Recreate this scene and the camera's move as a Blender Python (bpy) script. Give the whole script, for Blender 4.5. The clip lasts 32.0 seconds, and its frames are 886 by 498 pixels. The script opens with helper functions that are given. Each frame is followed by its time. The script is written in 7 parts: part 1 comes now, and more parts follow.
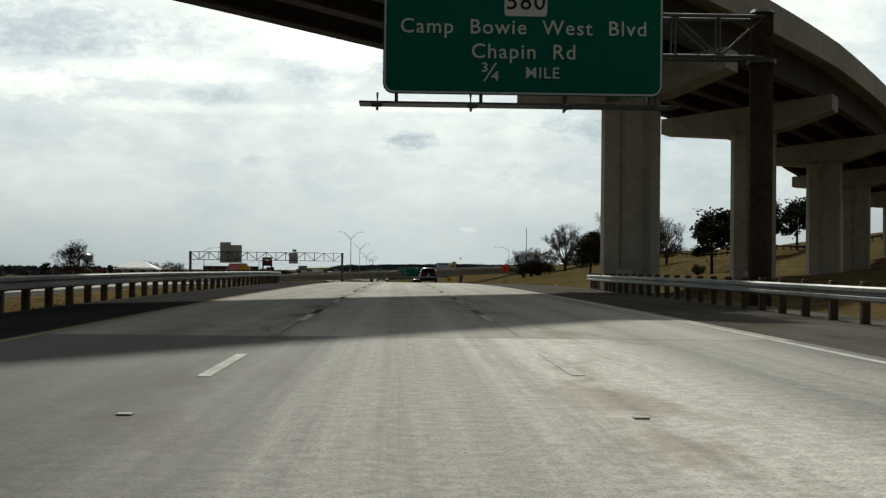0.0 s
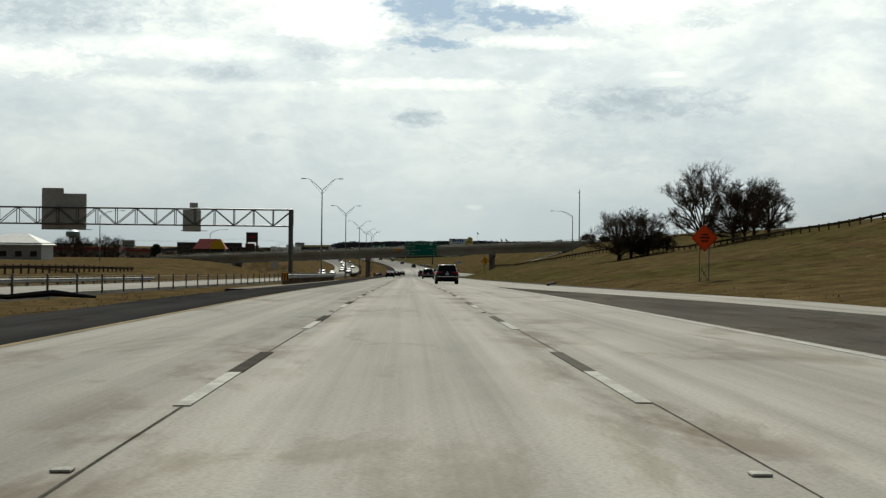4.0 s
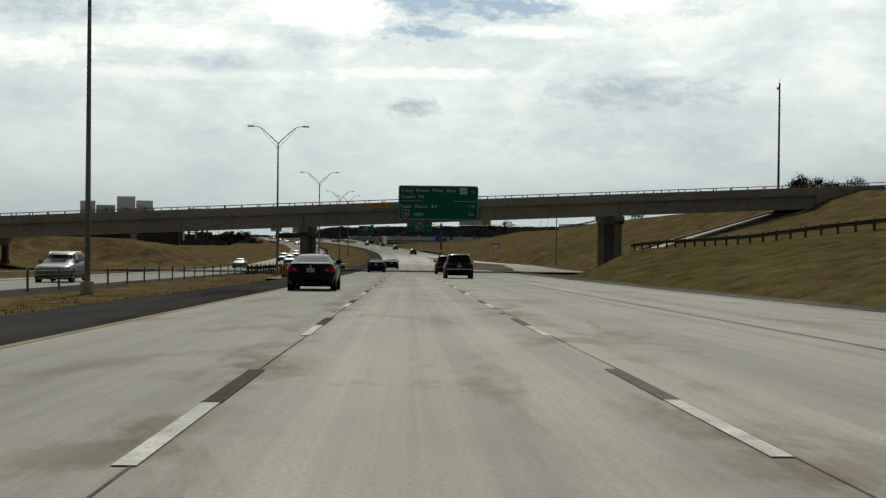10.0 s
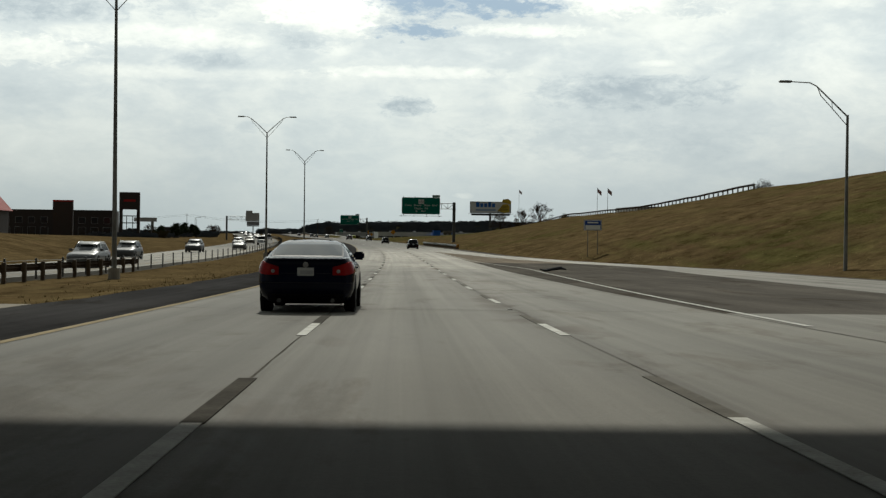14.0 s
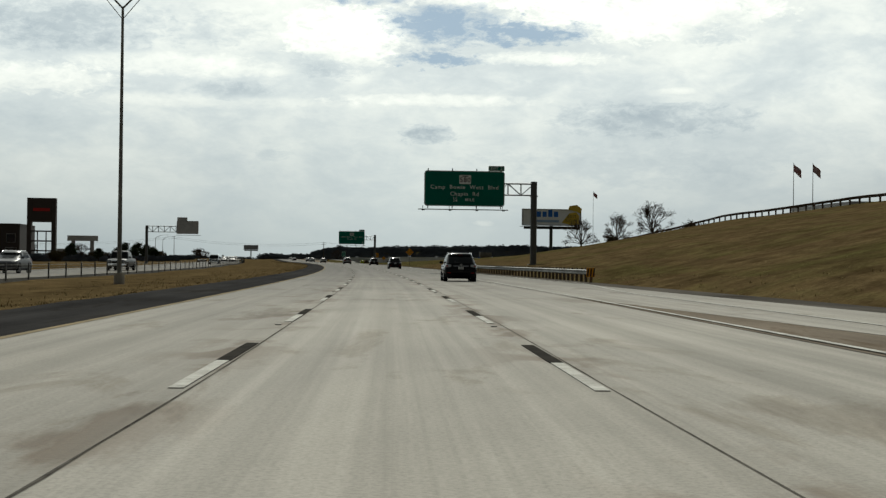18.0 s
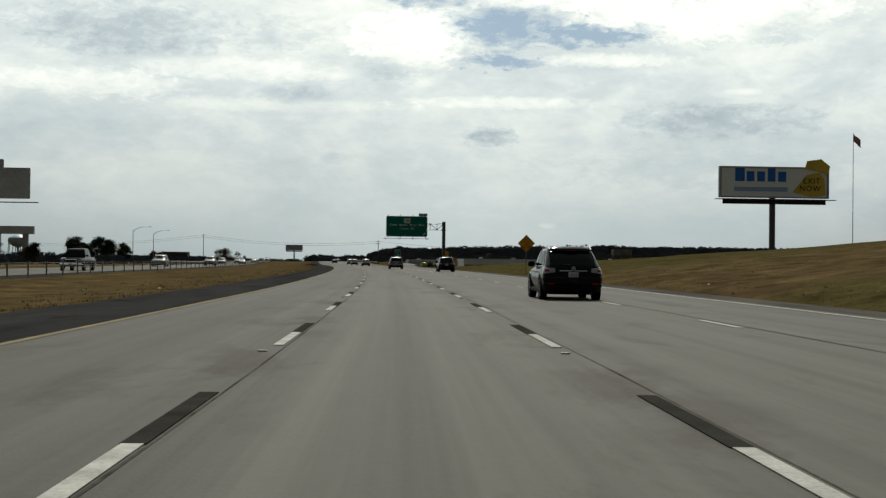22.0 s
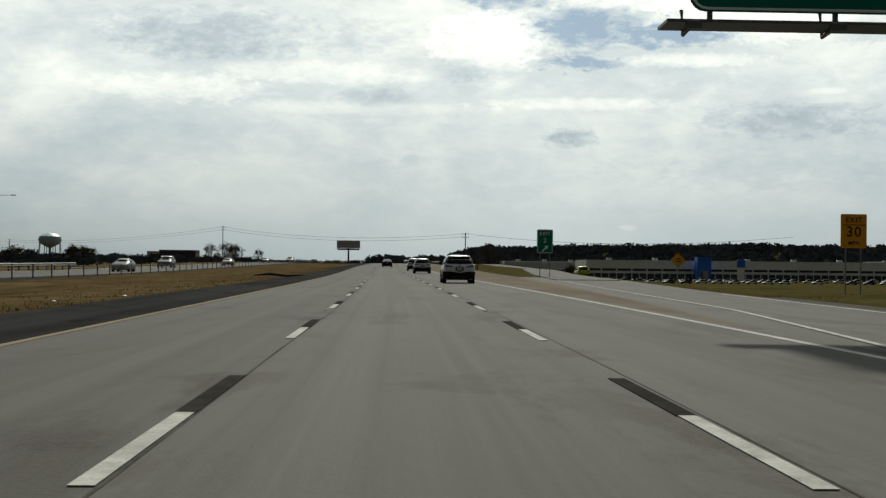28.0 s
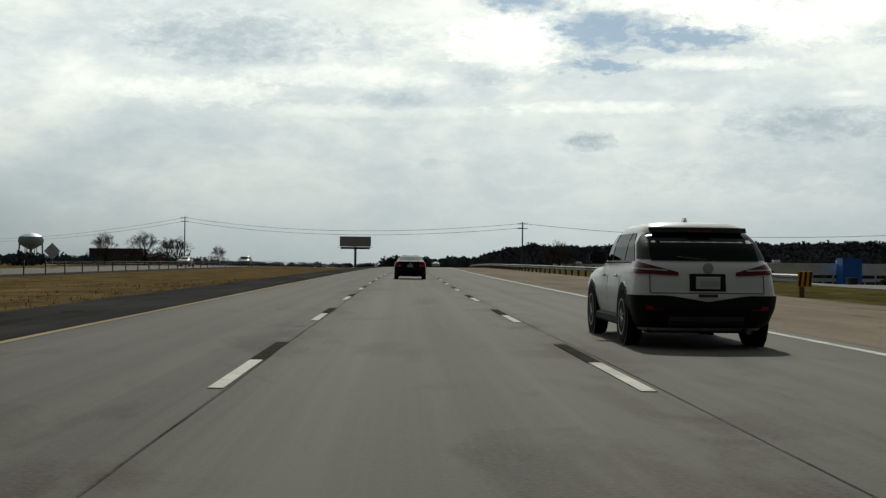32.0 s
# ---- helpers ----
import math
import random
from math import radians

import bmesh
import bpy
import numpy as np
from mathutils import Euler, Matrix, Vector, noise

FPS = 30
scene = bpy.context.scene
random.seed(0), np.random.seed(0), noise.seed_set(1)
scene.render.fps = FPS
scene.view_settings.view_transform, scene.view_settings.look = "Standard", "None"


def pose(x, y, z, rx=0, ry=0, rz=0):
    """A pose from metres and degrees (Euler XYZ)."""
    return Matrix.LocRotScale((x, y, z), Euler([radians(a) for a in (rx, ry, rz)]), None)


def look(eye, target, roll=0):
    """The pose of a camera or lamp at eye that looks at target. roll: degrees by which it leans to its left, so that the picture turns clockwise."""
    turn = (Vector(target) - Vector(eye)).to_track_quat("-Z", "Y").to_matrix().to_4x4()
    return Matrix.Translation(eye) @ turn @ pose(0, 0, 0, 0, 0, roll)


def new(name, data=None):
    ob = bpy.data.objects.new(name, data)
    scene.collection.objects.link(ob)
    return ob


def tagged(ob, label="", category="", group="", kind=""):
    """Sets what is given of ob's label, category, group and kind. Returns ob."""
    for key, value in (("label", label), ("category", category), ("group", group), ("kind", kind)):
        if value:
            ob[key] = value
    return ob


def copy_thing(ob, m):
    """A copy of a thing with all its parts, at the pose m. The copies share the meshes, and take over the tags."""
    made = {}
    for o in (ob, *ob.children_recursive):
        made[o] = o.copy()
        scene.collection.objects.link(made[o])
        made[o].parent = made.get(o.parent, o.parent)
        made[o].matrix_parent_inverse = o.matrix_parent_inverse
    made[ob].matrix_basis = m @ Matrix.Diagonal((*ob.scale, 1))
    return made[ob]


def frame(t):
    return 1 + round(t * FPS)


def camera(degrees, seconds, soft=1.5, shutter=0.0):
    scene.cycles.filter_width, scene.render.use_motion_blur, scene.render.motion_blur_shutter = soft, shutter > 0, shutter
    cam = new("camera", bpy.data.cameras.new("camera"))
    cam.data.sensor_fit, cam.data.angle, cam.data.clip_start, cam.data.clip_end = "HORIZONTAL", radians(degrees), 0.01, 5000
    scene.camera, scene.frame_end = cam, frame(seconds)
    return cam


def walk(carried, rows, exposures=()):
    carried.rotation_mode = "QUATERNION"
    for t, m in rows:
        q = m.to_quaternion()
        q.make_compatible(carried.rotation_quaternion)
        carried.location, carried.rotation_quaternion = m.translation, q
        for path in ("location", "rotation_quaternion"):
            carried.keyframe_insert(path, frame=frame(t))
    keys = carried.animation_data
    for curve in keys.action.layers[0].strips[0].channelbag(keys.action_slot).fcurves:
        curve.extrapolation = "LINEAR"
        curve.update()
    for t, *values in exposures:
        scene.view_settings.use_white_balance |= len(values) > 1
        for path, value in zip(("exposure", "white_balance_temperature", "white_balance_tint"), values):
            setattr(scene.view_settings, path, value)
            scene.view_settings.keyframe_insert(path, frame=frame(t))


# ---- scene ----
cam = camera(37.81, 32.0, soft=1.35)

# ---- the drive: seconds, eye, yaw to the left of +y and pitch, in metres and degrees ----
ROWS = [
    (0.0, 0.09, 0.0, 0.0, -1.457, 0.884),
    (0.5, -0.04, 18.56, 0.07, -1.53, 0.766),
    (1.0, -0.15, 37.12, 0.13, -1.573, 0.914),
    (1.5, -0.22, 55.68, 0.16, -1.741, 0.784),
    (2.0, -0.3, 74.26, 0.11, -1.53, 0.249),
    (2.5, -0.5, 92.84, 0.02, -1.336, 0.324),
    (3.0, -0.72, 111.44, -0.12, -1.177, 0.191),
    (3.5, -1.02, 130.06, -0.29, -1.08, 0.046),
    (4.0, -1.31, 148.69, -0.51, -1.187, -0.112),
    (4.5, -1.54, 167.33, -0.77, -1.33, -0.305),
    (5.0, -1.75, 185.98, -1.1, -1.376, -0.424),
    (5.5, -1.87, 204.63, -1.46, -1.525, -0.569),
    (6.0, -1.99, 223.26, -1.87, -1.611, -0.66),
    (6.5, -2.07, 241.87, -2.28, -1.661, -0.815),
    (7.0, -2.13, 260.44, -2.68, -1.786, -0.715),
    (7.5, -2.19, 278.97, -3.07, -1.781, -0.745),
    (8.0, -2.26, 297.44, -3.45, -1.502, -0.737),
    (8.5, -2.45, 315.88, -3.83, -1.298, -0.78),
    (9.0, -2.63, 334.3, -4.22, -1.302, -0.746),
    (9.5, -2.81, 352.73, -4.62, -1.426, -0.678),
    (10.0, -2.97, 371.17, -5.01, -1.404, -0.573),
    (10.5, -3.11, 389.64, -5.4, -1.489, -0.683),
    (11.0, -3.22, 408.12, -5.79, -1.576, -0.67),
    (11.5, -3.3, 426.61, -6.18, -1.667, -0.622),
    (12.0, -3.39, 445.09, -6.55, -1.614, -0.559),
    (12.5, -3.47, 463.56, -6.92, -1.623, -0.541),
    (13.0, -3.56, 482.03, -7.28, -1.654, -0.531),
    (13.5, -3.64, 500.52, -7.64, -1.664, -0.6),
    (14.0, -3.73, 519.05, -8.0, -1.677, -0.617),
    (14.5, -3.79, 537.62, -8.34, -1.742, -0.446),
    (15.0, -3.82, 556.27, -8.63, -1.878, -0.282),
    (15.5, -3.81, 574.99, -8.87, -1.94, -0.118),
    (16.0, -3.81, 593.79, -9.07, -1.926, 0.051),
    (16.5, -3.82, 612.68, -9.21, -1.831, 0.232),
    (17.0, -3.89, 631.66, -9.3, -1.602, 0.451),
    (17.5, -4.06, 650.7, -9.35, -1.209, 0.529),
    (18.0, -4.36, 669.8, -9.38, -0.771, 0.592),
    (18.5, -4.79, 688.91, -9.39, -0.534, 0.599),
    (19.0, -5.34, 708.03, -9.39, 0.079, 0.645),
    (19.5, -6.08, 727.12, -9.39, 0.454, 0.633),
    (20.0, -6.92, 746.19, -9.39, 0.786, 0.593),
    (20.5, -7.88, 765.23, -9.39, 1.131, 0.582),
    (21.0, -8.96, 784.25, -9.39, 1.492, 0.573),
    (21.5, -10.14, 803.26, -9.38, 1.787, 0.733),
    (22.0, -11.43, 822.27, -9.36, 2.027, 0.679),
    (22.5, -12.77, 841.31, -9.35, 2.26, 0.694),
    (23.0, -14.21, 860.39, -9.34, 2.46, 0.672),
    (23.5, -15.68, 879.51, -9.32, 2.672, 0.78),
    (24.0, -17.28, 898.65, -9.27, 3.038, 0.669),
    (24.5, -19.01, 917.8, -9.21, 3.372, 0.631),
    (25.0, -20.84, 936.92, -9.17, 3.718, 0.714),
    (25.5, -22.77, 956.0, -9.13, 3.997, 0.7),
    (26.0, -24.78, 975.04, -9.1, 4.298, 0.695),
    (26.5, -26.91, 994.06, -9.06, 4.64, 0.699),
    (27.0, -29.14, 1013.05, -9.01, 4.991, 0.697),
    (27.5, -31.49, 1032.05, -8.97, 5.331, 0.668),
    (28.0, -33.94, 1051.06, -8.93, 5.539, 0.726),
    (28.5, -36.43, 1070.09, -8.91, 5.689, 0.711),
    (29.0, -39.0, 1089.14, -8.89, 5.863, 0.671),
    (29.5, -41.65, 1108.2, -8.88, 6.159, 0.659),
    (30.0, -44.36, 1127.26, -8.88, 6.338, 0.637),
    (30.5, -47.15, 1146.31, -8.87, 6.409, 0.657),
    (31.0, -49.95, 1165.37, -8.84, 6.509, 0.722),
    (31.5, -52.77, 1184.42, -8.79, 6.554, 0.779),
    (32.0, -55.59, 1203.48, -8.71, 6.4, 0.869),
]
ROLL = 0.63


def eye_pose(x, y, z, yaw, pitch):
    a, b = radians(yaw), radians(pitch)
    way = Vector((-math.sin(a) * math.cos(b), math.cos(a) * math.cos(b), math.sin(b)))
    return look((x, y, z), Vector((x, y, z)) + way * 50, ROLL)


EXPOSURE = [(0.0, 0.05, 6500.0, 4.0), (10.0, 0.0, 6500.0, 4.0), (22.0, -0.1, 6500.0, 4.0), (32.0, -0.1, 6500.0, 4.0)]
walk(cam, [(r[0], eye_pose(*r[1:])) for r in ROWS], EXPOSURE)

# ---- the line of the road: heading and level every 40 m along the carriageway's middle lane ----
HEADING = [0.49, 0.42, 0.46, 0.57, 0.47, 0.35, 0.33, 0.35, 0.41, 0.33, 0.18, 0.19, 0.29, 0.27, 0.12, 0.24,
           0.72, 1.46, 2.14, 2.76, 3.43, 4.0, 4.64, 5.35, 5.96, 6.59, 7.24, 7.78, 8.18, 8.32, 8.32, 8.2,
           7.9, 7.6, 7.4, 7.2, 7.0, 6.8, 6.6, 6.4]
LEVEL = [-1.09, -0.95, -1.0, -1.28, -1.75, -2.45, -3.32, -4.18, -5.0, -5.86, -6.7, -7.54, -8.33, -9.1, -9.76, -10.2,
         -10.41, -10.47, -10.47, -10.48, -10.47, -10.43, -10.4, -10.29, -10.21, -10.13, -10.04, -9.98, -9.96, -9.94, -9.82, -9.6,
         -9.35, -9.1, -8.85, -8.65, -8.5, -8.45, -8.5, -8.7]
_ks = np.arange(len(HEADING)) * 40.0
_fine = np.arange(-400.0, 4400.0, 2.0)


def eased(values):
    raw = np.interp(_fine, _ks, values)
    pad = np.pad(raw, 12, mode="edge")
    kernel = np.hanning(21)
    kernel /= kernel.sum()
    return np.convolve(pad, kernel, mode="same")[12:-12]


_head = np.radians(eased(HEADING))
_lev = eased(LEVEL)
_dx = np.cumsum(-np.sin(_head) * 2.0)
_dy = np.cumsum(np.cos(_head) * 2.0)
_zero = int(np.searchsorted(_fine, 0.0))
_dx -= _dx[_zero]
_dy -= _dy[_zero]


def head(s):
    return float(np.interp(s, _fine, _head))


def level(s):
    return float(np.interp(s, _fine, _lev))


def at(s, o=0.0, z=0.0):
    """World place at s metres along the road, o to its right, z over its surface."""
    a = head(s)
    return Vector((float(np.interp(s, _fine, _dx)) + o * math.cos(a), float(np.interp(s, _fine, _dy)) + o * math.sin(a), level(s) + z))


def along(s, o=0.0, z=0.0, turn=0.0):
    """A pose at that place whose +y runs down the road."""
    return Matrix.Translation(at(s, o, z)) @ Matrix.Rotation(head(s) + radians(turn), 4, "Z")


def on_road(s, o=0.0, z=0.0):
    """The same, tilted with the road's slope."""
    d = (at(s + 2, o) - at(s - 2, o)).normalized()
    side = d.cross(Vector((0, 0, 1))).normalized()
    m = Matrix((side, d, side.cross(d))).transposed().to_4x4()
    return Matrix.Translation(at(s, o, z)) @ m


def lerp(x, table):
    return float(np.interp(x, [p[0] for p in table], [p[1] for p in table]))


# ---- ground heights over the road surface ----
CREST_RIGHT = [(-400, 4), (150, 6), (260, 9), (330, 11), (480, 11.5), (560, 10), (700, 9.8), (760, 8.3), (850, 7.4), (880, 6.3), (900, 5.4), (915, 4.8), (925, 4.3),
               (990, 3.2), (1050, 2.2), (1075, 1.4), (1130, -1.0), (1180, -3.0), (1300, -5.5), (1500, -6), (4400, -6)]
TOE_RIGHT = [(-400, 12), (240, 14.5), (330, 13), (480, 13.5), (540, 24), (610, 25), (660, 15), (740, 13.5), (820, 12), (1060, 12.6),
             (1100, 13.5), (1170, 19), (1300, 26), (1500, 30), (4400, 30)]
CREST_LEFT = [(-400, -1), (150, 0.2), (250, 1.2), (330, 1.6), (450, 3.2), (520, 4.4), (580, 4.3), (640, 3.0), (690, 2.0), (800, 1.4),
              (900, 0.3), (1000, -0.2), (4400, -0.4)]
OPP_NEAR = [(-400, -15.6), (400, -16.0), (600, -18.0), (750, -20.5), (930, -23.6), (1190, -24.5), (1400, -25.5), (1620, -30), (4400, -32)]
OPP_DROP = [(-400, -0.25), (600, -0.2), (750, -0.08), (930, 0.0), (1190, -0.1), (4400, -0.1)]


OPP_WIDTH = [(-400, 8.8), (400, 9.2), (700, 11.0), (930, 12.5), (4400, 13.0)]


def opp(s):
    return lerp(s, OPP_NEAR)


def opp_far(s):
    """Outer edge of the other carriageway."""
    return lerp(s, OPP_NEAR) - lerp(s, OPP_WIDTH)


def smooth01(x):
    x = min(1.0, max(0.0, x))
    return x * x * (3 - 2 * x)


def natural(s, o):
    """Level of the open land far from the road."""
    base = -1.0 - 9.0 * smooth01(s / 620.0)
    if o > 0:
        base -= 4.0 * smooth01((s - 1050) / 300) * smooth01((o - 15) / 60)
    if o < 0:
        base += 4.0 * smooth01((s - 430) / 120) * smooth01((1000 - s) / 150)
    far = smooth01((s - 1745) / 130.0)
    ridge = far * lerp(o, [(-450, 0), (0, 0), (20, 2.0), (50, 12.0), (100, 14.0), (200, 16), (320, 15.5), (950, 13)])
    roll = 2.2 * noise.noise(Vector((s * 0.0023, o * 0.0023, 3.1))) * smooth01((abs(o) - 60) / 200)
    return base + ridge + roll


def rise(s, o):
    """Height of the ground over the road's surface."""
    rough = 0.10 * noise.noise(Vector((s * 0.11, o * 0.11, 0.0))) + 0.22 * noise.noise(Vector((s * 0.03, o * 0.05, 7.0)))
    nat = natural(s, o) - level(s)
    if o >= 0:
        toe, top = lerp(s, TOE_RIGHT), lerp(s, CREST_RIGHT)
        if o < 5.0:
            return -0.35
        if o <= toe - 0.6:
            return -0.12 - 0.10 * smooth01((5.6 - o) / 0.6)
        if 240 < s < 535:
            near = smooth01((s - 240) / 60) * smooth01((535 - s) / 30)
        else:
            near = 0.0
        plain = top * min(1.0, max(0.0, (o - toe) / (52 - toe)))
        bench = lerp(o, [(toe, 0.0), (24, 2.6), (28, 3.0), (36.5, 5.0), (54, 9.5), (80, 9.8)])
        low = lerp(o, [(toe, 0.0), (24, 1.9), (28, 2.4), (33, 3.2), (43, 4.9), (47, 5.8), (58, 8.6), (80, 9.2)])
        bench += (low - bench) * smooth01((400 - s) / 50)
        z = plain * (1 - near) + bench * near
        if s < 290:
            early = lerp(o, [(toe, 0.0), (20, 0.7), (32, 1.8), (38, 2.9), (57, 5.6), (75, 9.5), (120, 10)])
            dip = lerp(o, [(toe, 0.0), (20, 0.5), (32, 1.0), (47, 1.8), (57, 4.0), (75, 9.0), (120, 10)])
            early += (dip - early) * smooth01((214 - s) / 20)
            k = smooth01((290 - s) / 60)
            z = z * (1 - k) + early * k
        z = z - 0.1 * math.exp(-max(0, o - toe))
        if 512 < s < 541 and o < 47.5:
            z = min(z, max(-0.3, 0.8 + (o - 25.5) * 0.296))
        k = max(smooth01((o - 75) / 160), smooth01((s - 1690) / 60) * smooth01((o - 16) / 20))
        return (z + rough * smooth01((o - toe) / 4)) * (1 - k) + nat * k
    edge, drop = lerp(s, OPP_NEAR), lerp(s, OPP_DROP)
    far_edge = opp_far(s) - 0.8
    if o > -7.6:
        return -0.35
    if o > edge + 0.4:
        u = (o + 7.6) / (edge + 7.6)
        return -0.05 + (drop - 0.02) * u - 0.18 * math.sin(math.pi * u) + rough * 0.35 * math.sin(math.pi * u)
    if o > far_edge - 0.5:
        return drop - 0.3
    top = lerp(s, CREST_LEFT)
    gap = 18.0 * smooth01((s - 440) / 60) * smooth01((590 - s) / 40)
    u = min(1.0, max(0.0, far_edge - o - gap) / 19.0)
    z = drop + (top - drop) * smooth01(u) + rough * u
    k = smooth01((-o - 90) / 170)
    return z * (1 - k) + nat * k


# ---- sky, sun ----
SUN_ELEVATION, SUN_TURN = 41.0, 4.0
sun = new("sun", bpy.data.lights.new("sun", "SUN"))
sun.data.energy, sun.data.angle, sun.data.color = 4.5, radians(2.6), (1.0, 0.95, 0.87)
_a, _e = radians(SUN_TURN), radians(SUN_ELEVATION)
_to_sun = Vector((-math.sin(_a) * math.cos(_e), math.cos(_a) * math.cos(_e), math.sin(_e)))
sun.matrix_world = look(_to_sun * 500, (0, 0, 0))


class Nodes:
    """Short hand for a node tree."""

    def __init__(self, tree, fresh=True):
        self.tree = tree
        if fresh:
            tree.nodes.clear()

    def add(self, kind, **inputs):
        node = self.tree.nodes.new("ShaderNode" + kind)
        for key, value in inputs.items():
            self.put(node, int(key[1:]) if key[0] == "i" and key[1:].isdigit() else key.replace("_", " "), value)
        return node

    def put(self, node, key, value):
        slot = node.inputs[key]
        if isinstance(value, bpy.types.NodeSocket):
            self.tree.links.new(value, slot)
        else:
            slot.default_value = value

    def math(self, op, a, b=0.0, c=None, clamp=False):
        node = self.tree.nodes.new("ShaderNodeMath")
        node.operation, node.use_clamp = op, clamp
        self.put(node, 0, a)
        self.put(node, 1, b)
        if c is not None:
            self.put(node, 2, c)
        return node.outputs[0]

    def mix(self, fac, a, b, blend="MIX"):
        node = self.tree.nodes.new("ShaderNodeMix")
        node.data_type, node.blend_type = "RGBA", blend
        for key, value in ((0, fac), (6, a), (7, b)):
            self.put(node, key, value)
        return node.outputs[2]

    def ramp(self, fac, stops):
        node = self.tree.nodes.new("ShaderNodeValToRGB")
        while len(node.color_ramp.elements) < len(stops):
            node.color_ramp.elements.new(0.5)
        for element, (pos, col) in zip(node.color_ramp.elements, stops):
            element.position = pos
            element.color = (col, col, col, 1) if isinstance(col, (int, float)) else (*col, 1)
        self.put(node, 0, fac)
        return node.outputs[0]

    def noise(self, vector, scale, detail=4.0, rough=0.55, distort=0.0):
        node = self.add("TexNoise", Vector=vector, Scale=scale, Detail=detail, Roughness=rough, Distortion=distort)
        return node.outputs[0]

    def scaled(self, vector, x, y, z):
        node = self.tree.nodes.new("ShaderNodeVectorMath")
        node.operation = "MULTIPLY"
        self.put(node, 0, vector)
        node.inputs[1].default_value = (x, y, z)
        return node.outputs[0]


world = bpy.data.worlds.new("sky")
scene.world = world
world.use_nodes = True
n = Nodes(world.node_tree)
sky = n.add("TexSky")
sky.sky_type, sky.sun_disc = "NISHITA", False
sky.sun_elevation, sky.sun_rotation = radians(SUN_ELEVATION), radians(-SUN_TURN)
sky.dust_density = 2.0
way = n.add("TexCoord").outputs["Generated"]
xyz = n.add("SeparateXYZ", Vector=way).outputs
azimuth = n.math("MULTIPLY", n.math("ARCTAN2", xyz[0], xyz[1]), 57.2958)
height = n.math("MULTIPLY", n.math("ARCSINE", xyz[2]), 57.2958)
sheet = n.add("CombineXYZ", X=n.math("MULTIPLY", azimuth, 0.10), Y=n.math("MULTIPLY", height, 0.21), Z=0.3).outputs[0]
broad = n.noise(sheet, 1.15, 5, 0.55, 0.5)
fine = n.noise(sheet, 4.6, 7, 0.62, 0.4)
ragged = n.noise(sheet, 15.0, 7, 0.68, 0.4)
bend_a = n.math("ADD", azimuth, n.math("MULTIPLY", n.math("SUBTRACT", n.noise(sheet, 7.0, 5, 0.6), 0.5), 3.4))
bend_h = n.math("ADD", height, n.math("MULTIPLY", n.math("SUBTRACT", n.noise(n.scaled(sheet, 1.1, 1.3, 1), 8.0, 5, 0.6), 0.5), 1.5))
cloud = n.math("ADD", n.math("ADD", n.math("MULTIPLY", broad, 0.60), n.math("MULTIPLY", fine, 0.30)), n.math("MULTIPLY", ragged, 0.10))
# clouds of a shape of their own: azimuth, height, half width, half height in degrees, and how far they lighten or darken
for az, el, hw, hh, gain in ((0.02, 5.65, 0.95, 0.32, -0.30), (-6.7, 4.65, 0.6, 0.2, -0.10), (-8.4, 7.4, 1.4, 0.34, -0.13), (-15.8, 9.9, 3.6, 0.9, -0.15), (-9.0, 10.0, 1.8, 0.6, -0.10),
                             (-4.2, 8.6, 1.5, 0.45, -0.16), (9.9, 6.3, 3.4, 0.55, -0.17), (8.0, 4.2, 5.0, 0.7, -0.07), (-3.6, 9.9, 2.2, 1.1, 0.34), (0.4, 7.15, 3.6, 0.22, 0.15), (-9.5, 6.9, 5.0, 0.25, 0.10), (-1.8, 10.6, 1.3, 0.7, 0.25), (3.0, 11.6, 3.2, 0.45, 0.28),
                             (9.0, 10.9, 4.5, 0.9, 0.30), (2.56, 1.75, 0.34, 0.10, 0.25), (10.9, 7.55, 0.7, 0.12, 0.12), (12.5, 10.2, 1.3, 0.6, -0.16), (-11, 8.4, 4.0, 0.4, 0.14), (-17, 7.6, 3.0, 0.5, 0.16), (5, 9.0, 2.5, 0.25, 0.2)):
    dx = n.math("DIVIDE", n.math("SUBTRACT", azimuth, az), hw)
    dy = n.math("DIVIDE", n.math("SUBTRACT", height, el), hh)
    far = n.math("ADD", n.math("MULTIPLY", dx, dx), n.math("MULTIPLY", dy, dy))
    far = n.math("ADD", far, n.math("MULTIPLY", n.math("SUBTRACT", ragged, 0.5), 6.5))
    puff = n.math("SUBTRACT", 0.95, n.math("MULTIPLY", far, 0.45), clamp=True)
    cloud = n.math("ADD", cloud, n.math("MULTIPLY", puff, gain))
shade = n.ramp(cloud, [(0.20, (0.46, 0.53, 0.59)), (0.37, (0.66, 0.72, 0.755)), (0.47, (0.78, 0.83, 0.845)), (0.57, (0.96, 0.985, 0.955)), (0.76, (1.25, 1.24, 1.16))])
haze = n.math("SUBTRACT", 1.0, n.math("DIVIDE", height, 8.0), clamp=True)
# the haze along the horizon is brightest under the sun
bank = n.ramp(n.math("DIVIDE", n.math("ADD", azimuth, 60.0), 120.0, clamp=True), [(0.20, (0.31, 0.35, 0.37)), (0.33, (0.36, 0.41, 0.43)), (0.42, (0.45, 0.50, 0.52)), (0.49, (0.55, 0.605, 0.62)), (0.545, (0.50, 0.55, 0.57)), (0.63, (0.43, 0.475, 0.50)), (0.80, (0.36, 0.41, 0.43))])
shade = n.mix(n.math("MULTIPLY", haze, 0.95), shade, bank)
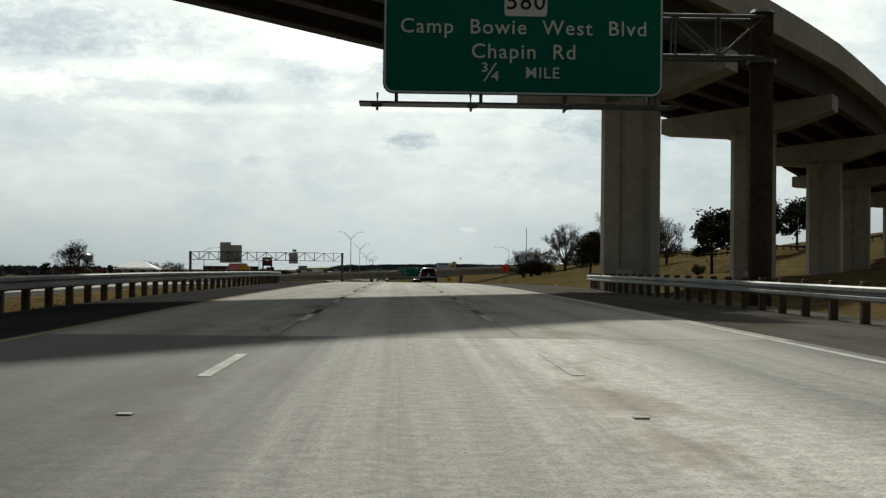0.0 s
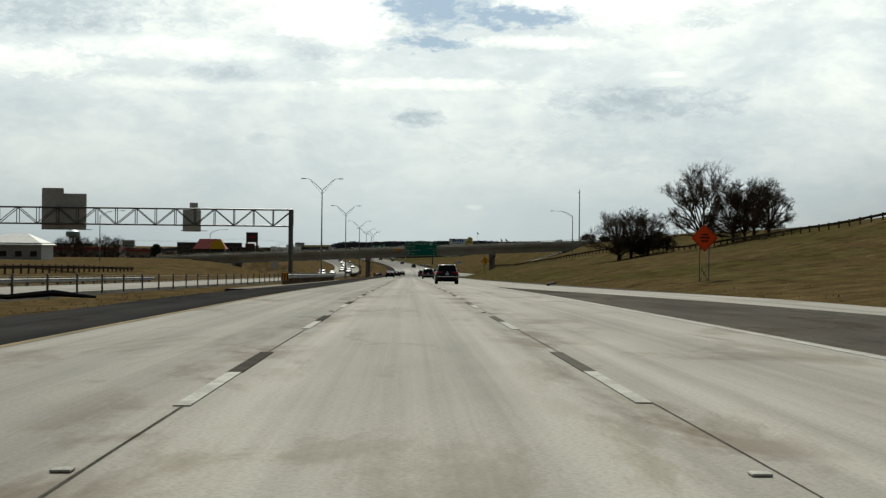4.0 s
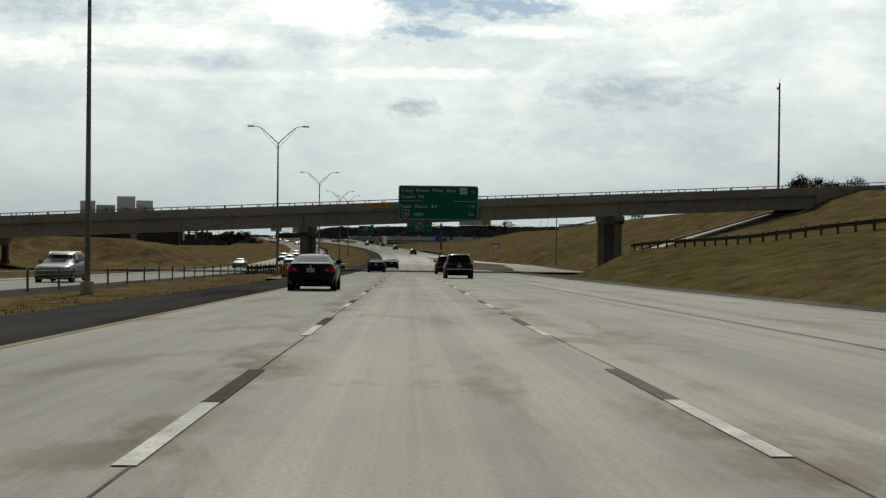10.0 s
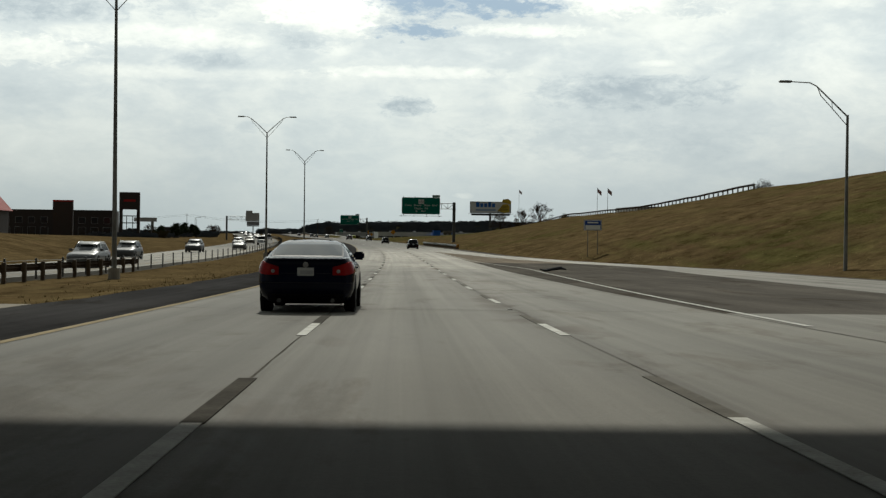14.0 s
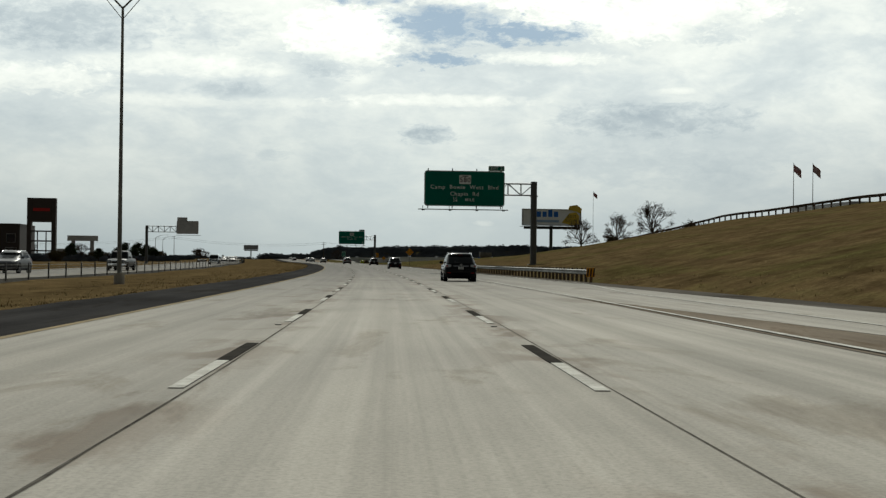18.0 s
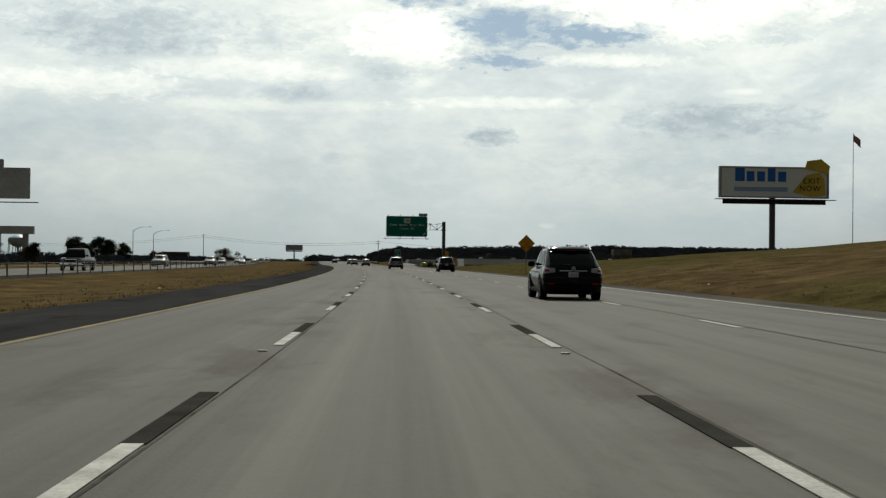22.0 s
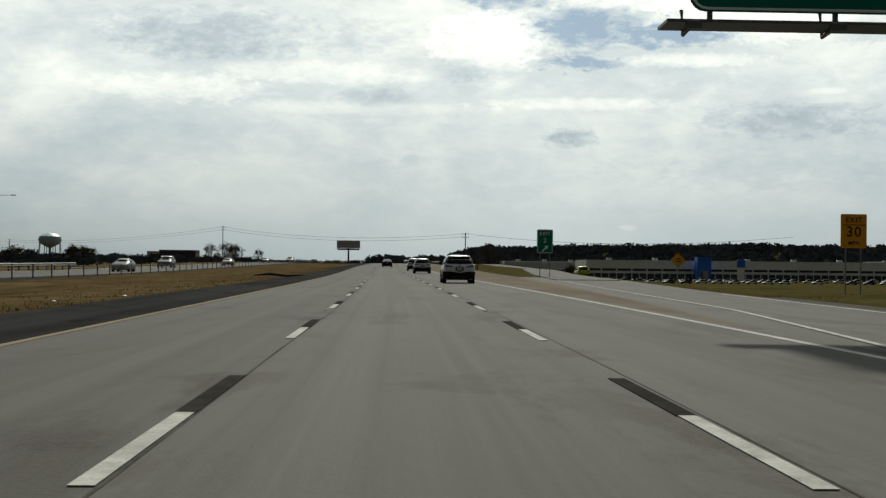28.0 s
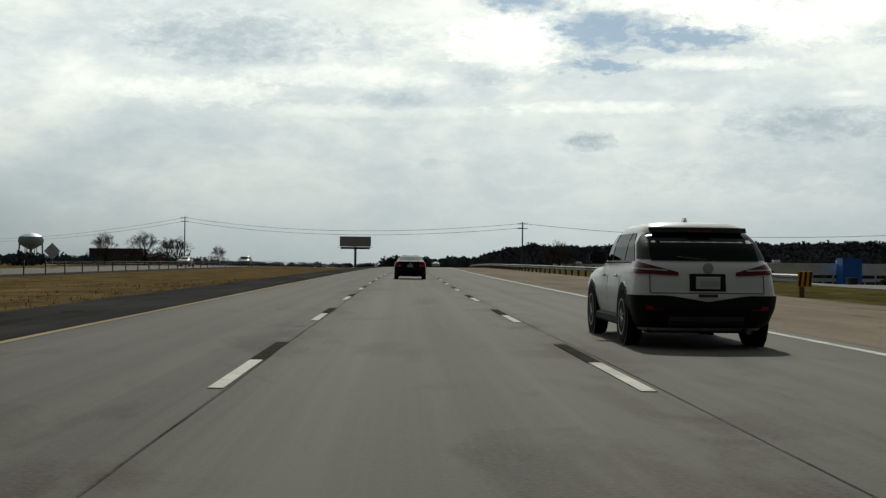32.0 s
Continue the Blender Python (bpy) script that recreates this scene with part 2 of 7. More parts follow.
# the blue gaps in the clouds
blue = None
for az, el, hw, hh in ((-3.0, 11.9, 1.5, 0.55), (0.6, 10.45, 2.1, 0.75), (4.0, 10.1, 2.6, 0.40), (0.4, 8.9, 1.6, 0.25)):
    dx = n.math("DIVIDE", n.math("SUBTRACT", bend_a, az), hw)
    dy = n.math("DIVIDE", n.math("SUBTRACT", bend_h, el), hh)
    far = n.math("ADD", n.math("ADD", n.math("MULTIPLY", dx, dx), n.math("MULTIPLY", dy, dy)), n.math("MULTIPLY", n.math("SUBTRACT", ragged, 0.5), 5.0))
    puff = n.math("MULTIPLY", n.math("SUBTRACT", 1.25, n.math("MULTIPLY", far, 0.6), clamp=True), 0.95)
    blue = puff if blue is None else n.math("MAXIMUM", blue, puff)
clear = n.mix(1.0, sky.outputs[0], (0.085, 0.085, 0.085, 1), "MULTIPLY")
clear = n.mix(0.8, clear, (0.27, 0.41, 0.58, 1))
shade = n.mix(blue, shade, clear)
# the veil of cloud is brightest towards the sun and dims away from it
toward = n.tree.nodes.new("ShaderNodeVectorMath")
toward.operation = "DOT_PRODUCT"
n.put(toward, 0, way)
toward.inputs[1].default_value = tuple(_to_sun)
veil = n.ramp(n.math("ADD", n.math("MULTIPLY", toward.outputs["Value"], 0.5), 0.5), [(0.0, 0.10), (0.56, 0.12), (0.72, 0.23), (0.82, 0.55), (0.872, 1.0)])
shade = n.mix(1.0, shade, veil, "MULTIPLY")
back = n.add("Background", Color=shade, Strength=1.0)
n.tree.links.new(back.outputs[0], n.add("OutputWorld").inputs[0])

# ---- materials ----
MATS = {}


def material(name, colour, rough=0.6, metal=0.0, vary=0.12, scale=3.0, bump=0.0, bump_scale=30.0, other=None, emit=0.0, alpha=None, coat=0.0, island=0.0, spec=0.3):
    """A painted, cast or rolled surface with wear at two scales."""
    if name in MATS:
        return MATS[name]
    m = bpy.data.materials.new(name)
    m.use_nodes = True
    k = Nodes(m.node_tree)
    place = k.add("NewGeometry").outputs["Position"]
    big = k.noise(place, scale * 0.23, 5, 0.6)
    small = k.noise(place, scale * 3.1, 4, 0.6)
    blend = k.math("ADD", k.math("MULTIPLY", big, 0.6), k.math("MULTIPLY", small, 0.4))
    low = tuple(c * (1 - vary) for c in colour)
    high = tuple(min(1, c * (1 + vary)) for c in colour)
    if other:
        low = other
    col = k.ramp(blend, [(0.36, low), (0.64, high)])
    if island:
        rnd = k.add("ObjectInfo").outputs["Random"]
        hsv = k.add("HueSaturation", Color=col, Value=k.math("ADD", k.math("MULTIPLY", rnd, island * 2), 1 - island))
        col = hsv.outputs[0]
    bsdf = k.add("BsdfPrincipled", Base_Color=col, Metallic=metal, Roughness=k.math("ADD", k.math("MULTIPLY", small, 0.16), rough - 0.08, clamp=True))
    bsdf.inputs["Coat Weight"].default_value = coat
    bsdf.inputs["Specular IOR Level"].default_value = spec
    if emit:
        bsdf.inputs["Emission Color"].default_value = (*colour, 1)
        bsdf.inputs["Emission Strength"].default_value = emit
    if bump:
        b = k.add("Bump", Height=k.noise(place, bump_scale, 4, 0.6), Strength=bump, Distance=0.02)
        k.put(bsdf, "Normal", b.outputs[0])
    k.tree.links.new(bsdf.outputs[0], k.add("OutputMaterial").inputs[0])
    MATS[name] = m
    return m


def pavement(name, light, dark, rough, streak, patch, spec=0.10, wear_and_dimming=None, worn=None, grit_size=26.0, grit_hard=(0.42, 0.72, 0.4)):
    """Road surface: u runs across it and v along it, in metres."""
    m = bpy.data.materials.new(name)
    m.use_nodes = True
    k = Nodes(m.node_tree)
    uv = k.add("UVMap")
    uv.uv_map = "road"
    uv = uv.outputs[0]
    lanes = k.noise(k.scaled(uv, 1.7, 0.010, 1), 1.0, 7, 0.68)
    blotch = k.noise(k.scaled(uv, 0.35, 0.10, 1), 1.0, 6, 0.62, 0.4)
    slab = k.noise(k.scaled(uv, 0.06, 0.04, 1), 1.0, 2, 0.5)
    grit = k.noise(uv, grit_size, 3, 0.7)
    fleck = k.noise(uv, 7.0, 4, 0.6)
    mixed = k.math("ADD", k.math("MULTIPLY", lanes, streak), k.math("MULTIPLY", blotch, patch))
    mixed = k.math("ADD", mixed, k.math("MULTIPLY", slab, 0.15))
    mixed = k.math("ADD", mixed, k.math("MULTIPLY", fleck, max(0.05, 0.85 - streak - patch)))
    col = k.ramp(mixed, [(0.38, dark), (0.62, light)])
    stain = k.ramp(k.noise(k.scaled(uv, 0.5, 0.16, 1), 1.0, 6, 0.68, 0.5), [(0.0, 1.0), (0.56, 1.0), (0.62, (0.80, 0.77, 0.73)), (0.74, (0.55, 0.51, 0.47))])
    col = k.mix(1.0, col, stain, "MULTIPLY")
    # gain along the road: dirtier stretches, and cloud-dimmed sun painted into the late part
    if wear_and_dimming:
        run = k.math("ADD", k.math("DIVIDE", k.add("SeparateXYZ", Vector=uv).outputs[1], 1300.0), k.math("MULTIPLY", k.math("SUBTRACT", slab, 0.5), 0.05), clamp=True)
        col = k.mix(1.0, col, k.ramp(run, [(p / 1300, (g, g * 0.985, g * 0.97)) for p, g in wear_and_dimming]), "MULTIPLY")
    across = k.add("SeparateXYZ", Vector=uv).outputs[0]
    middle = k.math("POWER", k.math("ABSOLUTE", k.math("COSINE", k.math("MULTIPLY", k.math("ADD", across, k.math("MULTIPLY", k.math("SUBTRACT", lanes, 0.5), 0.6)), 1.717))), 3.0)
    col = k.mix(k.math("MULTIPLY", middle, 0.55 * streak), col, k.mix(1.0, col, (0.66, 0.65, 0.63, 1), "MULTIPLY"))
    edge = k.math("SUBTRACT", 1.0, k.math("DIVIDE", k.math("ABSOLUTE", k.math("SUBTRACT", k.math("ABSOLUTE", across), 1.9)), 1.0), clamp=True)
    spill = k.ramp(k.noise(k.scaled(uv, 0.8, 0.30, 1), 1.0, 5, 0.6, 0.3), [(0.51, 0.0), (0.60, 1.0)])
    col = k.mix(k.math("MULTIPLY", spill, edge), col, k.mix(1.0, col, (0.58, 0.50, 0.44, 1), "MULTIPLY"))
    col = k.mix(k.ramp(grit, [(grit_hard[0], 0.0), (grit_hard[1], grit_hard[2])]), col, (dark[0] * 0.6, dark[1] * 0.6, dark[2] * 0.6, 1))
    # gain across the lanes: lane tone, and on the coarse overlay painted glare
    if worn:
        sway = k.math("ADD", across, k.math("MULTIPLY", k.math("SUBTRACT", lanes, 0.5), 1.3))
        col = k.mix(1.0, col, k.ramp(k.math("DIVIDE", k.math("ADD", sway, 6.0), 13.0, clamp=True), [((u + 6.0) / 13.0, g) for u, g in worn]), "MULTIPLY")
    bsdf = k.add("BsdfPrincipled", Base_Color=col, Roughness=k.math("ADD", k.math("MULTIPLY", blotch, 0.2), rough - 0.1))
    bsdf.inputs["Specular IOR Level"].default_value = spec
    b = k.add("Bump", Height=k.math("ADD", grit, k.math("MULTIPLY", fleck, 0.6)), Strength=0.4 if grit_size > 20 else 0.8, Distance=0.012)
    k.put(bsdf, "Normal", b.outputs[0])
    k.tree.links.new(bsdf.outputs[0], k.add("OutputMaterial").inputs[0])
    return m


# low gains near 540 are dirtier road; those past 765 paint a veiled sun
CONCRETE_ROAD = pavement("road_concrete", (0.290, 0.281, 0.252), (0.142, 0.137, 0.121), 0.85, 0.50, 0.36, 0.07, wear_and_dimming=((30, 1.05), (50, 1.05), (75, 1.12), (120, 1.20), (170, 1.05), (330, 1.05), (460, 0.68), (540, 0.45), (600, 0.68), (645, 1.10), (690, 1.08), (725, 0.80), (765, 0.50), (830, 0.36), (940, 0.315), (1200, 0.265)), worn=((-6.0, 0.80), (-2.3, 0.82), (-1.0, 1.0), (6.5, 1.0)))
ASPHALT = pavement("asphalt", (0.046, 0.045, 0.0450), (0.017, 0.0168, 0.0172), 0.9, 0.32, 0.4, 0.0)
MOW_STRIP = pavement("dusty_concrete", (0.23, 0.212, 0.182), (0.14, 0.128, 0.108), 0.9, 0.2, 0.4, 0.0)
GORE = pavement("tan_worn_gore", (0.185, 0.158, 0.128), (0.105, 0.090, 0.073), 0.9, 0.25, 0.4, 0.0)
# sun glare on the coarse overlay's wheel tracks, painted in as paler gains
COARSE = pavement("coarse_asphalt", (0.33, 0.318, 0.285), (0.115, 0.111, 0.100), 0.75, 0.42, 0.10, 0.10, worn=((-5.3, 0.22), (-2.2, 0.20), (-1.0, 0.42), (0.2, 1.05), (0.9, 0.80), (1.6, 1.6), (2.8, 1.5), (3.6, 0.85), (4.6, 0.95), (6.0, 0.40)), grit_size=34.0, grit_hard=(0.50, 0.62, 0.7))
OLD_ASPHALT = pavement("worn_asphalt", (0.105, 0.096, 0.084), (0.045, 0.042, 0.038), 0.9, 0.25, 0.45, 0.0)
WHITE_LINE = material("white_road_paint", (0.345, 0.345, 0.318), 0.8, vary=0.2, scale=11, other=(0.22, 0.214, 0.195), spec=0.02)
YELLOW_LINE = material("yellow_road_paint", (0.215, 0.172, 0.108), 0.85, scale=2.2, other=(0.145, 0.130, 0.098), spec=0.0)
BLACK_LINE = material("black_contrast_paint", (0.030, 0.0285, 0.026), 0.9, vary=0.3, scale=9, other=(0.070, 0.066, 0.058), spec=0.0)
NEW_BLACK = material("newer_contrast_paint", (0.017, 0.0165, 0.0155), 0.9, vary=0.3, scale=9, other=(0.038, 0.036, 0.032), spec=0.0)
FADED_LINE = material("faded_contrast_paint", (0.062, 0.059, 0.053), 0.9, vary=0.3, scale=9, other=(0.120, 0.114, 0.101), spec=0.0)
FADED_WHITE = material("faded_white_paint", (0.27, 0.25, 0.22), 0.85, scale=9, other=(0.16, 0.143, 0.12), spec=0.0)
JOINT = material("joint_tar", (0.022, 0.021, 0.019), 0.9, vary=0.3, scale=2.4, other=(0.105, 0.098, 0.086), spec=0.0)
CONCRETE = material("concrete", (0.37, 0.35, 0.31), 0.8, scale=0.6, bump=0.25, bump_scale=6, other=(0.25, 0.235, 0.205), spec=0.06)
# copy of the concrete darkened for shade, for parts below the bridge deck
CONCRETE_DARK = material("shaded_concrete", (0.27, 0.255, 0.225), 0.82, scale=0.7, bump=0.25, bump_scale=6, other=(0.17, 0.16, 0.14), spec=0.06)
GALV = material("galvanised_steel", (0.25, 0.26, 0.25), 0.62, metal=0.40, scale=1.2, other=(0.13, 0.13, 0.125), spec=0.12)
WOOD_POST = material("weathered_wood_post", (0.115, 0.085, 0.058), 0.85, scale=2.5, bump=0.3, other=(0.06, 0.045, 0.03))
DARK_STEEL = material("dark_steel", (0.10, 0.105, 0.105), 0.5, metal=0.5, scale=1.5)
RUST = material("weathering_steel", (0.075, 0.055, 0.042), 0.85, scale=1.5, other=(0.035, 0.027, 0.022), spec=0.0)
SIGN_BACK = material("sign_back", (0.50, 0.51, 0.52), 0.6, scale=0.8, other=(0.36, 0.37, 0.38), spec=0.1)
GREEN = material("green_sign_sheeting", (0.0, 0.15, 0.105), 0.5, vary=0.10, scale=0.8, spec=0.15)
WHITE_SHEET = material("white_sign_sheeting", (0.74, 0.76, 0.74), 0.45, vary=0.05)
YELLOW_SIGN = material("yellow_sign_sheeting", (0.70, 0.30, 0.012), 0.45, vary=0.08)
ORANGE_SIGN = material("orange_sign_sheeting", (0.85, 0.075, 0.008), 0.5, vary=0.06)
BLACK = material("black_paint", (0.016, 0.016, 0.017), 0.5)
BLUE_SIGN = material("blue_sign_sheeting", (0.02, 0.07, 0.30), 0.45, vary=0.08)
RED_SIGN = material("red_sign_sheeting", (0.45, 0.02, 0.02), 0.5, vary=0.08)
BARK = material("bark", (0.065, 0.052, 0.042), 0.9, scale=2.0, bump=0.4, other=(0.03, 0.024, 0.02), spec=0.0)
TWIG = material("twigs", (0.075, 0.058, 0.047), 0.9, scale=1.0, other=(0.042, 0.032, 0.026), spec=0.0)
NEEDLE = material("dark_evergreen_leaf", (0.032, 0.045, 0.018), 0.8, scale=2.0, other=(0.012, 0.02, 0.009), spec=0.05)
SHRUB = material("dry_shrub_leaf", (0.075, 0.055, 0.035), 0.85, scale=1.0, other=(0.038, 0.035, 0.018), spec=0.0)
# woods colour has the bluish grey of distance haze put into it
WOODS = material("hazed_woods", (0.082, 0.088, 0.094), 0.95, scale=0.06, other=(0.044, 0.049, 0.055), spec=0.0)
_k = Nodes(WOODS.node_tree, False)
_mix = _k.tree.nodes.new("ShaderNodeVectorMath")
_mix.operation = "MULTIPLY_ADD"
_k.put(_mix, 0, _k.add("NewGeometry").outputs["Normal"])
_mix.inputs[1].default_value, _mix.inputs[2].default_value = (0.16, 0.16, 0.16), (0.0, -0.55, 0.60)
_unit = _k.tree.nodes.new("ShaderNodeVectorMath")
_unit.operation = "NORMALIZE"
_k.put(_unit, 0, _mix.outputs[0])
for _node in _k.tree.nodes:
    if _node.bl_idname == "ShaderNodeBsdfPrincipled":
        _k.put(_node, "Normal", _unit.outputs[0])


def grass_material():
    m = bpy.data.materials.new("winter_grass")
    m.use_nodes = True
    k = Nodes(m.node_tree)
    place = k.add("NewGeometry").outputs["Position"]
    uv = k.add("UVMap")
    uv.uv_map = "road"
    uv = uv.outputs[0]
    broad = k.noise(place, 0.045, 5, 0.6, 0.4)
    mid = k.noise(place, 0.5, 5, 0.65)
    fine = k.noise(place, 5.0, 6, 0.75)
    mown = k.noise(k.scaled(uv, 0.42, 0.022, 1), 1.0, 6, 0.62, 0.35)
    tufts = k.math("ADD", k.math("MULTIPLY", mid, 0.40), k.math("MULTIPLY", fine, 0.42))
    tufts = k.math("ADD", tufts, k.math("MULTIPLY", mown, 0.18))
    straw = k.ramp(tufts, [(0.30, (0.020, 0.0142, 0.0075)), (0.5, (0.063, 0.0455, 0.0225)), (0.70, (0.138, 0.101, 0.052))])
    green = k.ramp(tufts, [(0.30, (0.011, 0.0102, 0.004)), (0.5, (0.041, 0.0385, 0.0135)), (0.70, (0.083, 0.075, 0.030))])
    # the earlier banks were sown greener than the later ones, and the median is all straw
    along_s = k.add("SeparateXYZ", Vector=uv).outputs
    later = k.math("DIVIDE", k.math("SUBTRACT", along_s[1], 480.0), 160.0, clamp=True)
    patchy = k.math("ADD", k.math("MULTIPLY", broad, 0.45), k.math("ADD", k.math("MULTIPLY", mid, 0.2), k.math("MULTIPLY", mown, 0.35)))
    patchy = k.math("SUBTRACT", patchy, k.math("MULTIPLY", later, 0.05))
    first = k.math("DIVIDE", k.math("SUBTRACT", 290.0, along_s[1]), 80.0, clamp=True)
    patchy = k.math("SUBTRACT", patchy, k.math("MULTIPLY", first, 0.06))
    last = k.math("MULTIPLY", k.math("DIVIDE", k.math("SUBTRACT", along_s[1], 905.0), 60.0, clamp=True), k.math("DIVIDE", along_s[0], 10.0, clamp=True))
    patchy = k.math("ADD", patchy, k.math("MULTIPLY", last, 0.10))
    median = k.math("DIVIDE", k.math("SUBTRACT", 0.0, along_s[0]), 6.0, clamp=True)
    patchy = k.math("SUBTRACT", patchy, k.math("MULTIPLY", median, 0.10))
    col = k.mix(k.ramp(patchy, [(0.43, 0.0), (0.55, 0.85)]), straw, green)
    weeds = k.ramp(k.noise(k.scaled(place, 1.0, 0.45, 1.0), 0.55, 6, 0.7, 0.3), [(0.36, (0.64, 0.62, 0.58)), (0.50, 1.0), (0.66, (1.22, 1.20, 1.16))])
    col = k.mix(1.0, col, weeds, "MULTIPLY")
    bare = k.ramp(k.noise(place, 0.19, 6, 0.7), [(0.56, 0.0), (0.70, 0.6)])
    col = k.mix(bare, col, (0.072, 0.043, 0.025, 1))
    bsdf = k.add("BsdfPrincipled", Base_Color=col, Roughness=0.95)
    bsdf.inputs["Specular IOR Level"].default_value = 0.0
    b = k.add("Bump", Height=tufts, Strength=0.65, Distance=0.12)
    k.put(bsdf, "Normal", b.outputs[0])
    k.tree.links.new(bsdf.outputs[0], k.add("OutputMaterial").inputs[0])
    return m


GRASS = grass_material()
STRAW = material("dry_grass_blades", (0.26, 0.20, 0.10), 0.95, scale=0.5, other=(0.13, 0.105, 0.045), spec=0.0)


# ---- mesh building ----
class Geo:
    """Vertices and faces of one mesh."""

    def __init__(self):
        self.v, self.f, self.uv = [], [], []

    def quad_strip(self, rings, closed=True, caps=True):
        base, count = len(self.v), len(rings[0])
        for ring in rings:
            self.v.extend(tuple(p) for p in ring)
        span = count if closed else count - 1
        for r in range(len(rings) - 1):
            for i in range(span):
                a, b = base + r * count + i, base + r * count + (i + 1) % count
                self.f.append((a, b, b + count, a + count))
        if caps and closed:
            self.f.append(tuple(base + i for i in reversed(range(count))))
            self.f.append(tuple(base + (len(rings) - 1) * count + i for i in range(count)))
        return self

    def box(self, c, size, m=None, bevel=0.0):
        x, y, z = (d / 2 for d in size)
        b = min(bevel, x * 0.9, y * 0.9, z * 0.9)
        if b:
            rings = []
            for h, k in ((-z, b), (-z + b, 0), (z - b, 0), (z, b)):
                rings.append([Vector(p) for p in ((-x + b, -y + k, h), (x - b, -y + k, h), (x - k, -y + b, h), (x - k, y - b, h),
                                                  (x - b, y - k, h), (-x + b, y - k, h), (-x + k, y - b, h), (-x + k, -y + b, h))])
        else:
            rings = [[Vector(p) for p in ((-x, -y, h), (x, -y, h), (x, y, h), (-x, y, h))] for h in (-z, z)]
        c = Vector(c)
        rings = [[(m @ (c + p)) if m else c + p for p in ring] for ring in rings]
        return self.quad_strip(rings)

    def tube(self, points, radii, n=8, squash=1.0):
        points = [Vector(p) for p in points]
        if isinstance(radii, (int, float)):
            radii = [radii] * len(points)
        rings = []
        for i, p in enumerate(points):
            d = (points[min(i + 1, len(points) - 1)] - points[max(i - 1, 0)]).normalized()
            side = d.cross(Vector((0, 0, 1)) if abs(d.z) < 0.95 else Vector((0, 1, 0))).normalized()
            over = side.cross(d)
            rings.append([p + (side * math.cos(t) + over * math.sin(t) * squash) * radii[i] for t in (2 * math.pi * j / n for j in range(n))])
        return self.quad_strip(rings)

    def lathe(self, profile, n=16, m=None):
        """Turns (radius, along) round the x axis."""
        rings = []
        for r, x in profile:
            ring = [Vector((x, r * math.cos(2 * math.pi * j / n), r * math.sin(2 * math.pi * j / n))) for j in range(n)]
            rings.append([m @ p for p in ring] if m else ring)
        return self.quad_strip(rings)

    def prism(self, outline, depth, m=None):
        """Outline of (x, z), from y = 0 to y = depth."""
        rings = [[Vector((x, y, z)) for x, z in outline] for y in (0, depth)]
        rings = [[m @ p for p in ring] if m else ring for ring in rings]
        return self.quad_strip(rings)

    def mesh(self, name, mat, smooth=False):
        me = bpy.data.meshes.new(name)
        me.from_pydata(self.v, [], self.f)
        if self.uv:
            layer = me.uv_layers.new(name="road")
            idx = np.empty(len(me.loops), dtype=np.int32)
            me.loops.foreach_get("vertex_index", idx)
            layer.data.foreach_set("uv", np.asarray(self.uv, dtype=np.float32)[idx].ravel())
        me.materials.append(mat)
        bm = bmesh.new()
        bm.from_mesh(me)
        bmesh.ops.recalc_face_normals(bm, faces=bm.faces)
        bm.to_mesh(me)
        bm.free()
        if smooth:
            me.shade_smooth()
            me.set_sharp_from_angle(angle=radians(38))
        return me


def part(name, geo, mat, parent=None, label="", smooth=False, m=None):
    me = geo.mesh(name, mat, smooth) if isinstance(geo, Geo) else geo
    if mat and me.materials and me.materials[0] is None:
        me.materials[0] = mat
    ob = new(name, me)
    if parent:
        ob.parent = parent
    if m is not None:
        ob.matrix_basis = m
    if label:
        tagged(ob, label)
    return ob


def thing(name, label, category, m=None, group="", kind=""):
    ob = new(name)
    if m is not None:
        ob.matrix_basis = m
    return tagged(ob, label, category, group, kind)


def value(x, s):
    return x(s) if callable(x) else x


def ribbon(name, o0, o1, s0, s1, z, mat, parent=None, step=6.0, depth=0.0, label="", across=1):
    """A strip of road surface from o0 to o1 between s0 and s1."""
    g = Geo()
    count = max(2, int(round((s1 - s0) / step)) + 1)
    ss = np.linspace(s0, s1, count)
    cols = across + 1
    for s in ss:
        a, b, h = value(o0, s), value(o1, s), value(z, s)
        for c in range(cols):
            o = a + (b - a) * c / across
            g.v.append(tuple(at(s, o, h)))
            g.uv.append((o, s))
    for r in range(count - 1):
        for c in range(across):
            i = r * cols + c
            g.f.append((i, i + 1, i + 1 + cols, i + cols))
    if depth:
        base = len(g.v)
        for s in ss:
            h = value(z, s) - depth
            for o in (value(o0, s) - 0.05, value(o1, s) + 0.05):
                g.v.append(tuple(at(s, o, h)))
                g.uv.append((o, s))
        for r in range(count - 1):
            i, j = r * cols, base + 2 * r
            g.f.append((i, i + cols, j + 2, j))
            g.f.append((i + across, j + 1, j + 3, i + across + cols))
    return part(name, g, mat, parent, label)


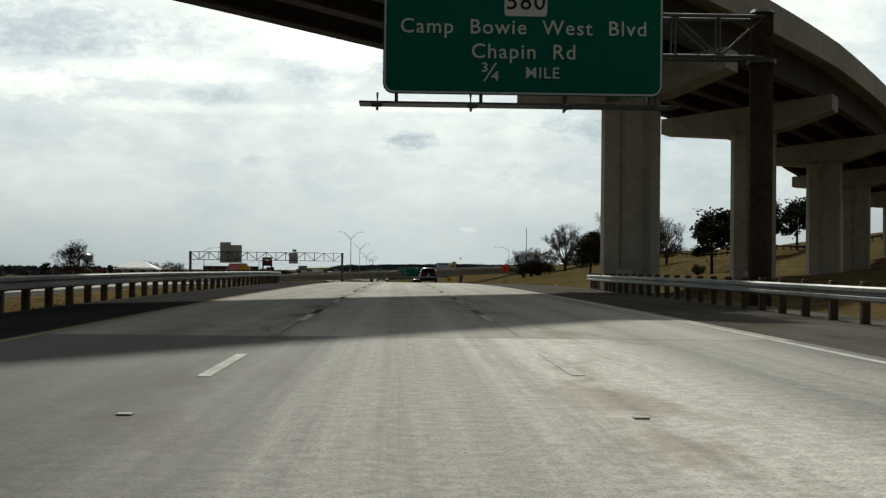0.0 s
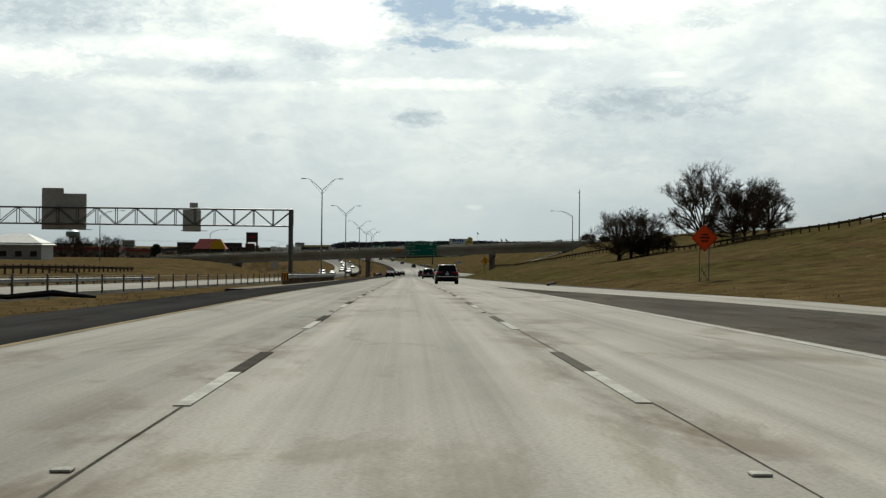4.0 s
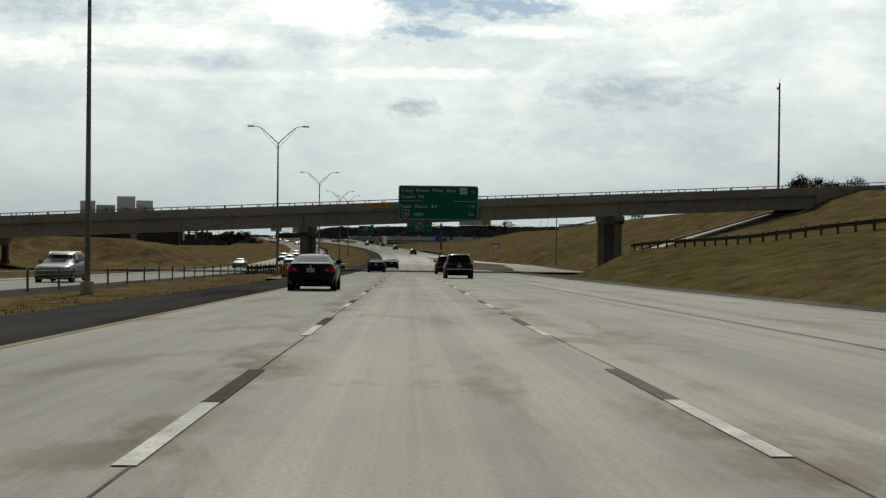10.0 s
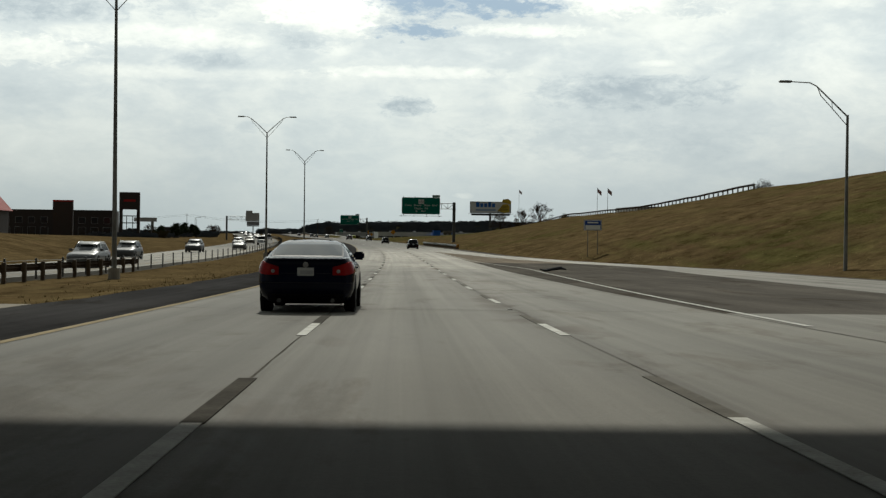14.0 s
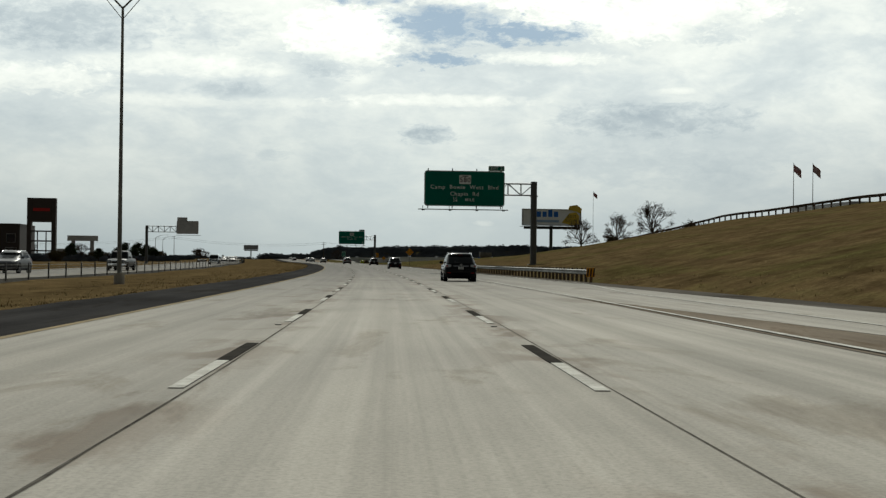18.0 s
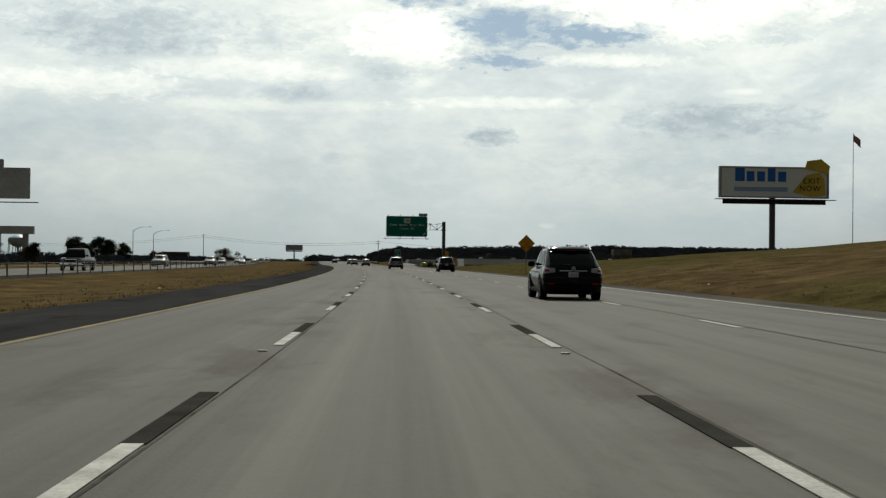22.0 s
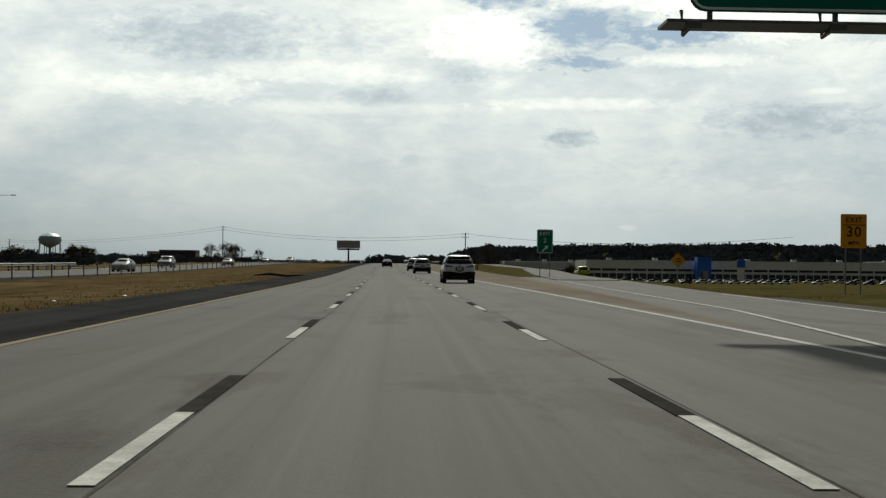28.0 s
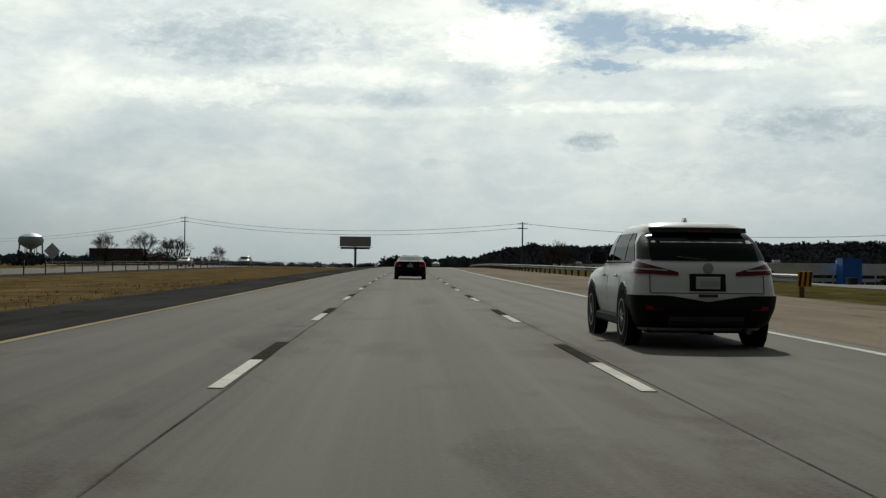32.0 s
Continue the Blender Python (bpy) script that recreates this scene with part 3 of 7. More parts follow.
# ---- ground: one sheet to the horizon ----
def build_ground():
    ss = np.concatenate([np.arange(-300, 0, 30), np.arange(0, 1400, 5), np.arange(1400, 2000, 20), np.arange(2000, 4301, 80)])
    oo = [-2600, -1900, -1400, -1000, -700, -500, -380, -290, -220, -170, -140, -115, -95, -80, -70, -62, -56, -51, -47, -43, -40, -37, -34.5, -32.5, -31,
          -30, -28, -26, -25, -24, -23, -22, -21, -20, -19, -18, -17, -16, -15, -14, -13, -12, -11, -10, -9, -8.3, -7.7, -7.2, -4, 0, 4.6, 5.3, 7, 9, 10, 11, 11.6, 12.2, 12.8, 13.4, 14, 15, 16, 18, 20, 22, 24, 26, 28, 30,
          33, 36, 40, 44, 48, 52, 56, 62, 70, 80, 95, 115, 140, 170, 220, 290, 380, 500, 700, 1000, 1400, 1900, 2600]
    g = Geo()
    for s in ss:
        s = float(s)
        for o in oo:
            g.v.append(tuple(at(s, o, rise(s, o))))
            g.uv.append((o, s))
    w = len(oo)
    for r in range(len(ss) - 1):
        for c in range(w - 1):
            i = r * w + c
            g.f.append((i, i + 1, i + 1 + w, i + w))
    ob = part("ground", g, GRASS, smooth=True)
    tagged(ob, "winter grass verge, median and slopes, straw and dull green", "ground", kind="structure")
    return ob


build_ground()


def ground_at(s, o):
    return rise(s, o)


# ---- carriageways ----
road = thing("road", "pale worn concrete motorway carriageway with tarred joints", "road", kind="structure")
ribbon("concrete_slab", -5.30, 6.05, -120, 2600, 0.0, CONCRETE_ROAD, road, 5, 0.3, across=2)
ribbon("left_shoulder", (lambda s: -8.0 + 0.22 * noise.noise(Vector((s * 0.21, 4, 0))) + 0.1 * noise.noise(Vector((s * 0.7, 4, 0)))), (lambda s: -5.305 + 0.035 * noise.noise(Vector((s * 0.3, 1, 0)))), -120, 2600, 0.003, ASPHALT, road, 2.5, 0.25, "black asphalt shoulder", 1)


def table(*pts):
    return lambda s: lerp(s, pts)


# outer lanes and shoulders on the right
edge_a = table((-120, 10.8), (120, 10.8), (200, 12.0), (250, 14.2), (300, 13.2), (345, 12.4), (400, 12.6), (480, 12.8), (520, 14), (545, 18))
ribbon("right_shoulder", 6.055, table((-120, 10.8), (175, 10.9), (205, 10.8), (240, 6.2)), -120, 240, -0.015, OLD_ASPHALT, road, 5, 0.25, "worn grey-brown asphalt shoulder")
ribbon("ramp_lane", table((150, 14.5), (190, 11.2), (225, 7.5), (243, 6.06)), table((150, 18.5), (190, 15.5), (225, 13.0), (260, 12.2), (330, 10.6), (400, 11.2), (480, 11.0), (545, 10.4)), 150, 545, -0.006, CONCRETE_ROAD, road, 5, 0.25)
ribbon("gore", table((205, 10.81), (225, 7.4), (243, 6.07)), table((205, 11.0), (215, 9.0), (243, 6.2)), 205, 243, -0.012, OLD_ASPHALT, road, 4, 0.25)
ribbon("right_shoulder", table((150, 18.55), (190, 15.55), (225, 13.05), (260, 12.25), (330, 10.65), (400, 11.25), (480, 11.05), (545, 10.45)),
       table((150, 20), (190, 17), (225, 14.6), (260, 14.2), (330, 12.7), (400, 12.9), (480, 13.4), (545, 14.0)), 150, 545, -0.02, OLD_ASPHALT, road, 5, 0.25)
ribbon("gore", 6.055, table((545, 10.4), (560, 15.5), (615, 18.0), (632, 15.1)), 545, 632, -0.012, OLD_ASPHALT, road, 4, 0.25, "dark patched asphalt gore")
ribbon("gore", 6.055, table((632, 15.1), (650, 12.0), (690, 8.0), (712, 6.2)), 632, 712, -0.012, GORE, road, 4, 0.25, "tan worn gore")
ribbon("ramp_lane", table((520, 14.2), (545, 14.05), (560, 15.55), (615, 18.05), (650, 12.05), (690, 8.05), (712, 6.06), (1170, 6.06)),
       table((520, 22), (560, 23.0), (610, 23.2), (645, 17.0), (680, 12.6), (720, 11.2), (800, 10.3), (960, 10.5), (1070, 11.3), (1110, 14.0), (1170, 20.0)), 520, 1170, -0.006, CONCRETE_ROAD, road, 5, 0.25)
ribbon("right_shoulder", table((520, 22.05), (560, 23.05), (610, 23.25), (645, 17.05), (680, 12.65), (720, 11.25), (800, 10.35), (960, 10.55), (1070, 11.35), (1100, 13.35)),
       table((520, 23.4), (610, 25), (645, 18.6), (680, 14.2), (740, 13.0), (800, 12.0), (960, 12.2), (1070, 12.6), (1100, 14.4)), 520, 1100, -0.02, OLD_ASPHALT, road, 5, 0.25)
ribbon("gore", 6.055, table((1075, 6.2), (1120, 9.0), (1170, 11.8), (1230, 12.8), (1300, 13.4), (2600, 13.4)), 1075, 2600, 0.002, GORE, road, 5, 0.25, "tan worn concrete gore")
for k in range(9):
    s = 1108 + k * 9.0
    wide = lerp(s, [(1108, 8.1), (1180, 11.6)])
    bar = Geo()
    for ds, o in ((0.0, 6.3), (0.16, 6.3), (1.0, wide), (0.84, wide)):
        bar.v.append(tuple(at(s + ds, o, 0.008)))
    bar.f.append((0, 1, 2, 3))
    part("chevron_bar", bar, FADED_WHITE, road, "faint worn white chevron bar")
ribbon("ramp_lane", table((1150, 12.4), (1200, 16.5), (1300, 26)), table((1150, 17.4), (1200, 21.5), (1300, 31)), 1150, 1460, lambda s: ground_at(s, lerp(s, [(1150, 15), (1200, 19), (1300, 28.5)])) + 0.16, CONCRETE_ROAD, road, 5, 0.3)

# painted lines
ribbon("yellow_line", (lambda s: -5.27 + 0.035 * noise.noise(Vector((s * 0.3, 1, 0)))), -5.12, -120, 2600, 0.006, YELLOW_LINE, road, 6)
ribbon("white_line", table((-120, 5.58), (200, 5.80), (330, 5.95)), table((-120, 5.72), (200, 5.94), (330, 6.08)), -120, 322, 0.006, WHITE_LINE, road, 6)
ribbon("white_line", table((205, 11.0), (250, 9.15), (290, 9.0), (330, 9.7), (400, 11.0), (440, 10.75), (545, 10.2)), table((205, 11.14), (250, 9.29), (290, 9.14), (330, 9.84), (400, 11.14), (440, 10.89), (545, 10.34)), 205, 545, 0.005, WHITE_LINE, road, 6)
ribbon("white_line", table((540, 6.2), (575, 7.3), (605, 8.2), (640, 6.3), (760, 6.25)), table((540, 6.34), (575, 7.44), (605, 8.34), (640, 6.44), (760, 6.39)), 540, 770, 0.006, WHITE_LINE, road, 6)
ribbon("white_line", table((645, 13.0), (655, 10.6), (680, 9.2), (720, 9.3), (740, 11.2), (810, 9.75), (890, 9.95), (965, 10.1), (1070, 10.9), (1104, 13.0)), table((645, 13.14), (655, 10.74), (680, 9.34), (720, 9.44), (740, 11.34), (810, 9.89), (890, 10.09), (965, 10.24), (1070, 11.04), (1104, 13.14)), 645, 1104, 0.005, WHITE_LINE, road, 6)
ribbon("white_line", 5.58, 5.74, 960, 2600, 0.006, WHITE_LINE, road, 6)
ribbon("white_line", table((1040, 5.86), (1070, 6.5), (1085, 8.3), (1120, 10.3), (1160, 13.3)), table((1040, 6.0), (1070, 6.64), (1085, 8.44), (1120, 10.44), (1160, 13.44)), 1040, 1150, 0.007, WHITE_LINE, road, 5)
for near, far, width in ((-1.735, -1.665, 0.022), (1.925, 1.99, 0.014)):
    line = lambda s, near=near, far=far: near + (far - near) * smooth01((s - 540) / 90) + 0.05 * noise.noise(Vector((s * 0.08, near, 0)))
    ribbon("joint", line, (lambda s, line=line, width=width: line(s) + width * (1.0 + 0.9 * noise.noise(Vector((s * 0.9, width * 90, 5))))), 20, 1900, 0.004, JOINT, road, 1.25)
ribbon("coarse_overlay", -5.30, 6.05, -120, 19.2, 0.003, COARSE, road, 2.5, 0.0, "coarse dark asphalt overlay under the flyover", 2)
ribbon("joint", 6.02, 6.06, 330, 1070, 0.007, JOINT, road, 6)

PATCH = pavement("patched_concrete", (0.135, 0.130, 0.118), (0.095, 0.092, 0.083), 0.85, 0.3, 0.3, 0.03)
for o0, o1, s0, s1 in ((-1.42, -0.56, 1188.9, 1192.0), (0.68, 1.48, 1189.4, 1191.4)):
    ribbon("repair_patch", o0, o1, s0, s1, 0.004, PATCH, road, 1.5, 0.0, "pale square concrete repair")
TAR = pavement("tarred_patch", (0.225, 0.215, 0.190), (0.135, 0.128, 0.112), 0.9, 0.3, 0.4, 0.0)
for o0, o1, s0, s1 in ((-1.8, -1.35, 81.6, 84.2), (-1.6, -1.25, 53.0, 55.5)):
    ribbon("repair_patch", o0, o1, s0, s1, 0.004, TAR, road, 1.0, 0.0, "darker square repair beside the joint")
ribbon("crack", table((1168, -0.40), (1176, -0.46), (1183, -0.41), (1194, -0.49)), table((1168, -0.395), (1176, -0.452), (1183, -0.405), (1194, -0.482)), 1168, 1194, 0.003, JOINT, road, 0.5)
for s in (19.2, 26.4, 78, 545.2, 560):
    ribbon("cross_joint", -5.5, 6.0, s, s + 0.05, 0.003, JOINT, road, 0.05)

# the other carriageway
road_far = thing("road_opposite", "pale concrete carriageway of the oncoming traffic", "road", kind="structure")
ribbon("concrete_slab", opp_far, lambda s: opp(s) - 0.6, -120, 2600, lambda s: lerp(s, OPP_DROP), CONCRETE_ROAD, road_far, 8, 0.3)
ribbon("white_line", lambda s: opp_far(s) + 0.85, lambda s: opp_far(s) + 1.0, -120, 2200, lambda s: lerp(s, OPP_DROP) + 0.006, WHITE_LINE, road_far, 8)
ribbon("yellow_line", lambda s: opp(s) - 2.0, lambda s: opp(s) - 1.85, -120, 2200, lambda s: lerp(s, OPP_DROP) + 0.006, YELLOW_LINE, road_far, 8)


# ---- words ----
def text_mesh(body, size, mat, name="words", squeeze=1.0, depth=0.004):
    """Lettering in the plane of x and z that faces -y, centred."""
    cu = bpy.data.curves.new(name, "FONT")
    cu.body, cu.size, cu.align_x, cu.align_y, cu.extrude, cu.resolution_u = body, size, "CENTER", "CENTER", depth, 3
    cu.space_character, cu.offset = 1.12, size * 0.007
    ob = bpy.data.objects.new(name, cu)
    scene.collection.objects.link(ob)
    me = bpy.data.meshes.new_from_object(ob.evaluated_get(bpy.context.evaluated_depsgraph_get()))
    bpy.data.objects.remove(ob)
    bpy.data.curves.remove(cu)
    me.transform(Matrix.Diagonal((squeeze, 1, 1, 1)))
    me.transform(Matrix.Rotation(radians(90), 4, "X"))
    me.materials.clear()
    me.materials.append(mat)
    return me


def words(parent, body, size, x, z, mat, y=-0.03, squeeze=1.0, name="letter"):
    """Lettering, each letter a part of its own."""
    me = text_mesh(body, size, mat, name, squeeze)
    spans = []
    for lo, hi in sorted((min(me.vertices[i].co.x for i in f.vertices), max(me.vertices[i].co.x for i in f.vertices)) for f in me.polygons):
        if spans and lo <= spans[-1][1] + 1e-4:
            spans[-1][1] = max(hi, spans[-1][1])
        else:
            spans.append([lo, hi])
    for lo, hi in spans:
        g, keep = Geo(), {}
        for f in me.polygons:
            if lo - 1e-4 <= me.vertices[f.vertices[0]].co.x <= hi + 1e-4:
                for i in f.vertices:
                    if i not in keep:
                        keep[i] = len(g.v)
                        g.v.append(tuple(me.vertices[i].co))
                g.f.append(tuple(keep[i] for i in f.vertices))
        part(name, g, mat, parent, m=Matrix.Translation((x, y, z)))
    bpy.data.meshes.remove(me)


def rounded(w, h, r, n=4):
    pts = []
    for cx, cz, a0 in ((w / 2 - r, h / 2 - r, 0), (-w / 2 + r, h / 2 - r, 90), (-w / 2 + r, -h / 2 + r, 180), (w / 2 - r, -h / 2 + r, 270)):
        for i in range(n + 1):
            a = radians(a0 + 90 * i / n)
            pts.append((cx + r * math.cos(a), cz + r * math.sin(a)))
    return pts


def frame_ring(w, h, r, width, y0, y1):
    """A rounded border in the plane of x and z."""
    outer, inner = rounded(w, h, r), rounded(w - 2 * width, h - 2 * width, max(0.01, r - width))
    g, c = Geo(), len(outer)
    for y in (y0, y1):
        for loop in (outer, inner):
            g.v.extend((x, y, z) for x, z in loop)
    for i in range(c):
        j = (i + 1) % c
        g.f += [(i, j, c + j, c + i), (2 * c + i, 3 * c + i, 3 * c + j, 2 * c + j), (i, 2 * c + i, 2 * c + j, j), (c + i, c + j, 3 * c + j, 3 * c + i)]
    return g


def panel(parent, name, w, h, x, z, mat, r=0.12, thick=0.05, border=True, y=0.0):
    p = part(name, Geo().prism(rounded(w, h, r), thick), mat, parent, m=Matrix.Translation((x, y, z)))
    if border:
        part("border", frame_ring(w - 0.06, h - 0.06, r, 0.05, -0.008, -0.001), WHITE_SHEET, p)
    return p


def arrow_geo(size):
    """A slanted arrow that points up and to the right."""
    pts = [(-0.5, -0.36), (-0.36, -0.5), (0.18, 0.04), (0.34, -0.12), (0.42, 0.42), (-0.12, 0.34), (0.04, 0.18)]
    return Geo().prism([(x * size, z * size) for x, z in pts], 0.008)


def truss(parent, x0, x1, z0, z1, y0, y1, bays, r=0.07):
    """A box truss from x0 to x1: chords, uprights and diagonals."""
    for y in (y0, y1):
        for z in (z0, z1):
            part("chord", Geo().tube([(x0, y, z), (x1, y, z)], r, 8), DARK_STEEL, parent)
    for b in range(bays + 1):
        x = x0 + (x1 - x0) * b / bays
        for y in (y0, y1):
            part("upright", Geo().tube([(x, y, z0), (x, y, z1)], r * 0.55, 6), DARK_STEEL, parent)
        for z in (z0, z1):
            part("cross_tie", Geo().tube([(x, y0, z), (x, y1, z)], r * 0.5, 6), DARK_STEEL, parent)
        if b < bays:
            x2 = x0 + (x1 - x0) * (b + 1) / bays
            for y in (y0, y1):
                part("diagonal", Geo().tube([(x, y, z0 if b % 2 else z1), (x2, y, z1 if b % 2 else z0)], r * 0.55, 6), DARK_STEEL, parent)


def walkway(parent, x0, x1, z, back=0.9):
    """The maintenance grating under a sign, with its brackets."""
    part("grating", Geo().box(((x0 + x1) / 2, -back / 2 - 0.1, z), (x1 - x0, back, 0.06)), DARK_STEEL, parent)
    count = max(3, int((x1 - x0) / 2.2))
    for i in range(count):
        x = x0 + 0.5 + (x1 - x0 - 1.0) * i / (count - 1)
        part("bracket", Geo().tube([(x, 0.1, z + 0.4), (x, -0.05, z - 0.1), (x, -back, z - 0.05)], 0.04, 6), DARK_STEEL, parent)
        part("lamp_head", Geo().box((x, -back - 0.05, z - 0.06), (0.3, 0.16, 0.16), bevel=0.03), DARK_STEEL, parent)


def exit_gantry(s, left, right, bottom, top, post_o, legend, tab, arrow=False, steel=None):
    """A cantilever over the outer lanes that carries a green guide sign."""
    mid, w, h = (left + right) / 2, right - left, top - bottom
    base = ground_at(s, post_o)
    g = thing("cantilever_sign", "green overhead guide sign on a dark steel cantilever", "road sign", along(s, mid, 0))
    px = post_o - mid
    beam = (bottom + top) / 2
    part("post", Geo().tube([(px, 0.45, base - 0.1), (px, 0.45, top - 1.1)], 0.34, 18), steel or DARK_STEEL, g, smooth=True)
    part("post_cap", Geo().tube([(px, 0.45, top - 1.1), (px, 0.45, top - 1.0)], [0.37, 0.30], 18), DARK_STEEL, g)
    part("collar", Geo().tube([(px, 0.45, beam - 0.75), (px, 0.45, beam - 0.62)], 0.42, 18), DARK_STEEL, g)
    part("base_plate", Geo().box((px, 0.45, base + 0.03), (1.1, 1.1, 0.08), bevel=0.02), DARK_STEEL, g)
    truss(g, -w / 2 + 0.6, px, beam - 0.6, beam + 0.6, 0.15, 0.75, 8, 0.06)
    p = panel(g, "sign_panel", w, h, 0, beam, GREEN, 0.3, 0.06)
    panel(g, "exit_tab", 1.7, 0.55, w / 2 - 0.88, top + 0.29, GREEN, 0.08, 0.06)
    words(g, tab, 0.36, w / 2 - 0.88, top + 0.29, WHITE_SHEET)
    panel(g, "route_shield", 1.25, 0.95, 0.05 * w / 8, top - 0.92, WHITE_SHEET, 0.10, 0.012, False, -0.014)
    words(g, "580", 0.72, 0.05 * w / 8, top - 0.98, BLACK, -0.02)
    part("shield_caption", Geo().box((0.05 * w / 8, -0.018, top - 0.57), (0.62, 0.004, 0.10)), BLACK, g)
    for (line, size), drop in zip(legend, (1.74, 2.45, 3.06)):
        if line[0] in "\u00be\u00bc":
            words(g, line[0], size * 1.5, -0.95, top - drop, WHITE_SHEET)
            words(g, line[1:].strip(), size * 0.92, 0.55, top - drop, WHITE_SHEET)
            continue
        words(g, line, size * 0.92, 0, top - drop, WHITE_SHEET)
    if arrow:
        part("arrow", arrow_geo(0.62), WHITE_SHEET, g, m=Matrix.Translation((w / 2 - 0.62, -0.02, bottom + 0.55)))
    for x in np.linspace(-w / 2 + 0.4, w / 2 - 0.4, 4):
        part("hanger", Geo().box((float(x), 0.09, beam), (0.1, 0.05, h + 0.5)), DARK_STEEL, g)
    walkway(g, -w / 2 - 0.65, w / 2 + 0.3, bottom - 0.38)
    return g


exit_gantry(37.5, -0.46, 7.72, 6.05, 9.75, 10.75, (("Camp  Bowie  West  Blvd", 0.66), ("Chapin  Rd", 0.66), ("\u00be   MILE", 0.50)), "EXIT  2", steel=RUST)
exit_gantry(805.5, 5.62, 14.12, 7.02, 10.75, 17.30, (("Camp  Bowie  West  Blvd", 0.66), ("Chapin  Rd", 0.66), ("\u00bc   MILE", 0.50)), "EXIT  2")
exit_gantry(1077, 5.35, 13.5, 6.0, 10.05, 16.8, (("Camp  Bowie  West  Blvd", 0.62), ("Chapin  Rd", 0.62)), "EXIT  2", arrow=True)


# ---- guard rails ----
def w_beam(g, pts_fn, s0, s1, step=3.8):
    """The corrugated rail as one folded sheet along the road."""
    prof = [(0.02, -0.155), (-0.035, -0.12), (-0.035, -0.05), (0.02, -0.015), (0.02, 0.015), (-0.035, 0.05), (-0.035, 0.12), (0.02, 0.155)]
    back = [(x + 0.012, z) for x, z in reversed(prof)]
    count = max(2, int((s1 - s0) / step) + 1)
    rings = []
    for s in np.linspace(s0, s1, count):
        o, h, side = pts_fn(float(s))
        rings.append([at(float(s), o - side * x, h + z) for x, z in prof + back])
    g.quad_strip(rings)


def guard_rail(s0, s1, o_fn, side, label, base_fn=None, wood=True, step=1.905, height=0.62, marker=None, beam=None):
    """side: +1 when the traffic is to its left."""
    rail = thing("guard_rail", label, "guard rail", Matrix.Translation(at(s0, value(o_fn, s0), 0)))
    inv = rail.matrix_basis.inverted()
    z0 = lambda s: (base_fn(s) if base_fn else -0.03)
    g = Geo()
    w_beam(g, lambda s: (value(o_fn, s), z0(s) + height, -side), s0, s1)
    g.v = [tuple(inv @ Vector(p)) for p in g.v]
    part("w_beam", g, beam or GALV, rail, "rusty brown corrugated rail" if beam else "galvanised corrugated rail")
    post = (Geo().box((side * 0.16, 0, 0.30), (0.17, 0.17, 1.14), bevel=0.012) if wood else Geo().box((side * 0.12, 0, 0.30), (0.10, 0.14, 1.1), bevel=0.01)).mesh("post", WOOD_POST if wood else GALV)
    block = Geo().box((side * 0.055, 0, height), (0.055, 0.15, 0.34), bevel=0.01).mesh("spacer_block", WOOD_POST)
    for s in np.arange(s0 + 0.5, s1, step):
        m = inv @ along(float(s), value(o_fn, float(s)), z0(float(s)))
        part("post", post, None, rail, m=m)
        part("spacer_block", block, None, rail, m=m)
    if marker:
        m = inv @ along(marker, value(o_fn, marker) , z0(marker))
        part("end_marker", Geo().box((0, -0.35, 0.62), (0.5, 0.04, 0.55), bevel=0.02), YELLOW_SIGN, rail, "yellow and black striped marker", m=m)
        for k in (-0.16, 0.02, 0.2):
            part("stripe", Geo().prism([(k - 0.07, 0.37), (k + 0.02, 0.37), (k + 0.07, 0.87), (k - 0.02, 0.87)], 0.006), BLACK, rail, m=m @ Matrix.Translation((0, -0.378, 0)))
    return rail


RAIL = "galvanised guard rail on weathered wooden posts beside the shoulder"
guard_rail(-40, 89, -8.05, -1, RAIL)
guard_rail(-30, 75, table((-30, 9.4), (30, 9.3), (60, 9.9), (75, 11.0)), 1, RAIL)
guard_rail(239, 302, -8.55, -1, RAIL, marker=239)
guard_rail(455, 543, -8.15, -1, RAIL, marker=455)
for s0, s1 in ((214, 304), (452, 546)):
    ribbon("mow_strip", (lambda s: -9.15 + 0.2 * noise.noise(Vector((s * 0.3, 2, 0)))), -8.03, s0, s1, 0.012, MOW_STRIP, road, 2.5, 0.25, "pale dusty concrete strip under the guard rail")
FAR_RAIL = "galvanised guard rail beyond the oncoming lanes"
guard_rail(150, 282, lambda s: opp_far(s) - 0.9, -1, FAR_RAIL, lambda s: ground_at(s, opp_far(s) - 0.9), step=3.81)
guard_rail(222, 322, table((222, -33.5), (322, -36.5)), -1, "dark weathered guard rail on the bank beyond the oncoming lanes", lambda s: ground_at(s, -35), step=2.6, beam=RUST)
guard_rail(1075, 1215, lambda s: opp_far(s) - 1.4, -1, FAR_RAIL, lambda s: ground_at(s, opp_far(s) - 1.4), step=3.81)
guard_rail(500, 602, lambda s: opp(s) + 0.9, 1, "dark weathered guard rail along the oncoming lanes", lambda s: ground_at(s, opp(s) + 0.9), step=3.0, beam=RUST)
guard_rail(747, 826, table((747, 12.6), (770, 12.9), (826, 12.0)), 1, RAIL, marker=747)
guard_rail(1040, 1086, table((1040, 14.2), (1086, 15.5)), 1, RAIL, lambda s: ground_at(s, 14.8), marker=1040)
guard_rail(1252, 1540, table((1252, 14.0), (1300, 13.6), (1355, 12.6), (1700, 12.2)), 1, "long galvanised guard rail beside the gore", marker=1252, step=3.81)
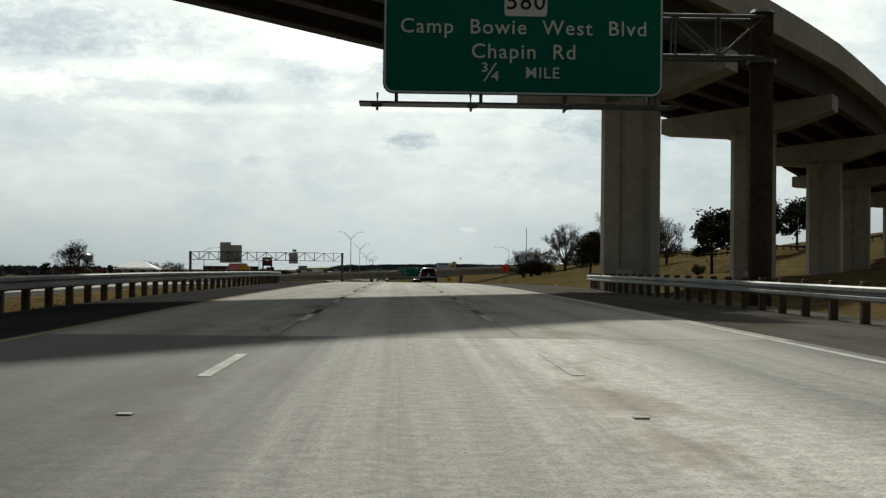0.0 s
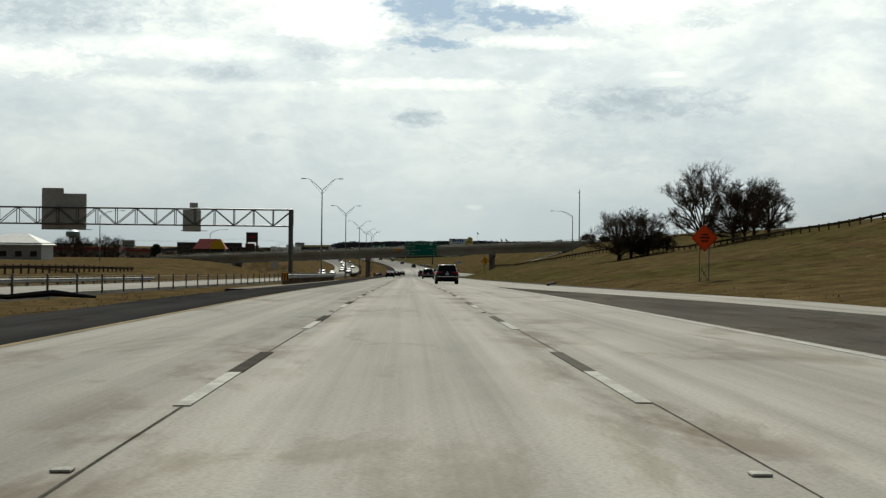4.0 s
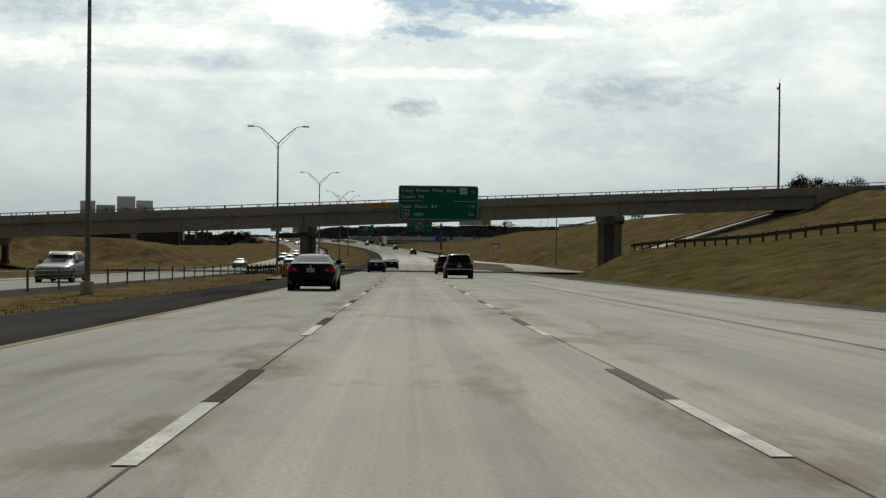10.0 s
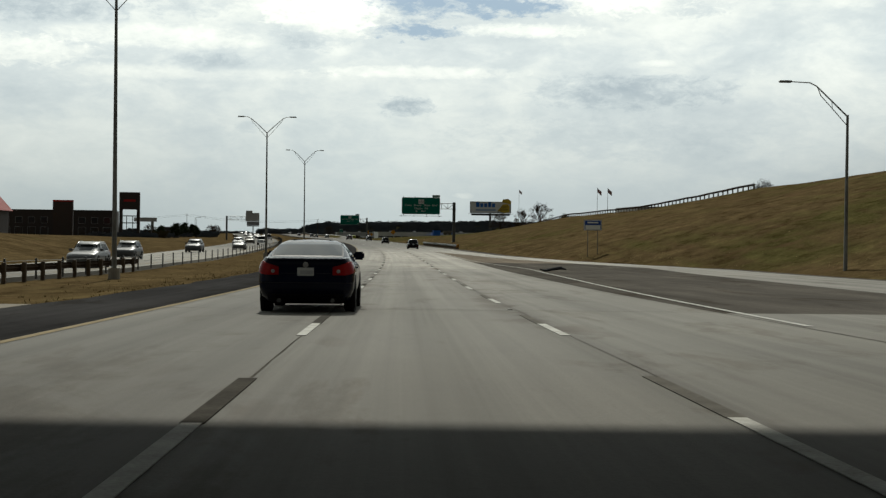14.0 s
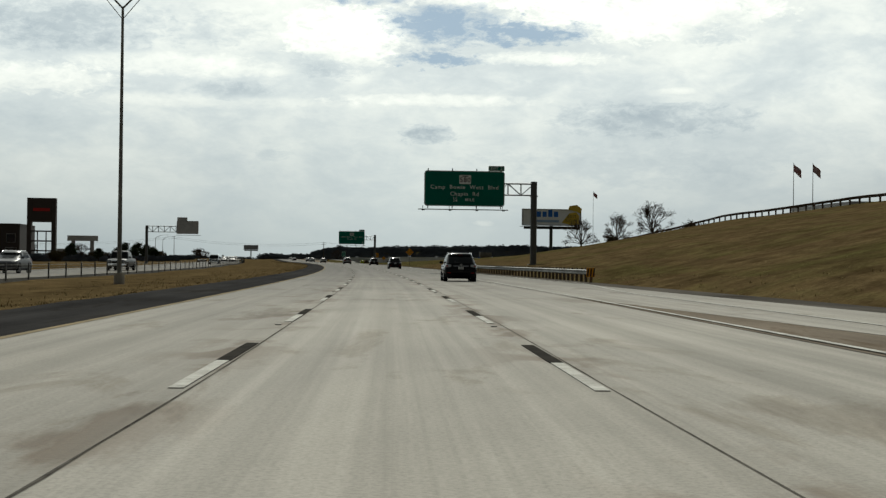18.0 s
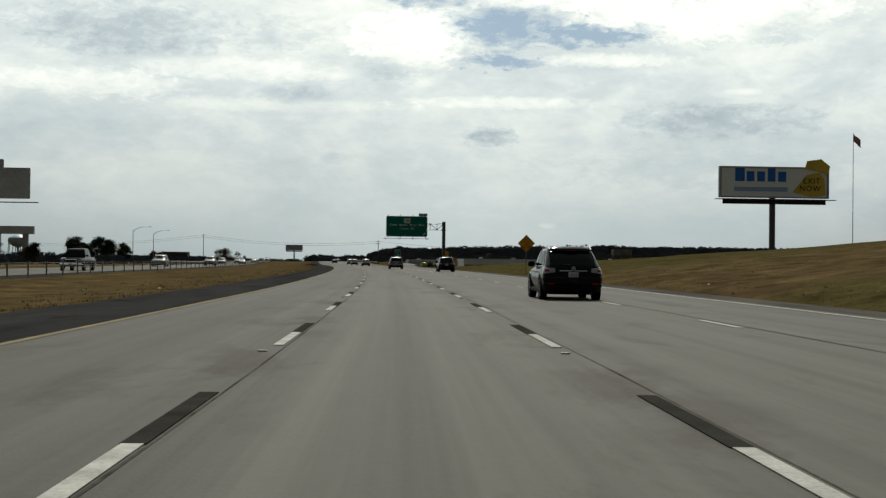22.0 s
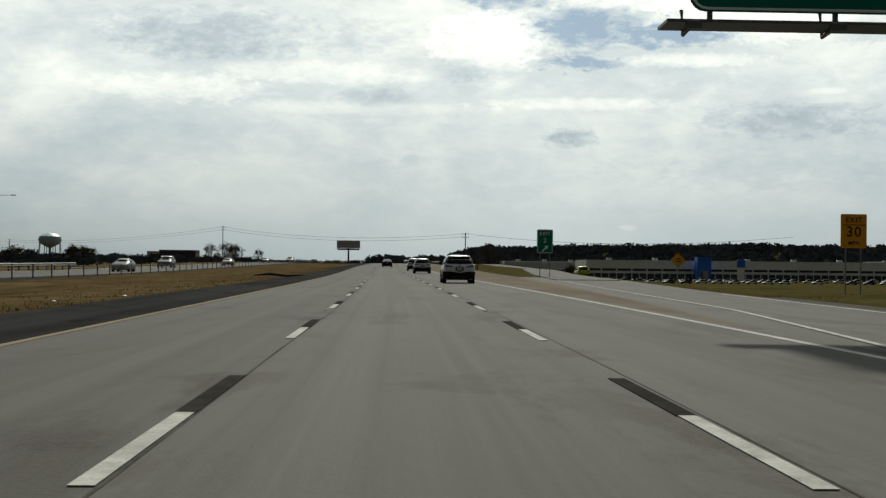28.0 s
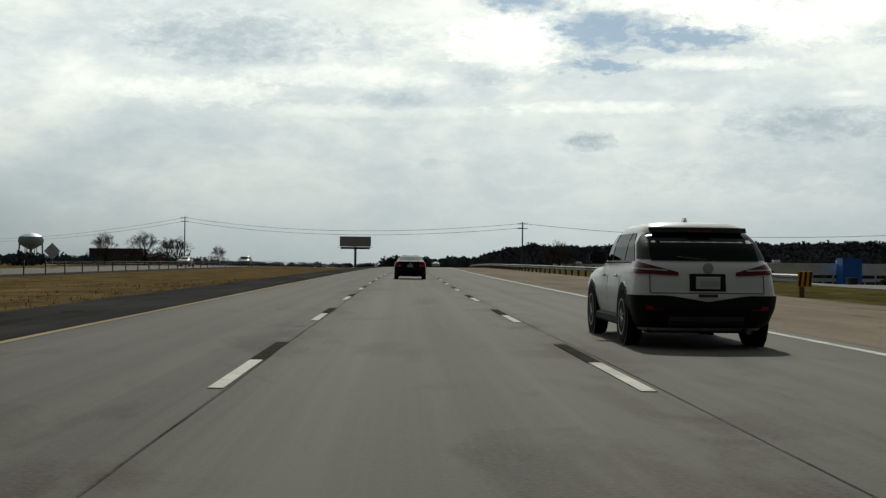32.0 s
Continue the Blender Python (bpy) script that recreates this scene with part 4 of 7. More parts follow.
# dark post-and-rail barriers up on the slopes
SLOPE = "dark weathered guard rail on wooden posts along the upper ramp"
UPPER = [(150, 70), (240, 57.4), (330, 46.0), (508, 23.6)]
guard_rail(160, 330, table(*UPPER), 1, SLOPE, lambda s: ground_at(s, lerp(s, UPPER)), step=2.6, beam=RUST)
guard_rail(330, 508, table(*UPPER), 1, SLOPE, lambda s: ground_at(s, lerp(s, UPPER)), step=2.6, beam=RUST)
guard_rail(700, 930, table((700, 51), (930, 51)), 1, SLOPE, lambda s: ground_at(s, 51), step=2.6, height=0.7, beam=RUST)


# ---- cable barrier in the median ----
def cable_barrier(s0, s1, step):
    fence = thing("cable_barrier", "steel cable barrier on thin galvanised posts in the median", "cable barrier", Matrix.Translation(at(s0, opp(s0), 0)))
    inv = fence.matrix_basis.inverted()
    post = Geo().box((0, 0, 0.42), (0.085, 0.10, 0.98), bevel=0.01).mesh("post", DARK_STEEL)
    for s in np.arange(s0, s1, step):
        part("post", post, None, fence, m=inv @ along(float(s), opp(s) + 0.35, lerp(s, OPP_DROP)))
    for h in (0.45, 0.62, 0.79):
        pts = [inv @ at(float(s), opp(s) + 0.35, lerp(s, OPP_DROP) + h) for s in np.arange(s0, s1 + 1, 20)]
        part("cable", Geo().tube(pts, 0.011, 5), GALV, fence)
    return fence


for a in range(95, 1500, 200):
    cable_barrier(a, a + 199, 5.0)


# ---- street lamps ----
def twin_lamp():
    g = thing("street_lamp", "tall galvanised twin-arm street lamp standing in the median", "street lamp", group="median lamps")
    part("pole", Geo().tube([(0, 0, 0.3), (0, 0, 13.85)], [0.13, 0.07], 12), GALV, g, smooth=True)
    part("foot", Geo().tube([(0, 0, -0.6), (0, 0, 0.55)], [0.32, 0.28], 14), CONCRETE, g, "concrete footing")
    for side in (-1, 1):
        pts = [(side * x, 0, z) for x, z in ((0.03, 13.8), (0.9, 14.62), (1.7, 15.32), (2.1, 15.52), (2.6, 15.56))]
        part("arm", Geo().tube(pts, [0.05, 0.045, 0.04, 0.035, 0.03], 8), GALV, g)
        pts = [(side * x, 0, z) for x, z in ((0.03, 13.25), (0.9, 14.22), (1.55, 14.95), (1.75, 15.28))]
        part("brace", Geo().tube(pts, 0.022, 6), GALV, g)
        part("luminaire", Geo().box((side * 2.85, 0, 15.55), (0.75, 0.32, 0.13), bevel=0.05), GALV, g)
    return g


lamp = twin_lamp()
LAMPS = ((346.4, -13.2), (425.2, -13.5), (507.3, -13.8), (583.5, -14.6), (662.6, -14.8), (741.0, -14.2))
for i, (s, o) in enumerate(LAMPS):
    if i == 0:
        lamp.matrix_basis = along(s, o, ground_at(s, o))
    else:
        ob = copy_thing(lamp, along(s, o, ground_at(s, o)))
        if i == len(LAMPS) - 1:
            ob.matrix_basis = ob.matrix_basis @ Matrix.Diagonal((1, 1, 1.09, 1))


def arm_lamp(h=11.0, reach=3.4):
    g = thing("street_lamp", "single-arm galvanised street lamp beside the ramp", "street lamp", group="ramp lamps")
    part("pole", Geo().tube([(0, 0, -0.3), (0, 0, h - 1.85)], [0.12, 0.075], 12), GALV, g, smooth=True)
    part("arm", Geo().tube([(0, 0, h - 1.95), (-0.95, 0, h - 1.05), (-1.85, 0, h - 0.2), (-2.25, 0, h + 0.0), (-reach, 0, h + 0.05)], [0.05, 0.045, 0.04, 0.035, 0.03], 8), GALV, g)
    part("brace", Geo().tube([(0, 0, h - 2.5), (-0.9, 0, h - 1.5), (-1.6, 0, h - 0.75), (-1.8, 0, h - 0.25)], 0.026, 6), GALV, g)
    part("rung", Geo().tube([(-0.95, 0, h - 1.05), (-0.9, 0, h - 1.5)], 0.018, 5), GALV, g)
    part("luminaire", Geo().box((-reach - 0.3, 0, h + 0.05), (0.75, 0.3, 0.13), bevel=0.05), GALV, g)
    return g


def curved_lamp(h=10.2, reach=4.3):
    g = thing("street_lamp", "street lamp with a long bowed arm beside the ramp", "street lamp", group="ramp lamps")
    part("pole", Geo().tube([(0, 0, -0.3), (0, 0, h - 1.1)], [0.12, 0.075], 12), GALV, g, smooth=True)
    part("arm", Geo().tube([(0, 0, h - 1.1), (-0.8, 0, h - 0.58), (-1.7, 0, h - 0.22), (-2.8, 0, h - 0.03), (-reach, 0, h)], [0.05, 0.045, 0.04, 0.035, 0.03], 8), GALV, g)
    part("brace", Geo().tube([(0, 0, h - 1.6), (-0.8, 0, h - 0.86), (-1.7, 0, h - 0.40), (-2.5, 0, h - 0.10)], 0.024, 6), GALV, g)
    part("luminaire", Geo().box((-reach - 0.3, 0, h), (0.75, 0.3, 0.13), bevel=0.05), GALV, g)
    return g


ramp_lamp = arm_lamp()
ramp_lamp.matrix_basis = along(594, 25.6, ground_at(594, 25.6))
bowed = curved_lamp()
bowed.matrix_basis = along(436.3, 36.4, ground_at(436.3, 36.4))
for s, o, turn in ((299, 72.7, 0), (232, 66, 0), (514, -56, 180), (410, -62, 180), (1190, -58, 180), (1240, -58, 180)):
    copy_thing(bowed, along(s, o, ground_at(s, o), turn))

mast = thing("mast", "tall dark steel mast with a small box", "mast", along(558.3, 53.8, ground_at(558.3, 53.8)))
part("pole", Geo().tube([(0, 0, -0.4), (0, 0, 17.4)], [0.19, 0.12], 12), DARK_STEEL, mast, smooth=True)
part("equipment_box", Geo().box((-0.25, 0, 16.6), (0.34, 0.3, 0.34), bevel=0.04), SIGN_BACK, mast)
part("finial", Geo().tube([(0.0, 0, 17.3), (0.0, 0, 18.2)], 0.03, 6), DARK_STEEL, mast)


# ---- the road bridge over the carriageways ----
def bridge_z(o):
    return 8.28 + 0.047 * o


bridge = thing("bridge", "grey concrete road bridge on pier bents with a steel rail", "bridge", along(519, 0, 0))
BACK = 15.5


def bridge_bar(name, o0, o1, y0, y1, z0, z1, mat, steps=10, parent=None, label=""):
    """A beam across the road that follows the rising deck. z0, z1 count from the rail's top."""
    g = Geo()
    rings = []
    for i in range(steps + 1):
        o = o0 + (o1 - o0) * i / steps
        t = bridge_z(o)
        rings.append([Vector((o, y0, t + z0 + 0.028 * y0)), Vector((o, y1, t + z0 + 0.028 * y1)), Vector((o, y1, t + z1 + 0.028 * y1)), Vector((o, y0, t + z1 + 0.028 * y0))])
    g.quad_strip(rings)
    return part(name, g, mat, parent or bridge, label)


L0, L1 = -74.0, 47.0
bridge_bar("deck_slab", L0, L1, 0.0, BACK, -1.25, -1.02, CONCRETE)
for y in (0.0, BACK - 0.28):
    bridge_bar("parapet", L0, L1 + 8, y - 0.02, y + 0.28, -1.02 - 0.05, -0.33, CONCRETE)
    bridge_bar("rail", L0, L1 + 8, y + 0.08, y + 0.20, -0.09, 0.0, GALV)
    for o in np.arange(L0 + 1, L1 + 8, 2.0):
        part("rail_post", Geo().box((float(o), y + 0.14, bridge_z(float(o)) - 0.21 + 0.028 * y), (0.10, 0.12, 0.26)), GALV, bridge)
SPANS = ((L0, -50.03), (-49.97, -12.03), (-11.97, 24.17), (24.23, L1))
# girders behind the front one carry under-deck shade in their colour
for a, b in SPANS:
    for i in range(7):
        y = 0.35 + i * (BACK - 1.2) / 6
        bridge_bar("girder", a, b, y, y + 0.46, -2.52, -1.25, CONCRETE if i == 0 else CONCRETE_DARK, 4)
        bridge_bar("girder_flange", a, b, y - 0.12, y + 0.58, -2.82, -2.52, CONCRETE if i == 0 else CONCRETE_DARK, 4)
for o in (-50.0, -12.0, 24.2):
    top = bridge_z(o) - 2.84
    cap = Geo().quad_strip([[Vector((o + x, y, top + z + 0.028 * max(y, 0))) for x, z in ((-0.55, zl), (0.55, zl), (0.55, 0), (-0.55, 0))] for y, zl in ((-0.1, -0.55), (0.9, -1.0), (BACK - 0.9, -1.0), (BACK + 0.1, -0.55))])
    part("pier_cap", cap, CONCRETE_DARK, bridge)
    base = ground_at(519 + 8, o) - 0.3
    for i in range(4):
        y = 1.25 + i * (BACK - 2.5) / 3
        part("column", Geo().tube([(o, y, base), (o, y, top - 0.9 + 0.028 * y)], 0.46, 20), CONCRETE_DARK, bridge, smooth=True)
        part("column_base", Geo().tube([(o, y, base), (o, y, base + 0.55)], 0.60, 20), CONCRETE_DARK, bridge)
# abutments, wing walls and slope paving
part("abutment", Geo().box((L1 + 0.9, BACK / 2, bridge_z(L1) - 2.6), (1.8, BACK, 3.4)), CONCRETE, bridge)
part("wing_wall", Geo().box((L1 + 5.6, 0.1, bridge_z(L1) - 1.3), (8.0, 0.5, 1.9)), CONCRETE, bridge)
part("wing_wall", Geo().box((L1 + 5.6, BACK - 0.1, bridge_z(L1) - 1.0), (8.0, 0.5, 1.9)), CONCRETE, bridge)
part("abutment", Geo().box((L0 - 0.9, BACK / 2, bridge_z(L0) - 2.6), (1.8, BACK, 3.4)), CONCRETE, bridge)
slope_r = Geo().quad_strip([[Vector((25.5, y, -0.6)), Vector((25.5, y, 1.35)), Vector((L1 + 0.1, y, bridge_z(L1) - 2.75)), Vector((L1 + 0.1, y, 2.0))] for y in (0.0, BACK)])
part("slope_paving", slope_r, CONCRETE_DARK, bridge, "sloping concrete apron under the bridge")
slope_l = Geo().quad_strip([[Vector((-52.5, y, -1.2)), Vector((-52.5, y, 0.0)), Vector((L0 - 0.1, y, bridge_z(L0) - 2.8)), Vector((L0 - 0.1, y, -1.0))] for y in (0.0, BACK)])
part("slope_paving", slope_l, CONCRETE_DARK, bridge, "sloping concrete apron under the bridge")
for y in (-0.25, BACK + 0.03):
    part("apron_kerb", Geo().quad_strip([[Vector((25.3, y + d, 0.9)), Vector((25.3, y + d, 1.55)), Vector((L1 + 0.1, y + d, bridge_z(L1) - 2.5)), Vector((L1 + 0.1, y + d, 4.0))] for d in (0.0, 0.22)]), CONCRETE, bridge)
    part("apron_kerb", Geo().quad_strip([[Vector((-52.3, y + d, -1.0)), Vector((-52.3, y + d, 0.2)), Vector((L0 - 0.1, y + d, bridge_z(L0) - 2.55)), Vector((L0 - 0.1, y + d, -1.0))] for d in (0.0, 0.22)]), CONCRETE, bridge)

clear_sign = thing("clearance_sign", "weathered yellow clearance board bolted to the bridge parapet", "road sign", along(518.86, -3.38, 7.47))
panel(clear_sign, "board", 2.05, 0.5, 0, 0, YELLOW_SIGN, 0.04, 0.04, False)
words(clear_sign, "17 FT   10 IN", 0.27, 0, 0, BLACK, -0.012)

guide = thing("distance_sign", "wide green distance sign mounted on the front of the bridge", "road sign", along(518.55, 3.35, 0))
gz0, gz1 = 5.87, 9.78
p = panel(guide, "sign_panel", 9.1, gz1 - gz0, 0, (gz0 + gz1) / 2, GREEN, 0.3, 0.06)
for line, size, x, z in (("Camp  Bowie  West  Blvd", 0.52, -1.15, 9.22), ("Chapin  Rd", 0.52, -2.98, 8.52), ("Team  Ranch  Rd", 0.54, -2.28, 7.40), ("WEST", 0.42, -2.18, 6.46), ("\u00bd", 0.50, 3.95, 9.1), ("1\u00be", 0.48, 3.85, 7.45), ("2\u00bd", 0.48, 3.8, 6.55)):
    words(guide, line, size, x, z, WHITE_SHEET)
part("rule", Geo().box((-3.1, -0.014, 8.02), (2.6, 0.012, 0.045)), WHITE_SHEET, guide)
part("rule", Geo().box((3.05, -0.014, 8.02), (2.7, 0.012, 0.045)), WHITE_SHEET, guide)
panel(guide, "route_shield", 0.85, 0.7, 2.85, 9.2, WHITE_SHEET, 0.08, 0.012, False, -0.014)
words(guide, "580", 0.46, 2.85, 9.18, BLACK, -0.02)
shield = [(0, -0.45), (0.26, -0.32), (0.40, -0.05), (0.41, 0.2), (0.34, 0.42), (0.18, 0.36), (0, 0.43), (-0.18, 0.36), (-0.34, 0.42), (-0.41, 0.2), (-0.40, -0.05), (-0.26, -0.32)]
part("shield_edge", Geo().prism([(x * 1.12, z * 1.12) for x, z in shield], 0.01), WHITE_SHEET, guide, m=Matrix.Translation((-3.75, -0.014, 6.6)))
part("shield_field", Geo().prism(shield, 0.01), BLUE_SIGN, guide, m=Matrix.Translation((-3.75, -0.022, 6.6)))
part("shield_crown", Geo().prism([(-0.38, 0.26), (0.38, 0.26), (0.34, 0.42), (0.18, 0.36), (0, 0.43), (-0.18, 0.36), (-0.34, 0.42)], 0.01), RED_SIGN, guide, m=Matrix.Translation((-3.75, -0.026, 6.6)))
words(guide, "20", 0.46, -3.75, 6.52, WHITE_SHEET, -0.03)
for x in (-1.35, 1.1):
    part("lamp_box", Geo().box((x, -0.25, 5.82), (0.42, 0.5, 0.16), bevel=0.04), DARK_STEEL, guide)
for x in (-3.8, -1.3, 1.3, 3.8):
    part("bracket", Geo().box((x, 0.22, 7.6), (0.12, 0.32, 3.2)), DARK_STEEL, guide)


# ---- the curved flyover at the start ----
FLY = [(-62, -58), (-30, -42), (0, -26), (28, -12.5), (48, 0.4), (65, 11.7), (84, 23.2), (106, 35.2), (126, 45.0), (145, 56.5), (160, 72), (168, 94)]
_fx = [Vector((at(s, o).x, at(s, o).y)) for s, o in FLY]


def fly_point(u):
    i = min(len(_fx) - 2, max(0, int(u)))
    t = u - i
    p = [_fx[max(0, min(len(_fx) - 1, j))] for j in (i - 1, i, i + 1, i + 2)]
    return 0.5 * (2 * p[1] + (p[2] - p[0]) * t + (2 * p[0] - 5 * p[1] + 4 * p[2] - p[3]) * t * t + (3 * p[1] - p[0] - 3 * p[2] + p[3]) * t ** 3)


def fly_z(u):
    return lerp(u, [(0, 9.6), (3, 10.6), (5, 11.3), (6, 11.8), (7, 11.8), (8, 11.2), (9, 10.5), (11, 9.0)]) - 1.0


flyover = thing("flyover", "curved concrete flyover ramp on hammerhead piers", "flyover")


BANK = 0.10


def fly_bar(name, a0, a1, z0, z1, mat, u0=0.0, u1=11.0, label=""):
    rings = []
    for u in np.linspace(u0, u1, int((u1 - u0) * 6) + 1):
        u = float(u)
        p, q = fly_point(max(0, u - 0.05)), fly_point(min(10.999, u + 0.05))
        d = (q - p).normalized()
        side = Vector((d.y, -d.x))
        c, z = fly_point(min(10.999, u)), fly_z(u)
        rings.append([Vector((*(c + side * a), z + h + BANK * a)) for a, h in ((a0, z0), (a1, z0), (a1, z1), (a0, z1))])
    return part(name, Geo().quad_strip(rings), mat, flyover, label)


# girder brown darkened to hold the shade below the flyover deck
GIRDER = material("shaded_brown_girder", (0.085, 0.074, 0.062), 0.8, scale=0.6, other=(0.05, 0.044, 0.038), spec=0.05)
fly_bar("deck_slab", -6.7, 5.4, 1.95, 2.18, CONCRETE)
for a in (-6.72, 5.12):
    fly_bar("parapet", a, a + 0.30, 1.95 - 0.25, 3.3, CONCRETE)
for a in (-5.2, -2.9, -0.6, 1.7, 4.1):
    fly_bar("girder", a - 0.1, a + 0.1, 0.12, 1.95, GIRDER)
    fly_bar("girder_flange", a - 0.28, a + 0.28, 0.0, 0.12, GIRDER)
for u in np.arange(0.4, 11, 0.42):
    p, q = fly_point(float(u) - 0.05), fly_point(float(u) + 0.05)
    d = (q - p).normalized()
    side = Vector((d.y, -d.x))
    c, z = fly_point(float(u)), fly_z(float(u))
    a, b = Vector((*(c - side * 5.1), z + 0.75 - BANK * 5.1)), Vector((*(c + side * 3.3), z + 0.75 + BANK * 3.3))
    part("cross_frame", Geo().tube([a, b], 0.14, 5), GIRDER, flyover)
for u in (0.9, 2.1, 5.0, 6.0, 7.0, 8.0, 9.0):
    p, q = fly_point(u - 0.05), fly_point(u + 0.05)
    d = (q - p).normalized()
    side = Vector((d.y, -d.x))
    c, z = fly_point(u), fly_z(u)
    turn = Matrix.Translation((c.x, c.y, z)) @ Matrix.Rotation(math.atan2(side.y, side.x), 4, "Z")
    cap = [(x, y + BANK * x) for x, y in ((-6.0, -1.0), (-6.0, 0.0), (5.2, 0.0), (5.2, -1.0), (1.9, -1.75), (-1.9, -1.75))]
    part("hammerhead", Geo().prism(cap, 1.9), CONCRETE, flyover, m=turn @ Matrix.Translation((0, -0.95, 0)))
    s_, o_ = FLY[int(round(u))] if abs(u - round(u)) < 0.01 else (0, 0)
    foot = -(z + 3.2)
    shaft = [(-1.35, -0.62), (-1.02, -0.95), (-0.2, -0.95), (-0.14, -0.86), (0.14, -0.86), (0.2, -0.95), (1.02, -0.95), (1.35, -0.62), (1.35, 0.62), (1.02, 0.95), (0.2, 0.95), (0.14, 0.86), (-0.14, 0.86), (-0.2, 0.95), (-1.02, 0.95), (-1.35, 0.62)]
    part("pier_shaft", Geo().quad_strip([[Vector((x, y, h)) for x, y in shaft] for h in (-1.55, foot)]), CONCRETE, flyover, m=turn)
    part("repair_patch", Geo().box((0.1, -0.97, -z - 0.2), (0.9, 0.012, 0.55)), SIGN_BACK, flyover, "grey painted patch", m=turn)


# ---- the sign gantry over the oncoming lanes ----
gantry = thing("sign_gantry", "dark steel truss gantry with the plain backs of signs", "sign gantry", along(291.5, -30, 0))
for x in (-17.0, 17.0):
    base = ground_at(291.5, -30 + x)
    for y in (0.0, 1.1):
        part("post", Geo().tube([(x, y, base - 0.2), (x, y, 7.75)], 0.21, 14), DARK_STEEL, gantry, smooth=True)
    for z in (1.2, 3.2, 5.2):
        part("brace", Geo().tube([(x, 0.0, z), (x, 1.1, z + 1.2)], 0.06, 6), DARK_STEEL, gantry)
truss(gantry, -17.2, 17.2, 5.95, 7.75, 0.05, 1.05, 16, 0.085)
for x, w, h, z in ((-7.2, 3.2, 4.0, 7.3), (-9.3, 2.4, 4.6, 7.6), (6.0, 2.0, 2.4, 6.45), (6.2, 0.9, 0.8, 8.05)):
    part("sign_back", Geo().prism(rounded(w, h, 0.1), 0.06), SIGN_BACK, gantry, "plain grey back of a sign", m=Matrix.Translation((x, 1.15, z)))
for x0, x1, z in ((-10.5, -5.2, 5.35), (4.8, 7.6, 5.35)):
    part("grating", Geo().box(((x0 + x1) / 2, 1.6, z), (x1 - x0, 0.9, 0.06)), DARK_STEEL, gantry)

back_sign = thing("cantilever_sign", "cantilever sign for the oncoming lanes showing its grey back", "road sign", along(933, -35, 0))
part("post", Geo().tube([(-5.0, 0, -0.5), (-5.0, 0, 7.6)], 0.28, 16), DARK_STEEL, back_sign, smooth=True)
truss(back_sign, -5.0, 4.2, 6.35, 7.5, -0.3, 0.3, 8, 0.06)
for x, w, h, z in ((3.05, 4.3, 2.6, 7.3), (2.0, 2.0, 3.2, 7.7)):
    part("sign_back", Geo().prism(rounded(w, h, 0.1), 0.06), SIGN_BACK, back_sign, "plain grey back of a sign", m=Matrix.Translation((x, -0.42 - 0.01 * w, z)))
part("grating", Geo().box((3.1, 0.7, 5.75), (4.9, 0.8, 0.06)), DARK_STEEL, back_sign)


# ---- small signs ----
def post_sign(name, label, s, o, centre, posts, build, post_h=None):
    g = thing(name, label, "road sign", along(s, o, 0))
    base = ground_at(s, o)
    for x in posts:
        part("post", Geo().tube([(x, 0.06, base - 0.2), (x, 0.06, (post_h or centre))], 0.035, 8), GALV, g)
    build(g, centre)
    return g


def diamond(g, z, size, mat, inner=True):
    r = size / math.sqrt(2)
    part("plate", Geo().prism([(0, -r), (r, 0), (0, r), (-r, 0)], 0.02), mat, g, m=Matrix.Translation((0, 0, z)))
    q, k = r * 0.93, r * 0.885
    ring = Geo()
    ring.v = [(0, -0.004, -q), (q, -0.004, 0), (0, -0.004, q), (-q, -0.004, 0), (0, -0.004, -k), (k, -0.004, 0), (0, -0.004, k), (-k, -0.004, 0)]
    ring.f = [(i, (i + 1) % 4, 4 + (i + 1) % 4, 4 + i) for i in range(4)]
    part("border", ring, BLACK, g, m=Matrix.Translation((0, 0, z)))


def merge_face(g, z):
    diamond(g, z, 1.22, YELLOW_SIGN)
    part("symbol", Geo().prism([(-0.06, -0.42), (0.06, -0.42), (0.06, 0.2), (0.2, 0.2), (0, 0.5), (-0.2, 0.2), (-0.06, 0.2)], 0.006), BLACK, g, m=Matrix.Translation((-0.04, -0.008, z)))
    part("symbol", Geo().prism([(0.02, 0.0), (0.22, -0.38), (0.33, -0.34), (0.1, 0.12)], 0.006), BLACK, g, m=Matrix.Translation((0, -0.0085, z)))


def orange_face(g, z):
    diamond(g, z, 1.25, ORANGE_SIGN)
    for i in (-0.2, 0.02, 0.22):
        part("line_bar", Geo().box((0, -0.008, z + i), (0.66 - abs(i), 0.006, 0.10)), BLACK, g)
    for x in (-0.35, 0.35):
        part("leg", Geo().tube([(x, 0.1, z - 2.9), (-x * 0.6, 0.1, z - 1.9)], 0.025, 6), DARK_STEEL, g)


def yellow_face(g, z):
    diamond(g, z, 1.2, YELLOW_SIGN)
    for i in (-0.18, 0.12):
        part("line_bar", Geo().box((0, -0.008, z + i), (0.55, 0.006, 0.12)), BLACK, g)


def ice_face(g, z):
    diamond(g, z, 1.2, YELLOW_SIGN)
    for line, dz in (("BRIDGE", 0.40), ("MAY ICE IN", 0.15), ("COLD", -0.10), ("WEATHER", -0.35)):
        words(g, line, 0.205, 0, z + dz, BLACK, -0.012, 0.92)


